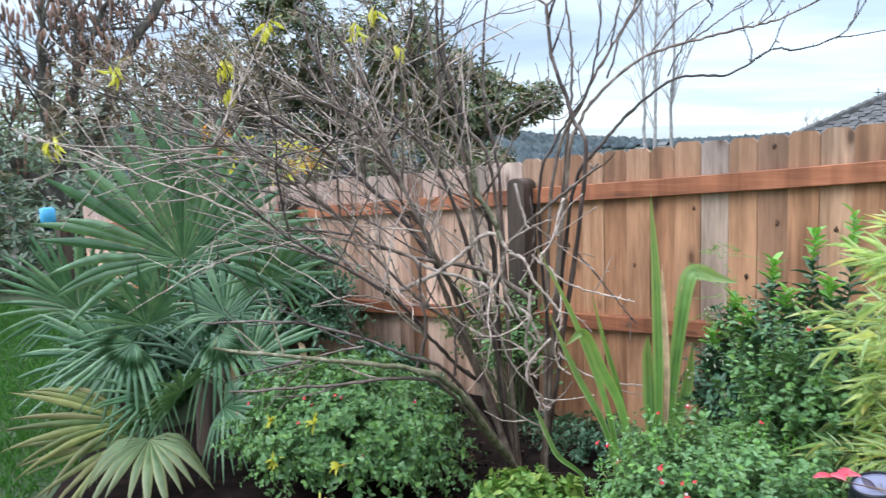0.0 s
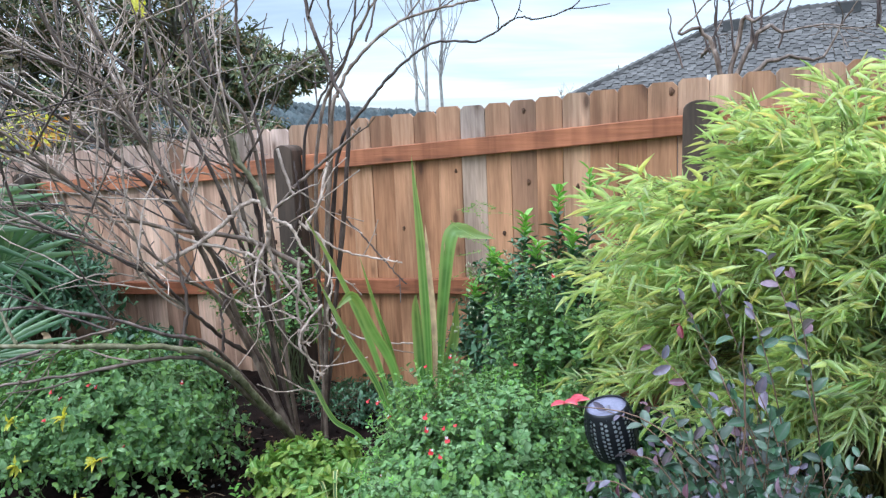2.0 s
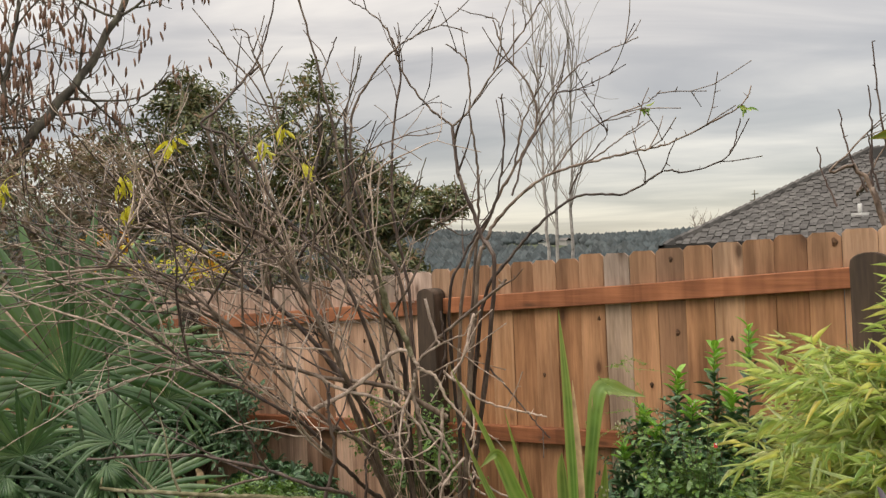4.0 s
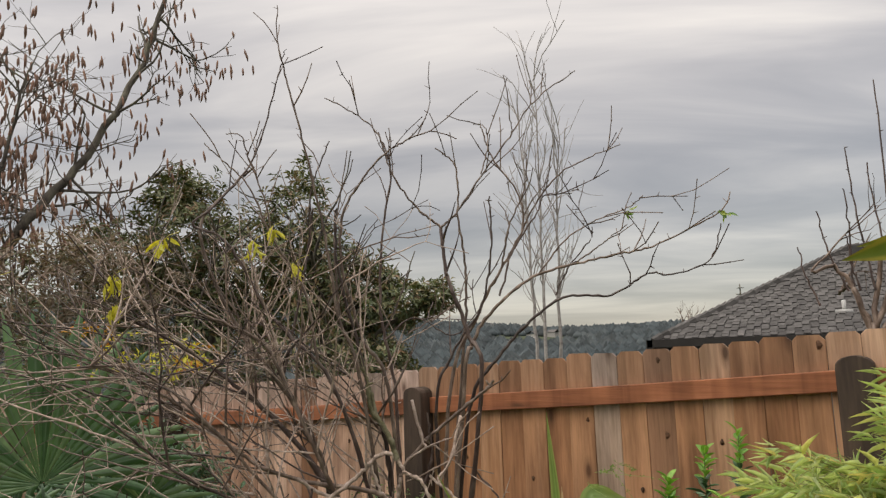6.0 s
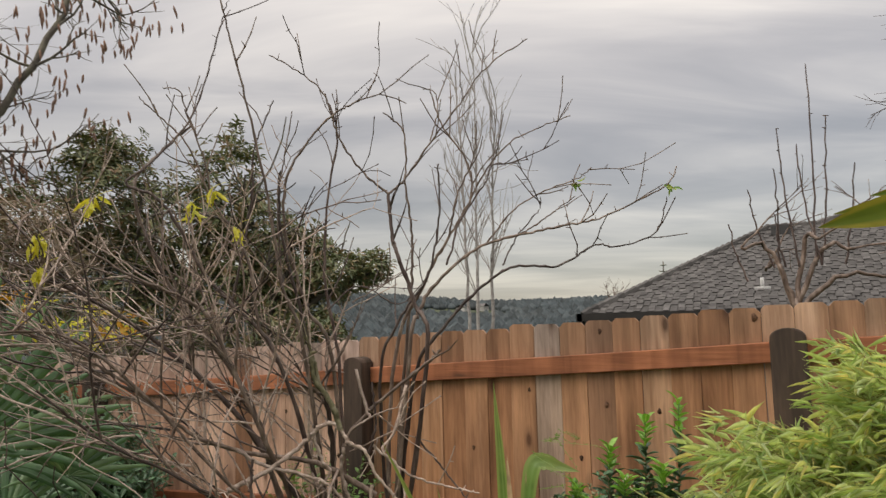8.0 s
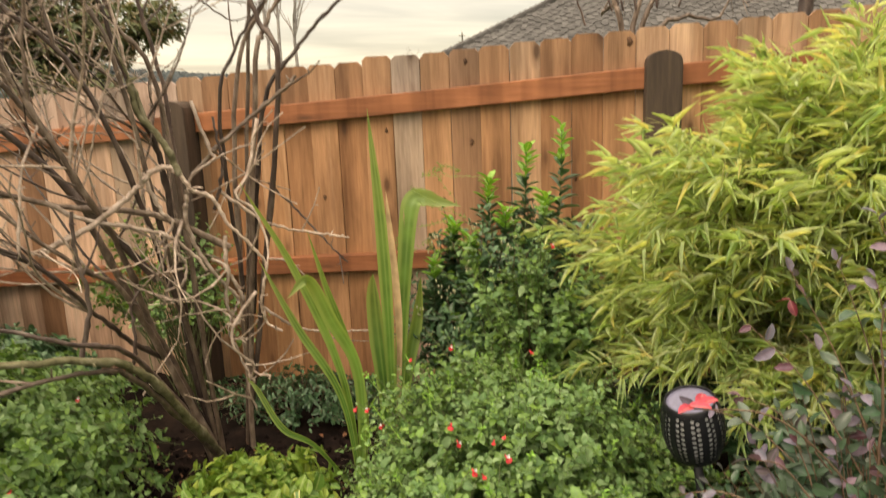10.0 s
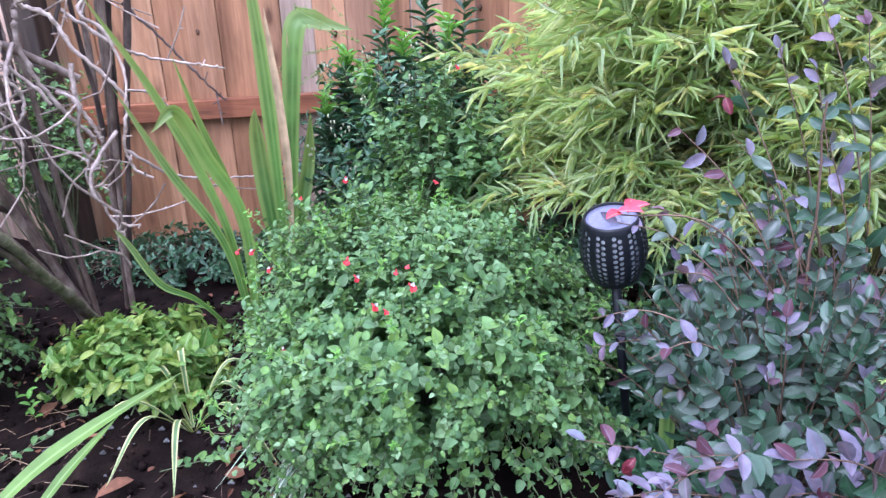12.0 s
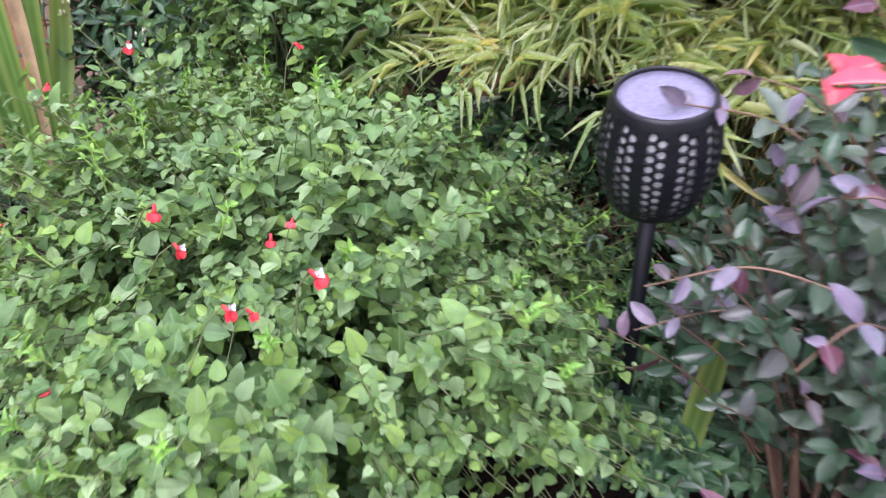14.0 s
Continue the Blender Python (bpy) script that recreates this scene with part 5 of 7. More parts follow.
def build_salvias():
    # big bush beside the lantern
    b = thing("salvia_bush", (1.80, 2.42, 0.13), "rounded green salvia bush with red and white flowers", "shrub", "salvia bushes")
    P, D, N, L, lines = shrub_leaves((1.885, 2.41, 0.11), (0.53, 0.52), 0.80, 1750, 9, LEAF_SAGE, 0.0245, 0.74, low=-0.26, seed=3, inner=0.55, flat=0.42, uneven=0.42, tip=0.42)
    place_leaves(b, "foliage", LEAF_SAGE, 0.74, M_SALVIA, (P, D, N, L), (1.9, 1.95, 0.75))
    stems_of(b, lines, M_STEM, 0.0015, b.location)
    new_tips = Geo()
    rs = np.random.RandomState(51)
    for k in range(110):
        ln = lines[rs.randint(len(lines))]
        if ln[2][2] < 0.5:
            continue
        up_way = unit_vec(unit_vec(ln[2] - ln[1]) * 0.7 + np.array((0, 0, 0.8)) + rs.normal(0, 0.25, 3))
        reach = rs.uniform(0.03, 0.085)
        new_tips.tube([ln[2], ln[2] + up_way * reach], [0.0012, 0.0007], 4, False)
        for j in range(8):
            a = j * 1.57 + rs.uniform(-0.3, 0.3)
            side = unit_vec(cross3(up_way, (math.cos(a), math.sin(a), 0.2)))
            new_tips.leaves(LEAF_LANCE, [ln[2] + up_way * reach * (0.35 + 0.65 * (j // 2) / 3)], [side * 0.8 + up_way * 0.8], [up_way + rs.normal(0, 0.2, 3)], rs.uniform(0.008, 0.02), rs.uniform(0.004, 0.009))
    tagged(under("new_growth", new_tips, M_BRIGHTLEAF, b, "fresh yellow-green shoot tips"), kind="stuff")
    for x, y, z, s in ((1.91, 2.51, 0.94, 1.0), (1.67, 2.50, 0.95, 1.0), (1.90, 1.93, 0.905, 1.1), (1.96, 2.85, 1.19, 1.0), (1.44, 2.36, 0.80, 1.0), (1.48, 2.36, 0.75, 1.0), (1.41, 2.34, 0.81, 0.9), (1.73, 2.15, 0.865, 1.1), (1.76, 2.09, 0.85, 1.0), (1.81, 2.01, 0.82, 1.1), (1.83, 2.03, 0.80, 0.9), (1.51, 2.62, 0.86, 1.0), (1.56, 2.14, 0.64, 0.9), (1.86, 2.0, 0.905, 0.7), (1.88, 2.04, 0.90, 0.7)):
        add_flower(b, (x, y, z), rnd(2.4, 4.0), s * 0.9, whites=random.random() < 0.75)
    # tall loose shoots behind, reaching up into the dark shrub
    g2 = thing("salvia_bush", (1.95, 2.88, 0.14), "loose leggy salvia shoots with few flowers", "shrub", "salvia bushes")
    P, D, N, L, lines = shrub_leaves((1.90, 2.94, 0.14), (0.30, 0.2), 1.08, 210, 10, LEAF_SAGE, 0.029, 0.74, seed=8, uneven=0.5, flat=0.4)
    place_leaves(g2, "foliage", LEAF_SAGE, 0.74, M_SALVIA, (P, D, N, L))
    stems_of(g2, lines, M_STEM, 0.0018, g2.location)
    # the wide low one at the foot of the bare shrub
    c = thing("salvia_bush", (-0.30, 2.62, 0.12), "wide low salvia bush with scattered red flowers and yellow leaves", "shrub", "salvia bushes")
    P, D, N, L, lines = shrub_leaves((-0.25, 2.58, 0.10), (0.74, 0.52), 0.68, 1050, 9, LEAF_SAGE, 0.034, 0.62, low=-0.32, seed=5, inner=0.55, flat=0.42, tip=0.6, uneven=0.3)
    place_leaves(c, "foliage", LEAF_SAGE, 0.62, M_SALVIA, (P, D, N, L), (0.1, 2.2, 0.5))
    stems_of(c, lines, M_STEM, 0.0018, c.location)
    for k in range(13):
        a, e = rnd(-2.7, 0.2), rnd(0.15, 1.1)
        add_flower(c, (-0.25 + 0.72 * math.cos(a) * math.cos(e), 2.58 + 0.5 * math.sin(a) * math.cos(e), 0.42 + 0.33 * math.sin(e)), rnd(2.2, 4.2), 1.0, whites=random.random() < 0.4)
    for x, y, z in ((0.0, 2.2, 0.62), (0.22, 2.15, 0.48), (-0.2, 2.1, 0.42), (0.12, 2.12, 0.3), (-0.35, 2.2, 0.56)):
        g = Geo()
        k = 8
        g.leaves(LEAF_LANCE, np.tile((x, y, z), (k, 1)), np.random.normal(0, 0.6, (k, 3)) + (0.3, -0.5, 0.2), np.random.normal(0, 0.4, (k, 3)) + (0, -0.5, 1), 0.055, 0.016)
        under("yellow_leaves", g, M_YELLOW, c, "yellow star of leaflets")


def build_loropetalum():
    b = thing("purple_shrub", (2.72, 2.02, 0.12), "spreading shrub with dusky green and purple oval leaves", "shrub")
    rs = np.random.RandomState(11)
    old, young, stems = [], [], Geo()

    def spray(a, e, size, gap=0.027, purple=0.0, arch=0.03, thick=0.0022):
        """A thin stem with leaves in two rows; the last of them may be young and purple."""
        a, e = np.asarray(a, dtype=float), np.asarray(e, dtype=float)
        line = bent([a, (a + e) / 2 + (0, 0, arch), e], 6)
        stems.tube(line, np.linspace(thick, 0.0009, len(line)), 4, False)
        reach = np.linalg.norm(e - a)
        n = max(5, int(reach / gap))
        tilt = rs.normal(0, 0.35, 3)
        for k in range(n + 1):
            if rs.uniform() < 0.16:
                continue
            f = min(1.0, max(0.1, 0.14 + 0.86 * (k + rs.normal(0, 0.35)) / n))
            x = f * (len(line) - 1)
            i = min(int(x), len(line) - 2)
            p = line[i] + (line[i + 1] - line[i]) * (x - i)
            along = unit_vec(line[i + 1] - line[i])
            face = unit_vec(np.array((-0.2, -0.45, 0.85)) + tilt + rs.normal(0, 0.42, 3))
            side = unit_vec(cross3(along, face)) * (1 if k % 2 else -1)
            d = along * rs.uniform(0.45, 0.85) + side if k < n else along
            grow = size * rs.uniform(0.75, 1.2) * (1.0 if k < n - 2 else 0.72)
            (young if f > 1.02 - purple else old).append((p, d + rs.normal(0, 0.3, 3), face, grow))

    # the body: sprays from a low crown out to an uneven dome
    cx, cy = 2.68, 1.98
    for k in range(540):
        az, sel = rs.uniform(0, 2 * np.pi), rs.uniform(-0.28, 1.0)
        cel = math.sqrt(1 - sel * sel)
        way = np.array((cel * math.cos(az), cel * math.sin(az), sel))
        bump = (1 + 0.35 * noise.noise(Vector(way * 2.0) + Vector((7, 0, 0))) + 0.2 * noise.noise(Vector(way * 5.0))) * rs.uniform(0.72, 1.06)
        e = np.array((cx + 0.37 * way[0] * bump, cy + 0.43 * way[1] * bump, 0.48 + (0.52 if sel > 0 else 0.34) * way[2] * bump))
        if e[0] < 2.46 and e[2] < 0.64:
            continue
        a = np.array((cx + 0.12 * way[0], cy + 0.16 * way[1], 0.34 + 0.22 * max(sel, 0)))
        a = a + (e - a) * rs.uniform(0.0, 0.35)
        spray(a, e, 0.045, purple=rs.uniform(0.1, 0.4) if rs.uniform() < 0.15 else 0.0)
    # taller sprays that stand above it, before the bamboo
    for a, e in (((2.72, 2.05, 0.8), (2.50, 2.10, 1.30)), ((2.75, 2.05, 0.8), (2.585, 2.08, 1.33)), ((2.78, 2.08, 0.8), (2.67, 2.1, 1.28)), ((2.66, 2.05, 0.85), (2.42, 2.1, 1.175)), ((2.85, 2.1, 0.8), (2.76, 2.12, 1.36)), ((2.78, 2.0, 0.8), (2.66, 1.98, 1.17)), ((2.72, 2.08, 0.85), (2.54, 2.14, 1.15)),
                 ((2.72, 2.02, 0.9), (2.60, 1.98, 1.08)), ((2.6, 2.05, 0.85), (2.40, 2.12, 1.0)), ((2.55, 2.02, 0.85), (2.30, 2.08, 0.985)), ((2.82, 2.12, 1.0), (2.70, 2.2, 1.4))):
        spray(a, e, 0.048, 0.036, rs.uniform(0.15, 0.5), 0.04, 0.0022)
    # lilac sprays low at the front
    for a, e in (((2.60, 1.74, 0.55), (2.215, 1.78, 0.665)), ((2.62, 1.70, 0.55), (2.28, 1.66, 0.64)), ((2.66, 1.72, 0.62), (2.36, 1.64, 0.74)), ((2.72, 1.68, 0.60), (2.45, 1.58, 0.70)), ((2.78, 1.7, 0.66), (2.55, 1.6, 0.78)), ((2.84, 1.7, 0.68), (2.68, 1.58, 0.82)), ((2.45, 1.92, 0.82), (2.26, 2.0, 0.80)), ((2.47, 1.98, 0.72), (2.27, 2.02, 0.72)), ((2.52, 1.92, 0.86), (2.40, 1.92, 0.94)), ((2.5, 1.9, 0.78), (2.34, 1.84, 0.80))):
        spray(a, e, 0.050, 0.025, 0.62, 0.03, 0.0022)
    for _ in range(46):
        a = np.array((rs.uniform(2.46, 2.98), rs.uniform(1.60, 1.76), rs.uniform(0.42, 0.68)))
        spray(a, a + (rs.uniform(-0.26, 0.05), rs.uniform(-0.2, -0.04), rs.uniform(0.02, 0.17)), 0.050, 0.026, rs.uniform(0.3, 0.85))

    def split(rows):
        return (np.array([q[j] for q in rows]) for j in range(4))

    P, D, N, L = split(old)
    place_leaves(b, "foliage", LEAF_OVAL, 0.51, M_LORO, (P, D, N, L), (2.45, 1.75, 0.75), 300)
    g = Geo()
    P, D, N, L = split(young)
    g.leaves(LEAF_OVAL, P, D, N, L, L * 0.48)
    tagged(under("young_foliage", g, M_LORO_PURPLE, b, "lilac and plum young leaves"), kind="stuff")
    tagged(under("sprays", stems, M_STEM_BROWN, b, "thin reddish sprays"), kind="stuff")
    foot = Geo()
    for k in range(16):
        a = k * 2.4
        foot.tube(bent([(2.66 + 0.03 * math.cos(a), 2.0 + 0.03 * math.sin(a), 0.10), (cx + 0.1 * math.cos(a), cy + 0.1 * math.sin(a), 0.3), (cx + 0.2 * math.cos(a), cy + 0.2 * math.sin(a), 0.58)], 4), np.linspace(0.008, 0.003, 9), 5, False)
    under("stem_clump", foot, M_STEM_BROWN, b)
    # a tall thin bare shoot
    t = Geo()
    t.tube(bent([(2.68, 1.95, 0.45), (2.66, 1.97, 0.9), (2.655, 2.0, 1.24)], 6, 0.002), np.linspace(0.004, 0.002, 13), 5)
    under("shoot", t, M_STEM_BROWN, b, "bare reddish upright shoot")
    r = Geo()
    for x, y, z in ((2.50, 2.08, 1.235), (2.28, 1.70, 0.655), (2.40, 1.62, 0.56)):
        r.leaves(LEAF_OVAL, np.tile((x, y, z), (2, 1)), np.random.normal(0, 1, (2, 3)), np.random.normal(0, 0.4, (2, 3)) + (0, -0.4, 1), 0.036, 0.019)
    under("red_leaves", r, M_DARK_RED, b, "dark red turning leaves")


def build_bamboo():
    b = thing("bamboo_clump", (2.95, 3.10, 0.16), "dense drooping clump of yellow-green bamboo leaves", "bamboo")
    rs = np.random.RandomState(21)
    P, D, N, L = [], [], [], []
    culms = Geo()
    cx, cy = 3.0, 3.10
    for k in range(440):
        # each cane arches out from the foot and ends on an uneven dome
        az, sel = rs.uniform(0, 2 * np.pi), rs.uniform(-0.25, 1.0)
        if math.sin(az) > 0.3 and rs.uniform() < 0.6:
            az = -az
        cel = math.sqrt(1 - sel * sel)
        way = np.array((cel * math.cos(az), cel * math.sin(az), sel))
        bump = (1 + 0.30 * noise.noise(Vector(way * 2.3) + Vector((4, 0, 0))) + 0.2 * noise.noise(Vector(way * 6))) * rs.uniform(0.66, 1.08)
        end = np.array((cx + (0.95 - 0.12 * max(sel, 0)) * way[0] * bump + 0.07 * max(sel, 0), cy + (0.74 if way[1] < 0 else 0.55) * way[1] * bump, 0.98 + (0.83 if sel > 0 else 0.72) * way[2] * bump))
        end[1] = min(end[1], 3.88)
        foot = np.array((cx + 0.25 + rs.normal(0, 0.16), cy + 0.22 + rs.normal(0, 0.1), 0.15))
        out = unit_vec((way[0] - 0.12, way[1] - 0.3, 0.0))
        top = foot + (end - foot) * 0.62
        line = bent([foot, top + np.array((0, 0, 0.22 + 0.06 * max(sel, 0))), end], 7)
        culms.tube(line, np.linspace(0.0048, 0.0012, len(line)), 5, False)
        for j in range(21):
            f = 1.0 - 0.66 * (j / 21.0) ** 1.1
            i = min(int(f * (len(line) - 1)), len(line) - 2)
            p = line[i] + (line[i + 1] - line[i]) * (f * (len(line) - 1) - i)
            along = unit_vec(line[i + 1] - line[i])
            side = unit_vec(cross3(along, (0, 0, 1.0)) + rs.normal(0, 0.25, 3)) * (1 if j % 2 else -1)
            twig_way = unit_vec(along * 0.45 + side * rs.uniform(0.2, 1.0) + out * 0.4 + np.array((-0.12, 0, rs.uniform(-0.35, 0.45))))
            reach = rs.uniform(0.05, 0.18)
            tip = p + twig_way * reach + np.array((0, 0, -0.2 * reach))
            if tip[1] > 3.93:
                continue
            culms.tube([p, p + twig_way * reach * 0.55, tip], [0.0011, 0.0009, 0.0006], 4, False)
            face = unit_vec(np.array((0, 0, 0.9)) + out * 0.6 + rs.normal(0, 0.35, 3))
            flank = unit_vec(cross3(twig_way, face))
            n = rs.randint(4, 8)
            for q in range(n):
                sg = (1 if q % 2 else -1) * (0.15 + 0.75 * (q / n))
                d = twig_way + flank * sg * rs.uniform(0.6, 1.2) + np.array((0, 0, -rs.uniform(-0.1, 0.6))) + rs.normal(0, 0.24, 3)
                P.append(tip - twig_way * reach * 0.75 * (q / n))
                D.append(d)
                N.append(face + rs.normal(0, 0.3, 3))
                L.append(rs.uniform(0.045, 0.128))
    P, D, N, L = map(np.array, (P, D, N, L))
    place_leaves(b, "foliage", LEAF_BAMBOO, 0.078, M_BAMBOO, (P, D, N, L), (2.3, 2.5, 0.95))
    tagged(under("cane_thicket", culms, M_CANE, b, "thin yellow-green canes"), kind="stuff")


def build_dark_shrub():
    b = thing("evergreen_shrub", (1.72, 3.45, 0.17), "upright dark glossy evergreen shrub with cream bell flowers", "shrub")
    P, D, N, L, lines = shrub_leaves((1.74, 3.42, 0.12), (0.42, 0.34), 1.08, 420, 9, LEAF_OVAL, 0.052, 0.42, lift=0.6, seed=17, uneven=0.45, inner=0.35, flat=0.5)
    place_leaves(b, "foliage", LEAF_OVAL, 0.40, M_DARKLEAF, (P, D, N, L), (1.7, 3.0, 0.8), 200)
    stems_of(b, lines, M_STEM_BROWN, 0.003, b.location)
    for x, y, z0, z1 in ((1.965, 3.45, 0.95, 1.55), (1.82, 3.45, 0.95, 1.465), (1.665, 3.42, 0.9, 1.345), (1.52, 3.38, 0.85, 1.16), (1.74, 3.36, 0.9, 1.22), (1.90, 3.38, 0.9, 1.28), (1.45, 3.30, 0.7, 1.02), (1.60, 3.30, 0.8, 1.12)):
        s = Geo()
        line = bent([(x - 0.03, y, z0), (x, y, (z0 + z1) / 2), (x + 0.01, y, z1)], 6)
        s.tube(line, np.linspace(0.004, 0.002, len(line)), 5)
        under("shoot", s, M_STEM, b)
        g, d = Geo(), Geo()
        for k in range(60):
            f = min(1.0, max(0.0, (k + rnd(-0.6, 0.6)) / 59))
            i = min(int(f * (len(line) - 1)), len(line) - 2)
            p = line[i] + (line[i + 1] - line[i]) * (f * (len(line) - 1) - i)
            a = k * 2.4 + rnd(-0.5, 0.5)
            way = np.array((math.cos(a), math.sin(a), rnd(0.0, 0.5) + 0.7 * f * f))
            (g if f > 0.76 else d).leaves(LEAF_OVAL, [p], [way], [(math.cos(a) * -0.4 + rnd(-0.4, 0.4), math.sin(a) * -0.4 + rnd(-0.4, 0.4), 1)], rnd(0.055, 0.11) * (1.1 - 0.35 * f), rnd(0.022, 0.034))
        under("new_leaves", g, M_BRIGHTLEAF, b, "bright green new leaves")
        tagged(under("shoot_leaves", d, M_DARKLEAF, b), kind="stuff")
    fl = Geo()
    for k in range(20):
        p = np.array((1.50 + rnd(-0.16, 0.3), 3.15 + rnd(-0.06, 0.2), rnd(0.80, 1.25)))
        for j in range(6):
            q = p + np.random.normal(0, 0.014, 3)
            fl.tube([q, q + (0, 0, -0.006), q + (0, 0, -0.012)], [0.0018, 0.0036, 0.0025], 6)
    tagged(under("flower_mass", fl, M_CREAM, b, "cream bell flower clusters"), kind="stuff")


def build_lime_bush():
    b = thing("lime_bush", (0.90, 2.68, 0.14), "small rounded bush with pointed lime-green leaves", "shrub")
    P, D, N, L, lines = shrub_leaves((0.90, 2.68, 0.08), (0.30, 0.23), 0.34, 150, 6, LEAF_OVAL, 0.047, 0.60, lift=0.1, seed=23, uneven=0.3, flat=0.3, tip=0.7)
    place_leaves(b, "foliage", LEAF_OVAL, 0.6, M_LIME, (P, D, N, L), (0.9, 2.45, 0.4), 260)
    stems_of(b, lines, M_STEM, 0.002, b.location)
    # low dark cover along the foot of the fence
    c = thing("ground_cover", (0.75, 3.62, 0.16), "low dark green ground cover at the foot of the fence", "ground cover")
    P, D, N, L, lines = shrub_leaves((0.75, 3.62, 0.10), (0.62, 0.26), 0.26, 220, 6, LEAF_OVAL, 0.034, 0.45, seed=29)
    place_leaves(c, "foliage", LEAF_OVAL, 0.45, M_DARKLEAF, (P, D, N, L))
    stems_of(c, lines, M_STEM_BROWN, 0.002)
    for cx, cy, rx, ry, hh, sd in ((2.45, 2.85, 0.55, 0.38, 0.62, 43), (2.55, 2.35, 0.35, 0.28, 0.36, 44), (1.55, 3.3, 0.35, 0.3, 0.4, 45)):
        u = thing("ground_cover", (cx, cy, 0.14), "low dark green undergrowth below the bamboo", "ground cover")
        P, D, N, L, lines = shrub_leaves((cx, cy, 0.09), (rx, ry), hh, 190, 8, LEAF_OVAL, 0.05, 0.4, seed=sd)
        place_leaves(u, "foliage", LEAF_OVAL, 0.4, M_DARKLEAF, (P, D, N, L))
        stems_of(u, lines, M_STEM_BROWN, 0.002, u.location)
    for cx, cy, rx, ry, hh, sd in ((-1.85, 3.40, 0.75, 0.42, 1.35, 46), (-2.9, 2.9, 0.8, 0.6, 0.7, 47), (-0.9, 3.45, 0.5, 0.36, 0.5, 48), (-2.6, 3.5, 0.8, 0.4, 1.6, 49), (-2.25, 2.35, 0.5, 0.4, 0.85, 50)):
        u = thing("low_shrub", (cx, cy, 0.14), "low dark green shrub behind the palm", "shrub", "shrubs behind the palm")
        P, D, N, L, lines = shrub_leaves((cx, cy, 0.09), (rx, ry), hh, 330, 8, LEAF_OVAL, 0.06, 0.42, seed=sd)
        place_leaves(u, "foliage", LEAF_OVAL, 0.42, M_DARKLEAF, (P, D, N, L))
        stems_of(u, lines, M_STEM_BROWN, 0.002, u.location)
    d = thing("climbing_salvia", (0.0, 3.78, 0.16), "leafy salvia stems straggling up against the fence boards", "shrub")
    P, D, N, L, lines = shrub_leaves((-0.05, 3.72, 0.12), (0.55, 0.16), 1.05, 130, 7, LEAF_ROUND, 0.032, 0.62, seed=31, uneven=0.6)
    place_leaves(d, "foliage", LEAF_ROUND, 0.62, M_SALVIA, (P, D, N, L))
    stems_of(d, lines, M_STEM, 0.002, d.location)


# ---- strap-leaved plants ----
def strap_mesh(points, width, twist=0.0, face=(0, -1, 0.25), fold=0.16, taper=0.75):
    """One long leaf along a line, widest low down, keeled along its middle."""
    line = bent(points, 8)
    n = len(line)
    g = Geo()
    v, uv = [], []
    tan = np.gradient(line, axis=0)
    for i in range(n):
        f = i / (n - 1)
        t = unit_vec(tan[i])
        nn = unit_vec(np.asarray(face) - t * np.dot(face, t))
        side = cross3(t, nn)
        c, s = math.cos(twist * f), math.sin(twist * f)
        side, nn = c * side + s * nn, -s * side + c * nn
        w = width * (0.38 + 1.24 * f if f < 0.5 else 1.0) * max(0.02, 1 - max(0.0, (f - 0.45) / 0.55) ** (1.6 / taper))
        for sgn in (-1, -0.5, 0, 0.5, 1):
            v.append(line[i] + side * sgn * w * 0.5 + nn * abs(sgn) * w * fold)
            uv.append((f, sgn))
    q = [(5 * i + j, 5 * i + j + 1, 5 * i + j + 6, 5 * i + j + 5) for i in range(n - 1) for j in range(4)]
    g.add(v, q, uv)
    return g


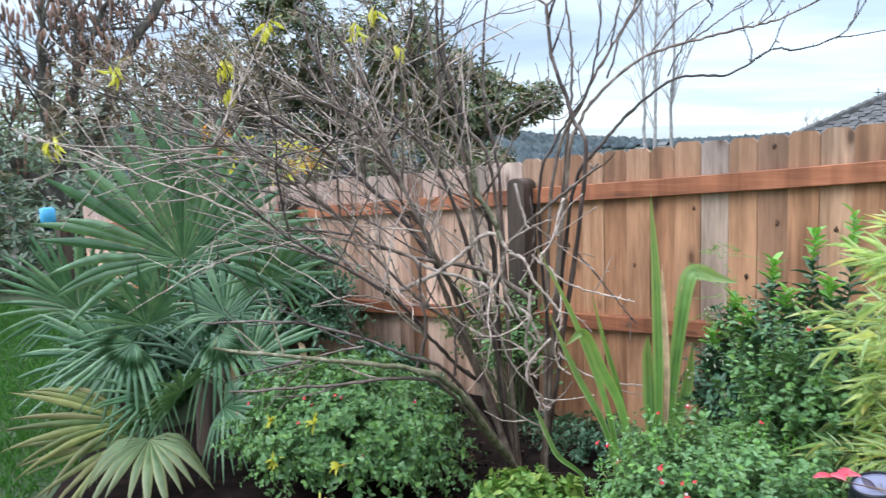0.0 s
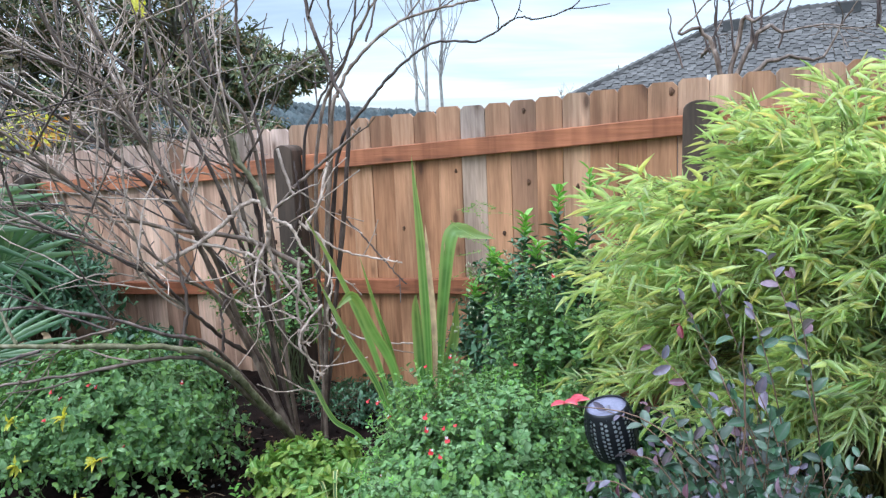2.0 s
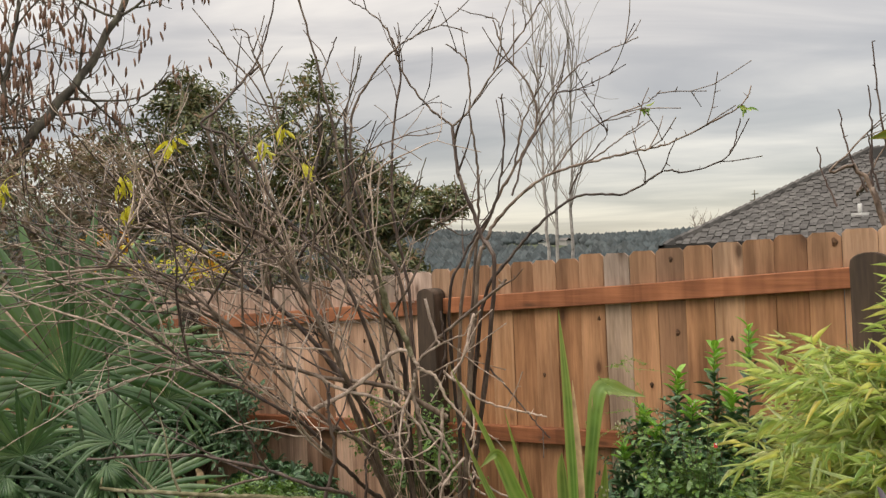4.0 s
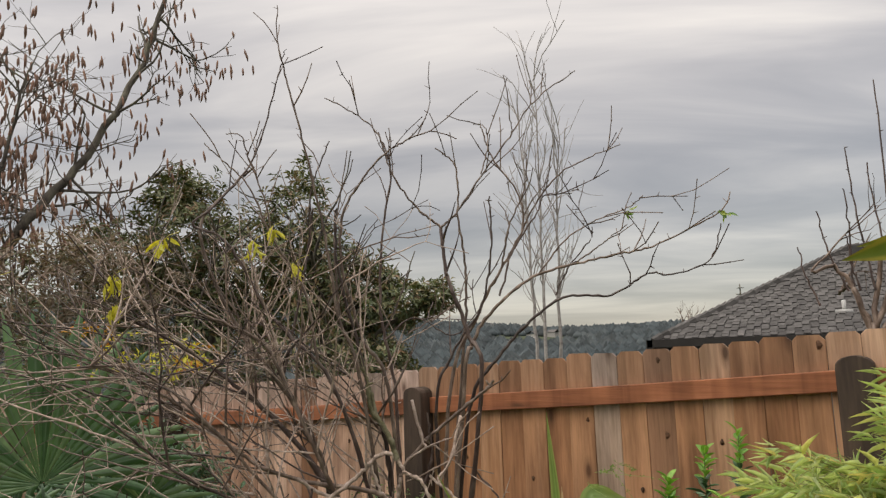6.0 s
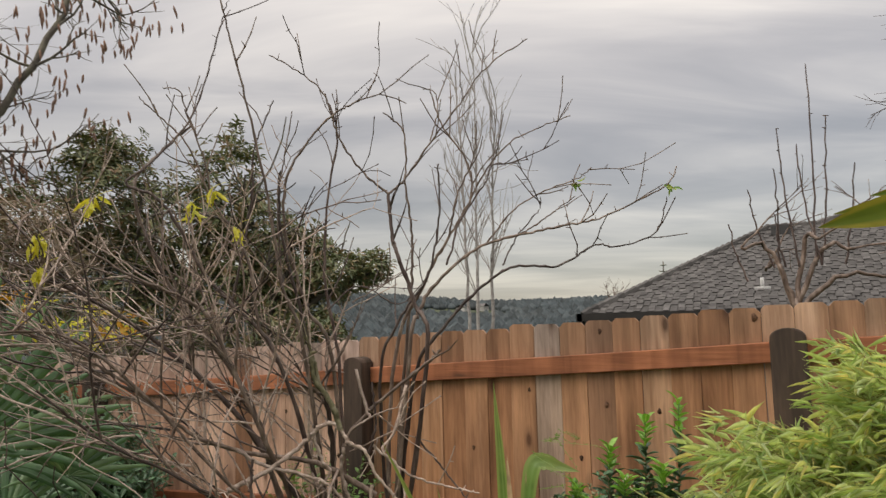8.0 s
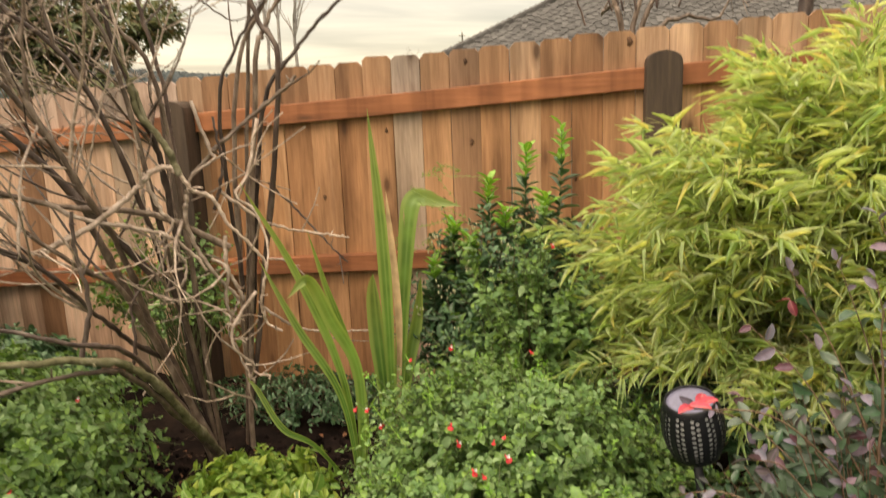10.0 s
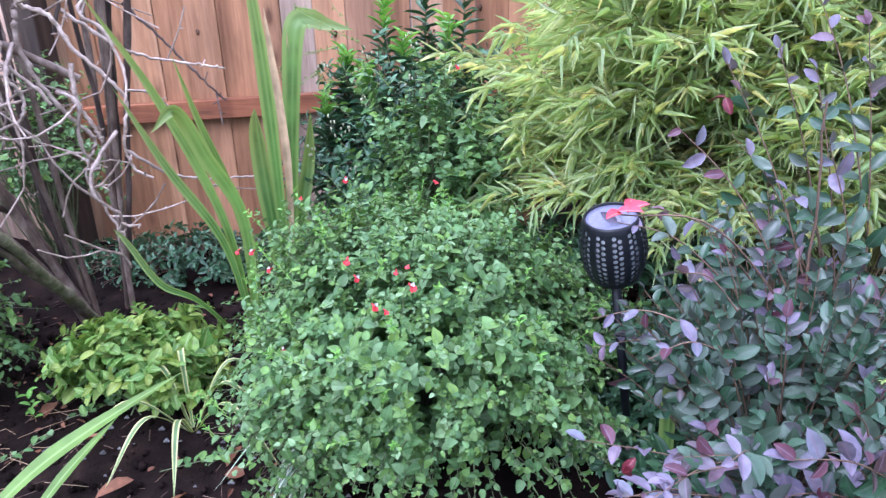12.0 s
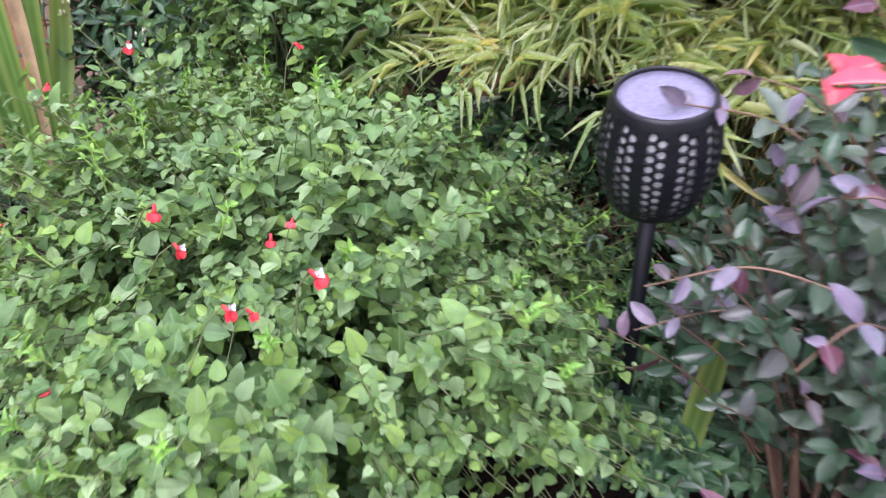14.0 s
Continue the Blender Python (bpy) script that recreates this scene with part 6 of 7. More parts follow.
def build_strap_plants():
    p = thing("sword_leaf_plant", (1.28, 3.04, 0.16), "tall sword-leaved plant with bright green arching leaves", "plant")

    def leaf(foot, pts, w, mat=M_STRAP, label="", **kw):
        under("leaf", strap_mesh([foot] + pts, w, **kw), mat, p, label)

    a, b = (1.31, 3.06, 0.14), (1.20, 2.95, 0.14)
    leaf(a, [(1.32, 3.05, 0.8), (1.315, 3.04, 1.25), (1.29, 3.03, 1.66)], 0.052)
    leaf(a, [(1.355, 3.10, 0.75), (1.38, 3.14, 1.08), (1.405, 3.17, 1.28), (1.445, 3.20, 1.305), (1.50, 3.23, 1.285), (1.585, 3.25, 1.265)], 0.082, twist=0.35, label="bent-over leaf with a dry tip")
    leaf(b, [(1.19, 2.87, 0.66), (1.06, 2.81, 1.10), (0.90, 2.75, 1.44)], 0.038, twist=0.4)
    leaf(b, [(1.25, 2.87, 0.68), (1.18, 2.80, 0.94), (1.13, 2.75, 1.09), (1.07, 2.69, 1.04)], 0.06, twist=0.5, label="folded leaf with a drooping tip")
    leaf(b, [(1.21, 2.95, 0.66), (1.12, 2.93, 1.03), (1.075, 2.90, 1.24)], 0.036, twist=0.7)
    leaf(b, [(1.18, 2.86, 0.60), (1.05, 2.80, 0.90), (0.95, 2.75, 1.16)], 0.032, twist=-0.3)
    leaf(a, [(1.28, 3.07, 0.6), (1.26, 3.09, 0.85), (1.265, 3.06, 1.035)], 0.075, taper=0.3, twist=0.5, label="broad dull green leaf")
    leaf(a, [(1.37, 3.10, 0.6), (1.41, 3.14, 0.82), (1.44, 3.12, 1.01)], 0.052, twist=-0.5)
    leaf(b, [(1.24, 2.93, 0.5), (1.21, 2.93, 0.72), (1.16, 2.93, 0.86)], 0.04)
    leaf(b, [(1.08, 2.82, 0.42), (0.98, 2.76, 0.52), (0.90, 2.75, 0.67), (0.86, 2.75, 0.72)], 0.026)
    leaf(a, [(1.365, 3.03, 0.72), (1.37, 3.02, 1.0), (1.346, 3.02, 1.36)], 0.028, M_STRAW, "dead straw-coloured stalk", fold=0.5, taper=0.3)
    leaf(a, [(1.35, 3.12, 0.8), (1.37, 3.15, 1.05), (1.375, 3.16, 1.27)], 0.013, M_STRAW, "", fold=0.5, taper=0.3)
    # wispy dry seed sprays beside it
    w = Geo()
    for k in range(14):
        a = np.array((rnd(1.40, 1.62), rnd(3.05, 3.3), rnd(1.05, 1.45)))
        ln = bent([a, a + (rnd(-0.08, 0.12), 0.0, rnd(-0.04, 0.06)), a + (rnd(-0.1, 0.2), 0, rnd(-0.1, 0.05))], 5)
        w.tube(ln, 0.0008, 4, False)
        for q in ln[2:]:
            w.leaves(LEAF_FAR, [q] * 3, np.random.normal(0, 1, (3, 3)), np.random.normal(0, 1, (3, 3)), 0.014, 0.004)
    tagged(under("seed_sprays", w, M_LIME, p, "wispy pale seed sprays"), kind="stuff")
    # long cut leaf lying over the soil
    fl = thing("fallen_leaf", (0.85, 2.2, 0.16), "long green strap leaf lying across the bed", "leaf")
    under("blade", strap_mesh([(0.76, 1.93, 0.19), (0.83, 2.12, 0.25), (0.94, 2.27, 0.30), (1.12, 2.52, 0.34)], 0.05, face=(0.2, -0.3, 1)), M_STRAP_CUT, fl)
    under("blade", strap_mesh([(0.88, 1.96, 0.18), (0.92, 2.15, 0.24), (1.0, 2.33, 0.31)], 0.03, face=(0.2, -0.3, 1)), M_STRAP_CUT, fl)
    # yellow-edged grass-like tufts
    t = thing("variegated_tuft", (1.13, 2.49, 0.14), "small tuft of arching leaves with yellow edges", "plant")
    for k, (dx, dy, h) in enumerate(((-0.20, -0.10, 0.12), (-0.08, -0.22, 0.12), (0.06, -0.24, 0.12), (0.20, -0.05, 0.16), (0.16, 0.12, 0.16), (-0.04, 0.1, 0.2), (-0.12, 0.06, 0.16), (0.24, -0.16, 0.14))):
        under("leaf", strap_mesh([(1.13, 2.49, 0.13), (1.13 + dx * 0.7, 2.49 + dy * 0.7, 0.15 + h * 1.2), (1.13 + dx * 1.45, 2.49 + dy * 1.45, 0.15 + h * 0.3)], 0.02, face=(0, 0, 1)), M_STRAP_VAR, t)
    u = thing("variegated_tuft", (1.66, 2.28, 0.14), "tuft of long white-edged grassy leaves under the bush", "plant")
    for k in range(11):
        a = rnd(2.6, 4.6)
        ln = rnd(0.22, 0.38)
        dx, dy = math.cos(a) * ln, math.sin(a) * ln
        under("leaf", strap_mesh([(1.66, 2.28, 0.13), (1.66 + dx * 0.5, 2.28 + dy * 0.5, 0.14 + rnd(0.14, 0.22)), (1.66 + dx, 2.28 + dy, 0.16)], 0.017, face=(0, 0, 1)), M_STRAP_WHITE, u)
    # broad pale leaves at the edge of the purple shrub
    h = thing("broad_leaf_plant", (2.88, 1.62, 0.12), "plant with broad yellow-green leaves among the purple shrub", "plant")
    for k, (pts, w) in enumerate(((((2.86, 1.66, 0.5), (2.80, 1.72, 0.76), (2.72, 1.78, 0.80)), 0.11), (((2.9, 1.6, 0.5), (2.84, 1.86, 0.78), (2.80, 1.95, 0.83)), 0.09), (((2.84, 1.56, 0.5), (2.74, 1.56, 0.74), (2.66, 1.56, 0.78)), 0.12))):
        under("leaf", strap_mesh([(2.88, 1.62, 0.10)] + list(pts), w, face=(-0.2, -0.4, 1), fold=0.06), M_LIME if k != 1 else M_STRAP, h)
    s = thing("flat_stalk_plant", (2.50, 2.16, 0.12), "flat green strap stalk standing beside the lantern stake", "plant")
    under("leaf", strap_mesh([(2.50, 2.16, 0.10), (2.48, 2.13, 0.4), (2.46, 2.09, 0.66)], 0.042, face=(-0.6, -0.6, 0.1), taper=0.4), M_STRAP, s)


def build_litter():
    # fallen leaves and bits on the soil
    k = 0
    rs = np.random.RandomState(77)
    for x, y in ((0.58, 2.68), (0.62, 2.60), (1.30, 2.31), (1.36, 2.28), (1.22, 2.2), (0.3, 2.55), (0.8, 2.4), (1.05, 2.25), (1.45, 2.55), (1.4, 2.7), (1.0, 2.15), (0.45, 2.35)):
        g = Geo()
        g.leaves(LEAF_OVAL, [(0, 0, 0.0)], [(rs.normal(), rs.normal(), 0.15)], [(rs.normal(0, 0.5), rs.normal(0, 0.5), 1)], rs.uniform(0.05, 0.11), rs.uniform(0.03, 0.055))
        ob = part("dead_leaf", g, M_BROWNLEAF if k not in (5, 9) else M_YELLOW)
        ob.location = (x, y, ground_z(x, y) + 0.022)
        tagged(ob, "curled dry brown leaf on the soil" if k not in (5, 9) else "yellow fallen leaf on the soil", "leaf", "fallen leaves")
        k += 1
    g = Geo()
    for _ in range(300):
        x, y = rs.uniform(0.0, 1.7), rs.uniform(1.9, 3.3)
        a = rs.uniform(0, 6.28)
        ln = rs.uniform(0.01, 0.07)
        z = ground_z(x, y) + 0.018
        g.tube([(x, y, z), (x + ln * math.cos(a), y + ln * math.sin(a), z + rs.uniform(-0.004, 0.012))], rs.uniform(0.0005, 0.0014), 4, False)
    tagged(part("twig_litter", g, M_STEM_BROWN), "fine straw and twig litter over the soil", "litter", kind="stuff")
    l = Geo()
    k = 260
    x, y = rs.uniform(-0.1, 1.7, k), rs.uniform(1.9, 3.4, k)
    P = np.stack([x, y, [ground_z(a, b) + 0.02 for a, b in zip(x, y)]], 1)
    l.leaves(LEAF_OVAL, P, rs.normal(0, 1, (k, 3)) * (1, 1, 0.15), rs.normal(0, 0.35, (k, 3)) + (0, 0, 1), rs.uniform(0.012, 0.04, k), rs.uniform(0.008, 0.018, k))
    tagged(part("leaf_litter", l, M_BROWNLEAF), "scraps of dry brown leaf over the soil", "litter", kind="stuff")
    c = Geo()
    for _ in range(1600):
        x, y = rs.uniform(-0.2, 2.0), rs.uniform(1.7, 3.4)
        r = rs.uniform(0.004, 0.016)
        z = ground_z(x, y) + 0.008
        c.tube([(x, y, z - r), (x + r * 0.3, y, z), (x, y + r * 0.2, z + r * 0.8)], [r * 0.6, r, r * 0.35], 6)
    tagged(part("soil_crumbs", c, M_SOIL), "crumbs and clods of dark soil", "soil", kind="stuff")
    ch = Geo()
    for _ in range(130):
        x, y = rs.uniform(0.3, 1.7), rs.uniform(1.9, 2.8)
        r = rs.uniform(0.003, 0.010)
        z = ground_z(x, y) + 0.016
        ch.tube([(x - r, y, z), (x, y + r * 0.3, z + r * 0.5), (x + r, y, z)], [r * 0.3, r * 0.8, r * 0.25], 5)
    tagged(part("stone_chips", ch, M_CHIP), "pale chips and small stones on the soil", "stones", kind="stuff")
    wisps = Geo()
    for _ in range(40):
        x, y = rs.normal(0.55, 0.16), rs.normal(2.35, 0.12)
        a, ln = rs.uniform(0, 6.28), rs.uniform(0.06, 0.16)
        z = ground_z(x, y) + 0.02
        wisps.tube([(x, y, z), (x + 0.5 * ln * math.cos(a), y + 0.5 * ln * math.sin(a), z + rs.uniform(0.0, 0.025)), (x + ln * math.cos(a + 0.4), y + ln * math.sin(a + 0.4), z)], 0.0009, 4, False)
    tagged(part("straw_litter", wisps, M_STRAW), "thin dry straw lying on the soil", "straw", kind="stuff")
    # trailing rows of small round leaves over the soil
    for pts in (((0.50, 2.15), (0.62, 2.28), (0.72, 2.42)), ((1.12, 2.27), (1.25, 2.33), (1.40, 2.40)), ((0.72, 2.5), (0.8, 2.56), (0.84, 2.62))):
        t = thing("trailing_sprig", (pts[0][0], pts[0][1], 0.14), "trailing sprig of small round blue-green leaves", "plant", "trailing sprigs")
        line = bent([(x, y, ground_z(x, y) + 0.035) for x, y in pts], 6)
        g = Geo()
        g.tube(line, 0.0016, 4)
        under("stem", g, M_STEM, t)
        for i in range(1, len(line), 1):
            for s in (-1, 1):
                if random.random() < 0.35:
                    continue
                lg = Geo()
                d = unit_vec(line[i] - line[i - 1])
                side = cross3(d, (0, 0, 1)) * s
                lg.leaves(LEAF_ROUND, [line[i]], [side + d * rnd(0.1, 0.9) + (0, 0, rnd(-0.1, 0.4))], [(rnd(-0.4, 0.4), rnd(-0.4, 0.4), 1)], rnd(0.02, 0.042), rnd(0.015, 0.026))
                under("leaf", lg, M_SALVIA, t)
    # a small seedling
    sd = thing("seedling", (0.60, 2.52, 0.14), "small bright green seedling in the soil", "plant")
    g = Geo()
    for k in range(9):
        a = k * 2.4
        g.leaves(LEAF_OVAL, [(0.60, 2.52, 0.16 + 0.012 * k)], [(math.cos(a), math.sin(a), 0.4)], [(0, 0, 1)], 0.035, 0.018)
    under("leaves", g, M_BRIGHTLEAF, sd)


# ---- fan palm ----
def fan(hub, axis, face, radius, arc=150, count=34, droop=0.25, split=0.5, seed=1, bow=0.10):
    """One fan of pleated segments, joined near the hub; the outer ones arch over and hang at the tips."""
    rs = np.random.RandomState(seed)
    u = unit_vec(axis)
    n = unit_vec(np.asarray(face, dtype=float) - u * np.dot(face, u))
    w = cross3(n, u)
    g = Geo()
    for k in range(count):
        turn = -1 + 2 * k / (count - 1)
        a = math.radians(arc) * turn + rs.normal(0, 0.03)
        da = math.radians(2 * arc / (count - 1)) * 0.5
        ln = radius * (0.56 + 0.44 * math.cos(a * 0.75)) * rs.uniform(0.88, 1.07)
        d = math.cos(a) * u + math.sin(a) * w
        e = -math.sin(a) * u + math.cos(a) * w
        roll = rs.normal(0, 0.30)
        v, uv = [], []
        hang = droop * (0.35 + 1.3 * turn * turn) * rs.uniform(0.5, 1.5)
        st = (0.02, 0.14, 0.3, split, split + 0.12, 0.78, 0.91, 1.0)
        for f in st:
            half = math.tan(da) * f * ln * 1.02 if f <= split else math.tan(da) * split * ln * 1.0 * (1 - ((f - split) / (1 - split)) ** 1.9) + 0.0012
            c = np.asarray(hub) + d * f * ln + n * (bow * radius * math.sin(f * 1.6)) + np.array((0, 0, -hang * radius * max(0.0, f - 0.3) ** 2))
            r = roll * max(0.0, f - split) / (1 - split)
            ee, nn = e * math.cos(r) + n * math.sin(r), n * math.cos(r) - e * math.sin(r)
            for sgn in (-1, 0, 1):
                v.append(c + ee * sgn * half + nn * (half * 0.8 if sgn == 0 else 0.0))
                uv.append((f, sgn))
        q = [(3 * i + j, 3 * i + j + 1, 3 * i + j + 4, 3 * i + j + 3) for i in range(len(st) - 1) for j in range(2)]
        g.add(v, q, uv)
    return g


def build_palm():
    crown = np.array((-1.28, 2.42, 0.62))
    palm = thing("fan_palm", (crown[0], crown[1], 0.1), "fan palm with blue-green fronds and yellowing lower fronds", "palm")
    t = Geo()
    t.tube(bent([(crown[0], crown[1], 0.05), (crown[0], crown[1], 0.35), tuple(crown)], 5), np.linspace(0.11, 0.085, 11), 8)
    under("trunk", t, M_POST, palm, "short fibrous brown trunk")
    to_cam = np.array((3.9, -2.2, 0.4))

    def frond(hub, axis, face, radius, mat=M_PALM, label="", **kw):
        hub = np.asarray(hub, dtype=float)
        holder = new("frond")
        holder.parent = palm
        tagged(holder, label)
        g = Geo()
        line = bent([crown + (0, 0, -0.02), 0.5 * (crown + hub) + (0, 0, 0.05), hub], 6)
        g.tube(line, np.linspace(0.013, 0.007, len(line)), 6)
        under("petiole", g, mat, holder)
        under("blade", fan(hub, axis, face, radius, **kw), mat, holder)

    across = np.array((0.49, 0.87, 0.0))

    def turned(r, u, near=0.0):
        return across * r + np.array((0, 0, u)) + to_cam * 0.25 * near

    # upper fans
    frond((-1.23, 2.27, 1.32), turned(0.04, 1.0), to_cam + (0, 0, 0.3), 0.93, seed=1, arc=104, count=29, droop=0.22, split=0.58)
    frond((-0.99, 2.70, 1.17), turned(0.25, 0.9), to_cam + (0, 0.5, 0.3), 0.48, seed=2, arc=125, count=19, droop=0.3, split=0.36)
    frond((-1.72, 1.87, 1.04), turned(-0.3, 0.9), to_cam + (0, -0.3, 0.5), 0.56, seed=3, arc=100, count=30, droop=0.35, split=0.45)
    # dark fans about the crown
    frond((-1.05, 2.36, 0.88), turned(0.35, -0.5, 0.2), to_cam + (0, 0, 1.2), 0.48, seed=21, arc=82, count=18, droop=0.8, split=0.3)
    frond((-1.40, 2.02, 0.86), turned(-0.5, -0.45, 0.3), to_cam + (0, 0, 1.2), 0.52, seed=22, arc=82, count=19, droop=0.9, split=0.3)
    frond((-1.08, 2.13, 0.60), turned(-0.2, 0.4, 0.5), to_cam + (0, 0, 0.9), 0.46, seed=23, arc=92, count=20, droop=0.9, split=0.3)
    frond((-0.86, 2.44, 0.74), turned(0.7, 0.3, 0.1), to_cam + (0, 0, 1.5), 0.48, seed=24, arc=87, count=20, droop=0.45, split=0.38)
    frond((-1.52, 1.95, 0.76), turned(-0.9, 0.25, 0.1), to_cam + (0, 0, 1.6), 0.52, seed=7, arc=92, count=22, droop=0.6, split=0.42)
    frond((-1.20, 2.50, 0.95), turned(0.1, 0.8, -0.5), to_cam + (0, 0, 0.4), 0.52, seed=8, arc=122, count=26, droop=0.4, split=0.4)
    frond((-0.92, 2.28, 0.50), turned(0.6, -0.1, 0.4), to_cam + (0, 0, 2.0), 0.42, seed=10, arc=97, count=20, droop=0.6, split=0.34)
    frond((-1.30, 2.05, 0.52), turned(-0.6, 0.1, 0.5), to_cam + (0, 0, 2.2), 0.46, seed=14, arc=82, count=18, droop=0.9, split=0.3)
    frond((-1.55, 2.30, 1.02), turned(-0.45, 0.7, -0.2), to_cam + (0, 0, 0.5), 0.56, seed=31, arc=105, count=24, droop=0.4, split=0.45)
    frond((-1.42, 2.12, 0.94), turned(-0.2, 0.6, 0.2), to_cam + (0, 0, 0.8), 0.46, seed=32, arc=100, count=20, droop=0.5, split=0.4)
    # old fans low down
    frond((-1.23, 1.90, 0.46), turned(-1.0, 0.22, 0.1), to_cam + (0, 0, 2.6), 0.62, M_PALM_OLD, "yellow and brown dying frond", seed=12, arc=34, droop=0.35, count=10, split=0.45)
    frond((-1.20, 1.88, 0.38), turned(-1.0, -0.12, 0.2), to_cam + (0, 0, 2.6), 0.56, M_PALM_OLD, "browning old frond lying out over the lawn", seed=17, arc=32, droop=0.3, count=8, split=0.4)
    frond((-1.05, 1.90, 0.40), turned(-0.05, -0.55, 0.75), to_cam + (0, 0, 3.0), 0.44, M_PALM_PALE, "drooping grey-green frond with broad segments", seed=11, arc=92, droop=0.8, count=15, split=0.5)
    # dead leaf bases that hang under the crown
    for x, y, z, ln in ((-0.72, 2.60, 0.74, 0.30), (-0.64, 2.66, 0.78, 0.26), (-0.80, 2.52, 0.70, 0.32), (-0.98, 2.42, 0.66, 0.30)):
        under("dead_leaf", strap_mesh([(x - 0.06, y, z + 0.04), (x, y - 0.02, z), (x + 0.02, y - 0.03, z - ln)], 0.04, face=(0.6, -0.6, 0.2), fold=0.1, taper=0.4), M_STRAW, palm, "dead tan leaf")


# ---- lantern ----
def build_lantern():
    x, y, top = 2.305, 2.11, 0.985
    lan = thing("solar_lantern", (x, y, 0.12), "black perforated metal solar lantern on a stake", "lantern")
    lean = Vector((-0.16, -0.19, 1.0)).normalized()
    lan.location = Vector((x, y, top)) - lean * (top - 0.12)
    lan.rotation_euler = lean.to_track_quat("Z", "Y").to_euler()
    h, rim = 0.150, 0.0575
    prof = lambda f: 0.047 + 0.0265 * math.sin(math.pi * (0.22 + 0.62 * f)) ** 1.1 - 0.007 * (1 - f) ** 3
    z0 = top - h
    g = Geo()
    cols, rows_ = 36, 10
    for c in range(cols):
        holes = c % 3 != 2
        for r in range(rows_):
            shift = 0.5 if (c % 3 == 1) else 0.0
            fa, fb = 0.06 + 0.86 * (r + shift) / rows_, min(0.92, 0.06 + 0.86 * (r + 1 + shift) / rows_)
            ta, tb = 2 * math.pi * c / cols, 2 * math.pi * (c + 1) / cols

            def at(u, v):
                f = fa + (fb - fa) * v
                a = ta + (tb - ta) * u
                rr = prof(f)
                return (rr * math.cos(a), rr * math.sin(a), z0 + h * f - 0.12)

            if shift and r == 0:
                keep = fa
                fa, fb = 0.06, keep
                g.add([at(0, 0), at(1, 0), at(1, 1), at(0, 1)], [(0, 1, 2, 3)])
                fa, fb = keep, 0.06 + 0.86 * 1.5 / rows_
            if not holes or (shift and r == rows_ - 1):
                g.add([at(0, 0), at(1, 0), at(1, 1), at(0, 1)], [(0, 1, 2, 3)])
                continue
            sq = [(0, 0), (0.5, 0), (1, 0), (1, 0.5), (1, 1), (0.5, 1), (0, 1), (0, 0.5)]
            cen = 0.5
            ho = []
            for (u, v) in sq:
                a = math.atan2(v - 0.5, u - 0.5)
                ho.append((0.5 + 0.43 * math.cos(a), cen + 0.40 * math.sin(a)))
            v = [at(*s) for s in sq] + [at(*s) for s in ho]
            q = [(i, (i + 1) % 8, 8 + (i + 1) % 8, 8 + i) for i in range(8)]
            inner = [tuple(np.array(at(*s)) * (0.965, 0.965, 1)) for s in ho]
            v += inner
            q += [(8 + i, 8 + (i + 1) % 8, 16 + (i + 1) % 8, 16 + i) for i in range(8)]
            g.add(v, q)
    body = part("shade", g, M_BLACK, lan, "black perforated metal shade")
    # solid bands, rim and bottom cup
    b = Geo()
    seg = 40

    def lathe(rings):
        v = [(r * math.cos(2 * math.pi * k / seg), r * math.sin(2 * math.pi * k / seg), z - 0.12) for r, z in rings for k in range(seg)]
        q = [(i * seg + k, i * seg + (k + 1) % seg, (i + 1) * seg + (k + 1) % seg, (i + 1) * seg + k) for i in range(len(rings) - 1) for k in range(seg)]
        b.add(v, q)

    lathe([(0.012, z0 - 0.012), (0.030, z0 - 0.008), (prof(0.0), z0), (prof(0.06), z0 + 0.06 * h)])
    part("base_cup", b, M_BLACK, lan)
    b = Geo()
    lathe([(prof(0.92), z0 + 0.92 * h), (prof(1.0) + 0.001, top - 0.004), (rim, top), (rim - 0.0022, top + 0.0008), (rim - 0.0035, top - 0.002), (rim - 0.0045, top - 0.014)])
    part("rim", b, M_BLACK, lan)
    b = Geo()
    lathe([(0.0005, top - 0.006), (0.02, top - 0.0058), (0.04, top - 0.0048), (rim - 0.0032, top - 0.005), (rim - 0.0032, top - 0.02), (0.0005, top - 0.02)])
    part("solar_panel", b, M_PANEL, lan, "pale grey solar panel top")
    b = Geo()
    lathe([(0.0005, z0 + 0.004)] + [(prof(f) * 0.90, z0 + h * f) for f in (0.05, 0.25, 0.5, 0.75, 0.94)])
    part("liner", b, M_LINER, lan, "frosted white inner liner")
    s = Geo()
    s.tube([(0, 0, -0.05), (0, 0, 0.3), (0, 0, z0 - 0.12 - 0.006)], [0.010, 0.0115, 0.0115], 8)
    part("stake", s, M_BLACK, lan, "black plastic stake")
    lf = thing("fallen_red_leaf", (2.26, 1.825, 1.09), "bright red leaf caught on a twig above the lantern", "leaf")
    g = Geo()
    g.leaves(LEAF_OVAL, [(0.01, 0, 0.002), (0.015, 0.005, 0.003), (0.02, 0, 0.002), (0.0, 0, 0.004)], [(-0.6, -0.7, 0.1), (0.9, 0.3, 0.2), (0.3, 0.9, 0.25), (0.8, -0.5, 0.2)], [(0, -0.3, 1)] * 4, 0.048, 0.021)
    part("blade", g, M_RED_LEAF, lf)
    g = Geo()
    g.tube(bent([(0.45, 0.2, -0.35), (0.2, 0.08, -0.06), (0.0, 0.0, 0.0)], 6), np.linspace(0.0025, 0.0012, 13), 4)
    part("twig", g, M_STEM_BROWN, lf)


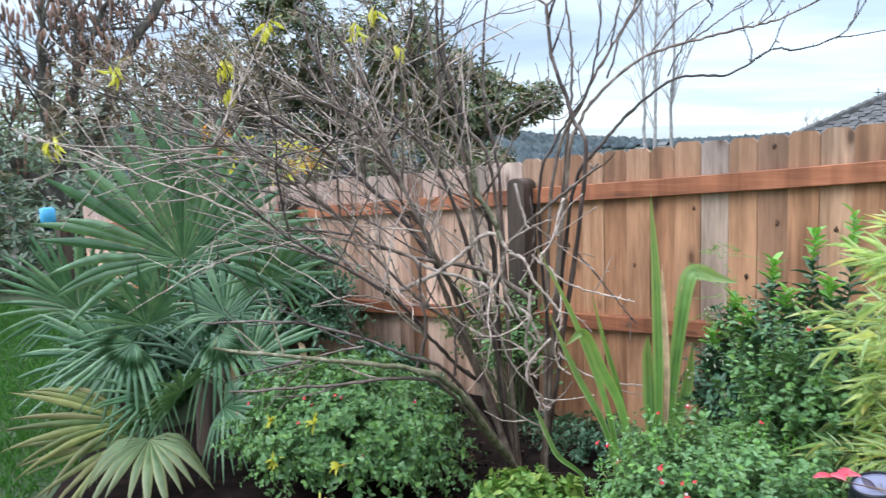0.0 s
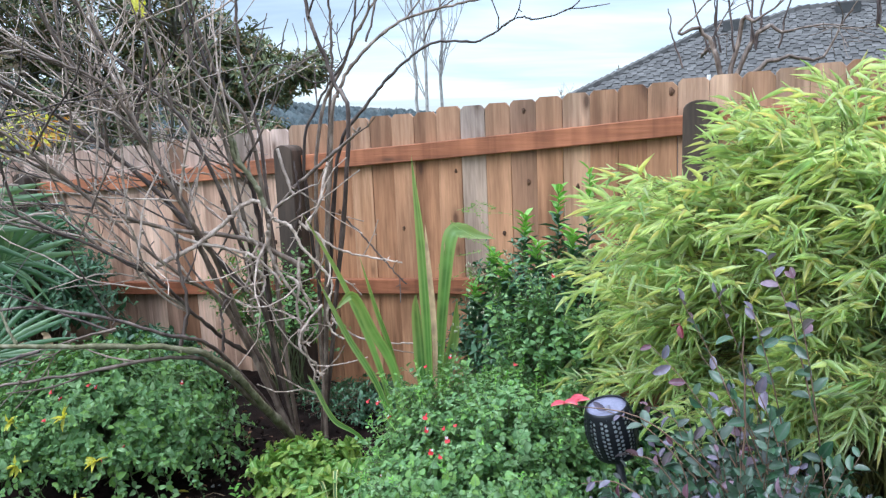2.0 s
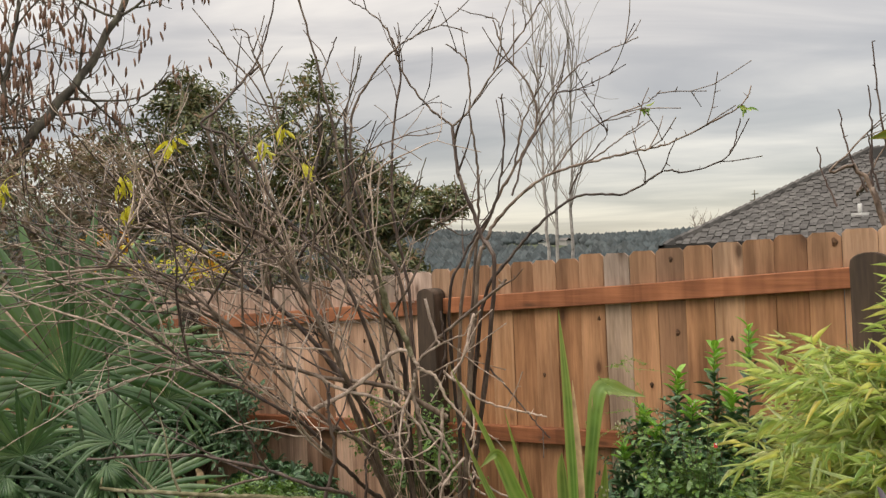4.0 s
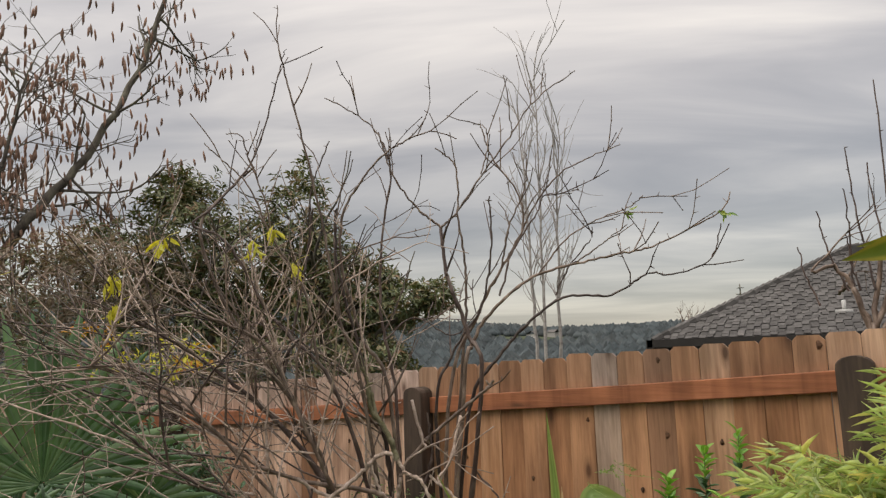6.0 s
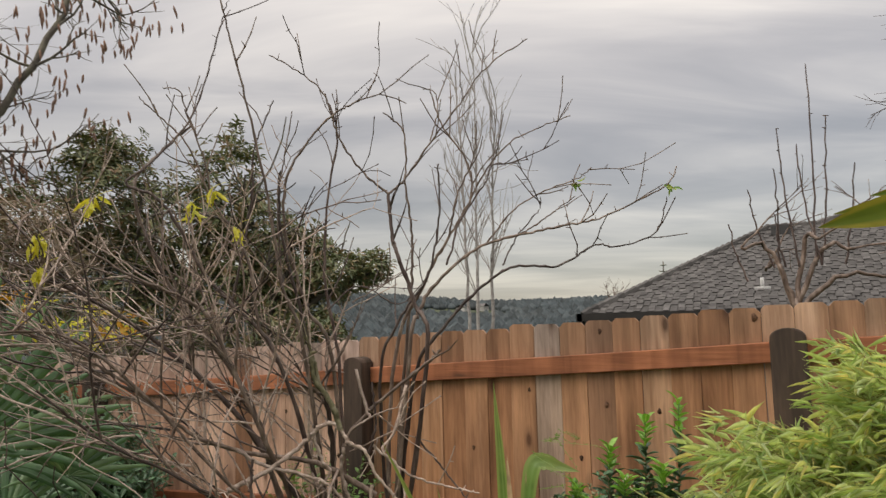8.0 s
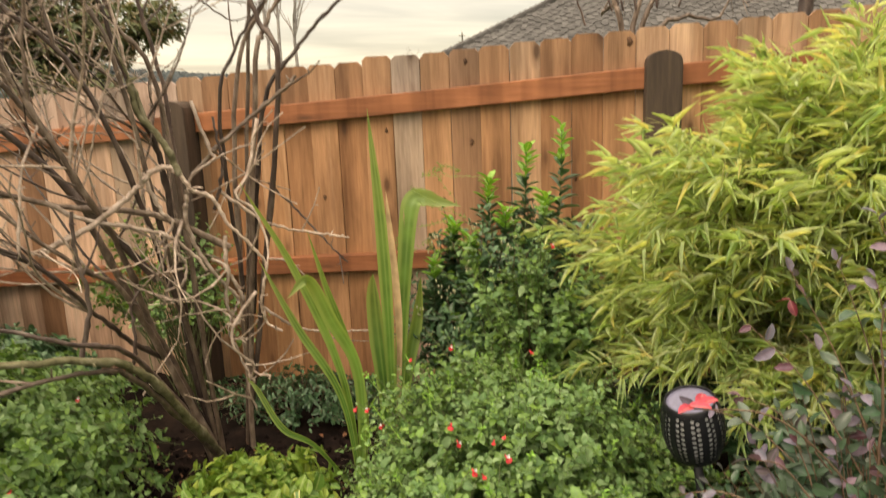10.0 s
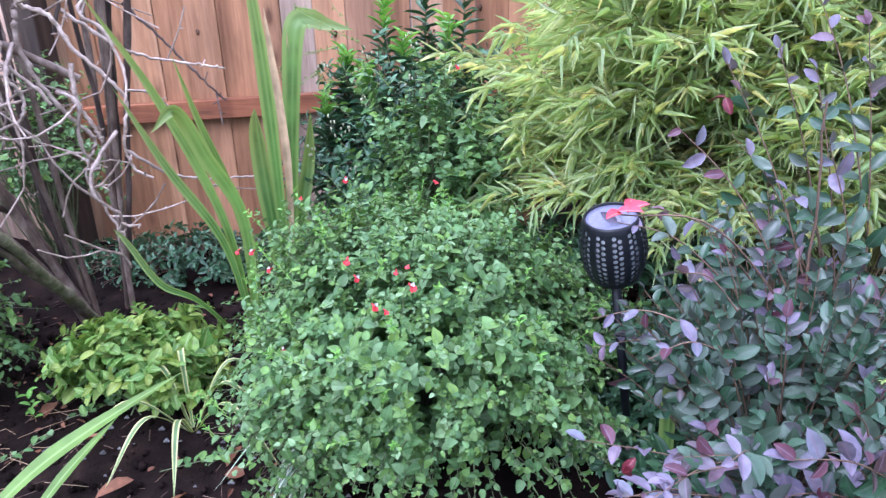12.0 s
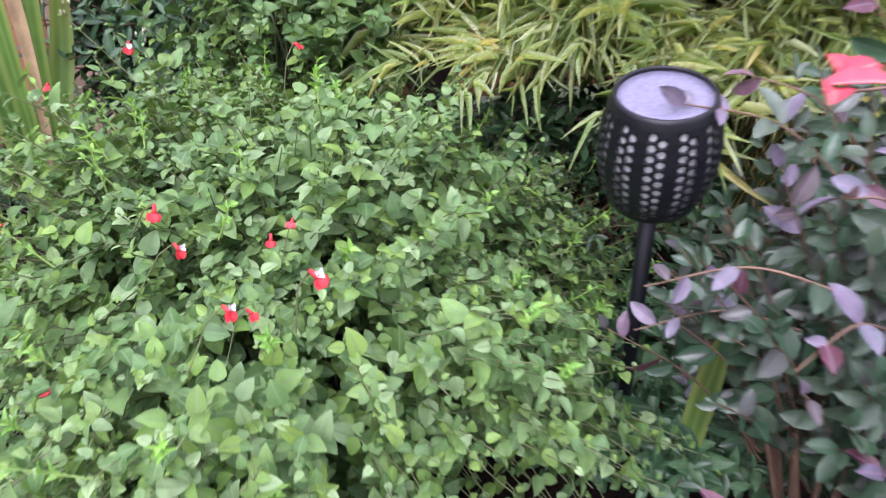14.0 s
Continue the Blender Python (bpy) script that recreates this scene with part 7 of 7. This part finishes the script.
# ---- trees beyond the fence ----
def leaf_crown(owner, name, blobs, mat, per, size, ratio, seed, label=""):
    rs = np.random.RandomState(seed)
    g = Geo()
    for (cx, cy, cz), (rx, ry, rz), n in blobs:
        w = rs.normal(0, 1, (n, 3))
        w /= np.linalg.norm(w, axis=1)[:, None]
        f = np.array([1 + 0.45 * noise.noise(Vector(a * 2.3) + Vector((cx, cy, cz))) + 0.25 * noise.noise(Vector(a * 6)) for a in w]) * rs.uniform(0.55, 1.0, n) ** 0.5
        c = np.array((cx, cy, cz)) + w * f[:, None] * (rx, ry, rz)
        axis = w * 0.7 + rs.normal(0, 0.35, c.shape) + (0, 0, 0.6)
        axis /= np.linalg.norm(axis, axis=1)[:, None]
        s0 = np.cross(axis, rs.normal(0, 1, c.shape))
        s0 /= np.linalg.norm(s0, axis=1)[:, None]
        s1 = np.cross(axis, s0)
        for k in range(per):
            a = 2.4 * k + rs.uniform(0, 0.6, (n, 1))
            ring = s0 * np.cos(a) + s1 * np.sin(a)
            D = ring + axis * rs.uniform(-0.15, 0.75, (n, 1))
            P = c - axis * size * (0.10 * k) + ring * size * 0.08
            g.leaves(LEAF_FAR, P, D, axis - ring * 0.2 + rs.normal(0, 0.2, c.shape), size * rs.uniform(0.75, 1.3, n), size * ratio)
    tagged(under(name, g, mat, owner, label), kind="stuff")


def build_evergreens():
    a = thing("evergreen_tree", (-7.4, 8.4, -0.4), "broad-leaved evergreen tree with dark glossy leaves", "tree", "evergreen trees")
    t = Geo()
    t.tube(bent([(-7.4, 8.4, -0.5), (-7.3, 8.4, 1.2), (-7.2, 8.3, 3.2)], 6), np.linspace(0.17, 0.07, 13), 8)
    for k in range(9):
        twig(t, (-7.3, 8.4, rnd(1.0, 3.2)), (rnd(-1, 1), rnd(-1, 0.6), 0.8), 1.4, 0.05, 2, 0.6, 0.0, 3)
    under("trunk", t, M_BARK_DARK, a)
    leaf_crown(a, "crown", [((-7.7, 8.1, 4.0), (0.95, 0.9, 1.2), 420), ((-8.4, 7.3, 3.4), (0.9, 0.9, 1.0), 330), ((-7.0, 8.6, 3.4), (1.0, 0.9, 1.2), 420), ((-7.4, 8.2, 2.3), (1.5, 1.2, 1.2), 500), ((-7.8, 8.0, 4.8), (0.45, 0.45, 0.5), 130)], M_MAGNOLIA, 8, 0.125, 0.36, 31)
    b = thing("evergreen_tree", (-5.2, 9.2, -0.5), "broad-leaved evergreen tree with a reaching side limb", "tree", "evergreen trees")
    t = Geo()
    t.tube(bent([(-5.2, 9.2, -0.6), (-5.2, 9.1, 1.0), (-5.5, 8.9, 3.2)], 6), np.linspace(0.16, 0.06, 13), 8)
    t.tube(bent([(-5.2, 9.1, 1.2), (-4.5, 9.4, 2.3), (-3.6, 9.9, 2.8)], 6), np.linspace(0.07, 0.02, 13), 6)
    for k in range(9):
        twig(t, (-5.3, 9.1, rnd(0.8, 3.0)), (rnd(-1, 1), rnd(-1, 0.6), 0.8), 1.3, 0.05, 2, 0.6, 0.0, 3)
    under("trunk", t, M_BARK_DARK, b)
    leaf_crown(b, "crown", [((-5.7, 8.8, 4.1), (0.55, 0.6, 1.1), 240), ((-5.5, 9.0, 3.3), (0.9, 0.8, 0.9), 380), ((-4.9, 9.4, 2.9), (0.8, 0.7, 0.75), 330), ((-4.2, 9.6, 2.75), (0.6, 0.5, 0.40), 190), ((-3.7, 9.9, 2.85), (0.35, 0.35, 0.26), 80), ((-4.6, 9.2, 1.7), (0.8, 0.8, 0.55), 330), ((-5.6, 8.9, 2.1), (1.0, 1.0, 1.0), 420)], M_MAGNOLIA, 8, 0.12, 0.36, 33)
    # olive and rusty hedge below the big bare tree
    h = thing("hedge", (-9.0, 5.6, -0.2), "shaggy olive and rusty-brown hedge beyond the lawn", "hedge")
    leaf_crown(h, "foliage", [((-8.8, 5.9, 1.5), (1.5, 1.2, 1.6), 520), ((-9.8, 4.6, 1.4), (1.6, 1.3, 1.6), 520), ((-10.8, 3.2, 1.2), (1.6, 1.4, 1.7), 520), ((-7.4, 6.6, 1.1), (1.2, 0.9, 1.2), 380), ((-12.0, 1.8, 1.2), (2.0, 1.6, 1.7), 420)], M_OLIVE, 6, 0.13, 0.4, 35, "olive and brown leaves")
    leaf_crown(h, "rusty_leaves", [((-7.7, 6.3, 3.1), (0.7, 0.7, 0.8), 150), ((-8.0, 5.8, 3.2), (0.8, 0.8, 0.8), 170), ((-7.2, 7.0, 3.2), (0.7, 0.7, 0.6), 120), ((-8.6, 5.2, 2.8), (0.9, 0.9, 0.9), 170)], M_RUST, 5, 0.13, 0.3, 38, "hanging rusty-brown leaves")
    leaf_crown(h, "far_foliage", [((-14.4, 5.9, 1.6), (2.2, 2.0, 1.9), 420), ((-17.5, 9.0, 2.6), (3.0, 2.5, 2.4), 480), ((-10.7, 4.5, 1.2), (1.2, 1.2, 1.2), 260), ((-13.0, 3.6, 1.4), (1.8, 1.8, 1.8), 380)], M_OLIVE, 6, 0.2, 0.4, 39)
    k = thing("autumn_shrub", (-5.2, 6.0, -0.1), "shrub with yellow and orange autumn leaves behind the fence", "shrub")
    s = Geo()
    for _ in range(16):
        twig(s, (-5.2 + rnd(-0.5, 0.5), 6.0 + rnd(-0.3, 0.3), 0.0), (rnd(-0.3, 0.3), rnd(-0.3, 0.3), 1.0), 1.3, 0.014, 2, 0.45, 0.0, 3)
    under("stem_clump", s, M_BARK, k)
    leaf_crown(k, "yellow_leaves", [((-4.7, 5.7, 1.95), (0.45, 0.3, 0.20), 26), ((-5.3, 5.4, 2.0), (0.4, 0.3, 0.30), 14)], M_YELLOW, 4, 0.10, 0.45, 36)
    leaf_crown(k, "orange_leaves", [((-5.6, 5.2, 2.15), (0.3, 0.3, 0.25), 16), ((-4.5, 5.8, 2.0), (0.3, 0.3, 0.15), 12)], M_ORANGE, 4, 0.10, 0.45, 37)


def build_pod_tree():
    base = (-9.4, 5.0, -0.1)
    t = thing("pod_tree", base, "large bare tree with dark limbs hung with dry brown pods", "tree")
    g = Geo()
    limb(g, bent([base, (-9.45, 4.9, 0.9), (-9.4, 4.85, 1.9)], 6), 0.20, 0.16, 8)
    under("trunk", g, M_BARK_DARK, t)
    tips = []
    runs = [[(-9.4, 4.85, 1.7), (-9.55, 4.72, 2.9), (-9.53, 4.77, 4.2), (-9.7, 4.9, 6.0)],
            [(-9.4, 4.85, 1.5), (-9.25, 5.44, 2.72), (-8.94, 6.06, 4.2), (-8.6, 6.66, 5.15), (-8.16, 7.42, 6.92), (-7.92, 7.77, 8.5)],
            [(-9.4, 4.85, 1.4), (-9.9, 4.3, 2.2), (-10.3, 3.6, 3.2), (-10.6, 3.0, 4.6)],
            [(-9.5, 4.8, 2.6), (-9.2, 5.2, 3.6), (-8.9, 5.6, 4.9), (-8.9, 5.9, 6.5)],
            [(-9.3, 5.2, 2.1), (-9.8, 5.3, 3.2), (-10.0, 5.5, 4.6)]]
    for pts, r in zip(runs, (0.11, 0.12, 0.12, 0.07, 0.07)):
        g = Geo()
        line = bent(pts, 7, 0.02)
        limb(g, line, r, r * 0.3, 8, 4)
        n = len(line)
        for k in range(18):
            i = random.randrange(n // 4, n)
            d = unit_vec(line[i] - line[i - 1]) + np.random.normal(0, 0.75, 3)
            twig(g, line[i], d, rnd(0.7, 1.3), max(0.010, r * 0.22), 2, 0.6, -0.15, 3, tips)
        under("limb", g, M_BARK_DARK, t)
    p = Geo()
    for q, d in tips:
        for _ in range(2):
            s = q + np.random.normal(0, 0.14, 3)
            w = unit_vec(np.array((rnd(-0.25, 0.25), rnd(-0.25, 0.25), -1.0)))
            ln = rnd(0.13, 0.27)
            p.tube([s, s + w * ln * 0.25, s + w * ln * 0.7 + (0.012, 0, 0), s + w * ln], [0.004, 0.024, 0.024, 0.005], 4)
    tagged(under("pod_mass", p, M_POD, t, "dry hanging brown pods"), kind="stuff")


def build_bare_trees():
    # slim pale birches
    for (x, y), h, lean in (((-4.07, 14.7), 8.6, 0.02), ((-4.3, 14.9), 7.6, -0.03), ((-3.85, 14.9), 7.2, 0.05)):
        b = thing("birch_tree", (x, y, -0.6), "slim bare pale-barked birch", "tree", "birches")
        g = Geo()
        line = bent([(x, y, -0.65), (x + lean * 2, y, 2.5), (x + lean * 4, y, 5.2), (x + lean * 7, y, h)], 7, 0.015)
        limb(g, line, 0.055, 0.008, 6)
        for k in range(20):
            i = random.randrange(7, len(line) - 1)
            a = rnd(0, 6.28)
            twig(g, line[i], (0.35 * math.cos(a), 0.35 * math.sin(a), 1.0), rnd(0.8, 1.6), 0.014, 1, 0.25, -0.1, 2)
        under("trunk", g, M_BIRCH, b)
    # young fruit tree with upright suckers behind the second post
    f = thing("pruned_tree", (2.5, 6.6, -0.1), "pruned fruit tree with long upright suckers", "tree", "pruned trees")
    g = Geo()
    limb(g, bent([(2.55, 6.6, -0.15), (2.5, 6.6, 1.2), (2.42, 6.6, 2.05)], 5), 0.05, 0.03, 6)
    for e in ((2.05, 6.5, 2.45), (2.85, 6.6, 2.42), (2.6, 6.4, 2.5), (2.2, 6.8, 2.3), (3.1, 6.7, 2.2)):
        line = bent([(2.42, 6.6, 1.95), (0.5 * (2.42 + e[0]), 6.6, e[2] + 0.02), e], 6, 0.01)
        limb(g, line, 0.026, 0.012, 6)
        twig(g, line[-1], (rnd(-0.6, 0.6), 0, 0.3), 0.4, 0.010, 2, 0.6)
    under("trunk", g, M_BARK, f)
    for x, z0, z1, lean in ((2.62, 2.3, 3.95, 0.04), (2.36, 2.3, 3.45, -0.10), (2.12, 2.3, 2.95, -0.16), (2.5, 2.3, 3.3, -0.12), (2.72, 2.3, 3.5, 0.10), (1.95, 2.2, 2.7, -0.12), (2.9, 2.3, 3.1, 0.12), (2.33, 2.3, 3.1, 0.02), (2.3, 2.3, 2.75, -0.06)):
        s = Geo()
        ln = bent([(x - lean, 6.6, z0), (x - lean * 0.3, 6.6, (z0 + z1) / 2), (x, 6.6, z1)], 6, 0.006)
        limb(s, ln, 0.010, 0.005, 5)
        spurs(s, ln, 0.006, 0.09, (0.01, 0.03))
        under("sucker", s, M_BARK_RED, f)
    r = thing("pruned_tree", (3.75, 6.6, -0.1), "spreading bare fruit tree with a dark trunk behind the fence", "tree", "pruned trees")
    g = Geo()
    limb(g, bent([(3.78, 6.6, -0.15), (3.70, 6.6, 1.5), (3.72, 6.62, 2.3), (3.82, 6.61, 2.86)], 6, 0.01), 0.075, 0.05, 8)
    for e in ((4.2, 6.4, 3.5), (3.5, 6.6, 3.8), (4.6, 6.6, 3.2), (3.95, 6.9, 3.9), (4.4, 6.2, 3.9)):
        line = bent([(3.8, 6.6, 2.7), (0.5 * (3.8 + e[0]) + 0.05, 6.6, 0.5 * (2.7 + e[2])), e], 6, 0.01)
        limb(g, line, 0.035, 0.014, 6)
        for k in range(8):
            i = random.randrange(4, len(line))
            twig(g, line[i], (rnd(-0.8, 0.8), rnd(-0.5, 0.5), rnd(0, 1.0)), rnd(0.3, 0.7), 0.010, 2, 0.5, 0.0, 3)
    under("trunk", g, M_BARK_RED, r)
    for k in range(12):
        x = rnd(3.35, 4.5)
        s = Geo()
        ln = bent([(x, 6.6, 2.4), (x + rnd(-0.05, 0.05), 6.6, 3.0), (x + rnd(-0.15, 0.1), 6.6, rnd(3.4, 4.3))], 6, 0.006)
        limb(s, ln, 0.010, 0.004, 5)
        spurs(s, ln, 0.006, 0.1, (0.01, 0.03))
        under("sucker", s, M_BARK_RED, r)
    # conifer top and bare tree beyond the roof
    c = thing("conifer", (-4.4, 40.0, -4.0), "dark conifer top beyond the neighbour's roof", "tree")
    g = Geo()
    for lvl in range(26):
        z = 0.5 + 8.6 * lvl / 26 - 4.0
        rr = 1.9 * (1 - lvl / 26) + 0.1
        k = 14
        a = np.random.uniform(0, 6.28, k)
        P = np.stack([-4.4 + 0 * a, 40.0 + 0 * a, z + 0 * a], 1)
        g.leaves(LEAF_FAR, P, np.stack([np.cos(a), np.sin(a), 0.15 + 0 * a], 1), np.tile((0, 0, 1.0), (k, 1)), rr * np.random.uniform(0.6, 1.2, k), 0.4)
    under("crown", g, M_MAGNOLIA, c)
    t = Geo()
    t.tube([(-4.4, 40, -5), (-4.4, 40, 5.0)], [0.2, 0.03], 6)
    under("trunk", t, M_BARK_DARK, c)
    d = thing("bare_tree", (-7.0, 39.0, -4.0), "small leafless tree beyond the neighbour's house", "tree")
    g = Geo()
    limb(g, bent([(-7, 39, -4.5), (-7, 39, 0), (-6.9, 39, 2.5)], 5), 0.16, 0.05, 6)
    for k in range(9):
        twig(g, (-6.95, 39, rnd(0.5, 2.5)), (rnd(-0.5, 0.5), rnd(-0.5, 0.5), 1), 1.1, 0.03, 2, 0.35, 0.0, 3)
    under("trunk", g, M_BARK, d)


def build_small_things():
    # blue hanging bottle feeder beyond the palm
    f = thing("blue_feeder", (-2.07, 1.87, 1.58), "small bright blue plastic hanging container", "feeder")
    g = Geo()
    g.tube([(-0.01, 0, -0.055), (0, 0, -0.05), (0, 0, 0.05), (0.0, 0, 0.06)], [0.035, 0.045, 0.045, 0.03], 8)
    part("body", g, M_BLUE, f)
    g = Geo()
    g.tube([(0, 0, -0.075), (0, 0, -0.055)], [0.03, 0.036], 8)
    part("cap", g, M_BLACK, f)
    g = Geo()
    g.tube([(0, 0, 0.05), (-0.02, 0.0, 0.3), (-0.04, 0.02, 0.62)], 0.002, 4)
    part("cord", g, M_BLACK, f)
    # overhanging frond at the edge of the path
    o = thing("overhanging_leaf", (3.95, 1.2, 0.1), "green fan frond with brown tips hanging over the path", "palm frond")
    for tip, mid, w in (((2.535, 1.60, 2.062), (2.72, 1.60, 2.098), 0.050), ((2.66, 1.585, 2.030), (2.82, 1.59, 2.075), 0.042), ((2.725, 1.62, 2.002), (2.87, 1.62, 2.055), 0.040), ((2.80, 1.60, 1.966), (2.92, 1.60, 2.03), 0.036), ((2.62, 1.63, 2.115), (2.80, 1.63, 2.135), 0.040), ((2.56, 1.61, 2.085), (2.76, 1.61, 2.115), 0.034)):
        under("blade", strap_mesh([(3.10, 1.60, 2.155), mid, tip], w * 1.25, face=(0.0, -0.95, -0.3), fold=0.1), M_OVERHANG, o)
    g = Geo()
    g.tube(bent([(3.10, 1.60, 2.155), (3.5, 1.5, 1.98), (3.95, 1.2, 0.08)], 6), np.linspace(0.007, 0.016, 13), 6)
    under("petiole", g, M_PALM, o)


build_fence()
build_bare_shrub()
build_salvias()
build_loropetalum()
build_bamboo()
build_dark_shrub()
build_lime_bush()
build_strap_plants()
build_litter()
build_palm()
build_lantern()
build_evergreens()
build_pod_tree()
build_bare_trees()
build_small_things()
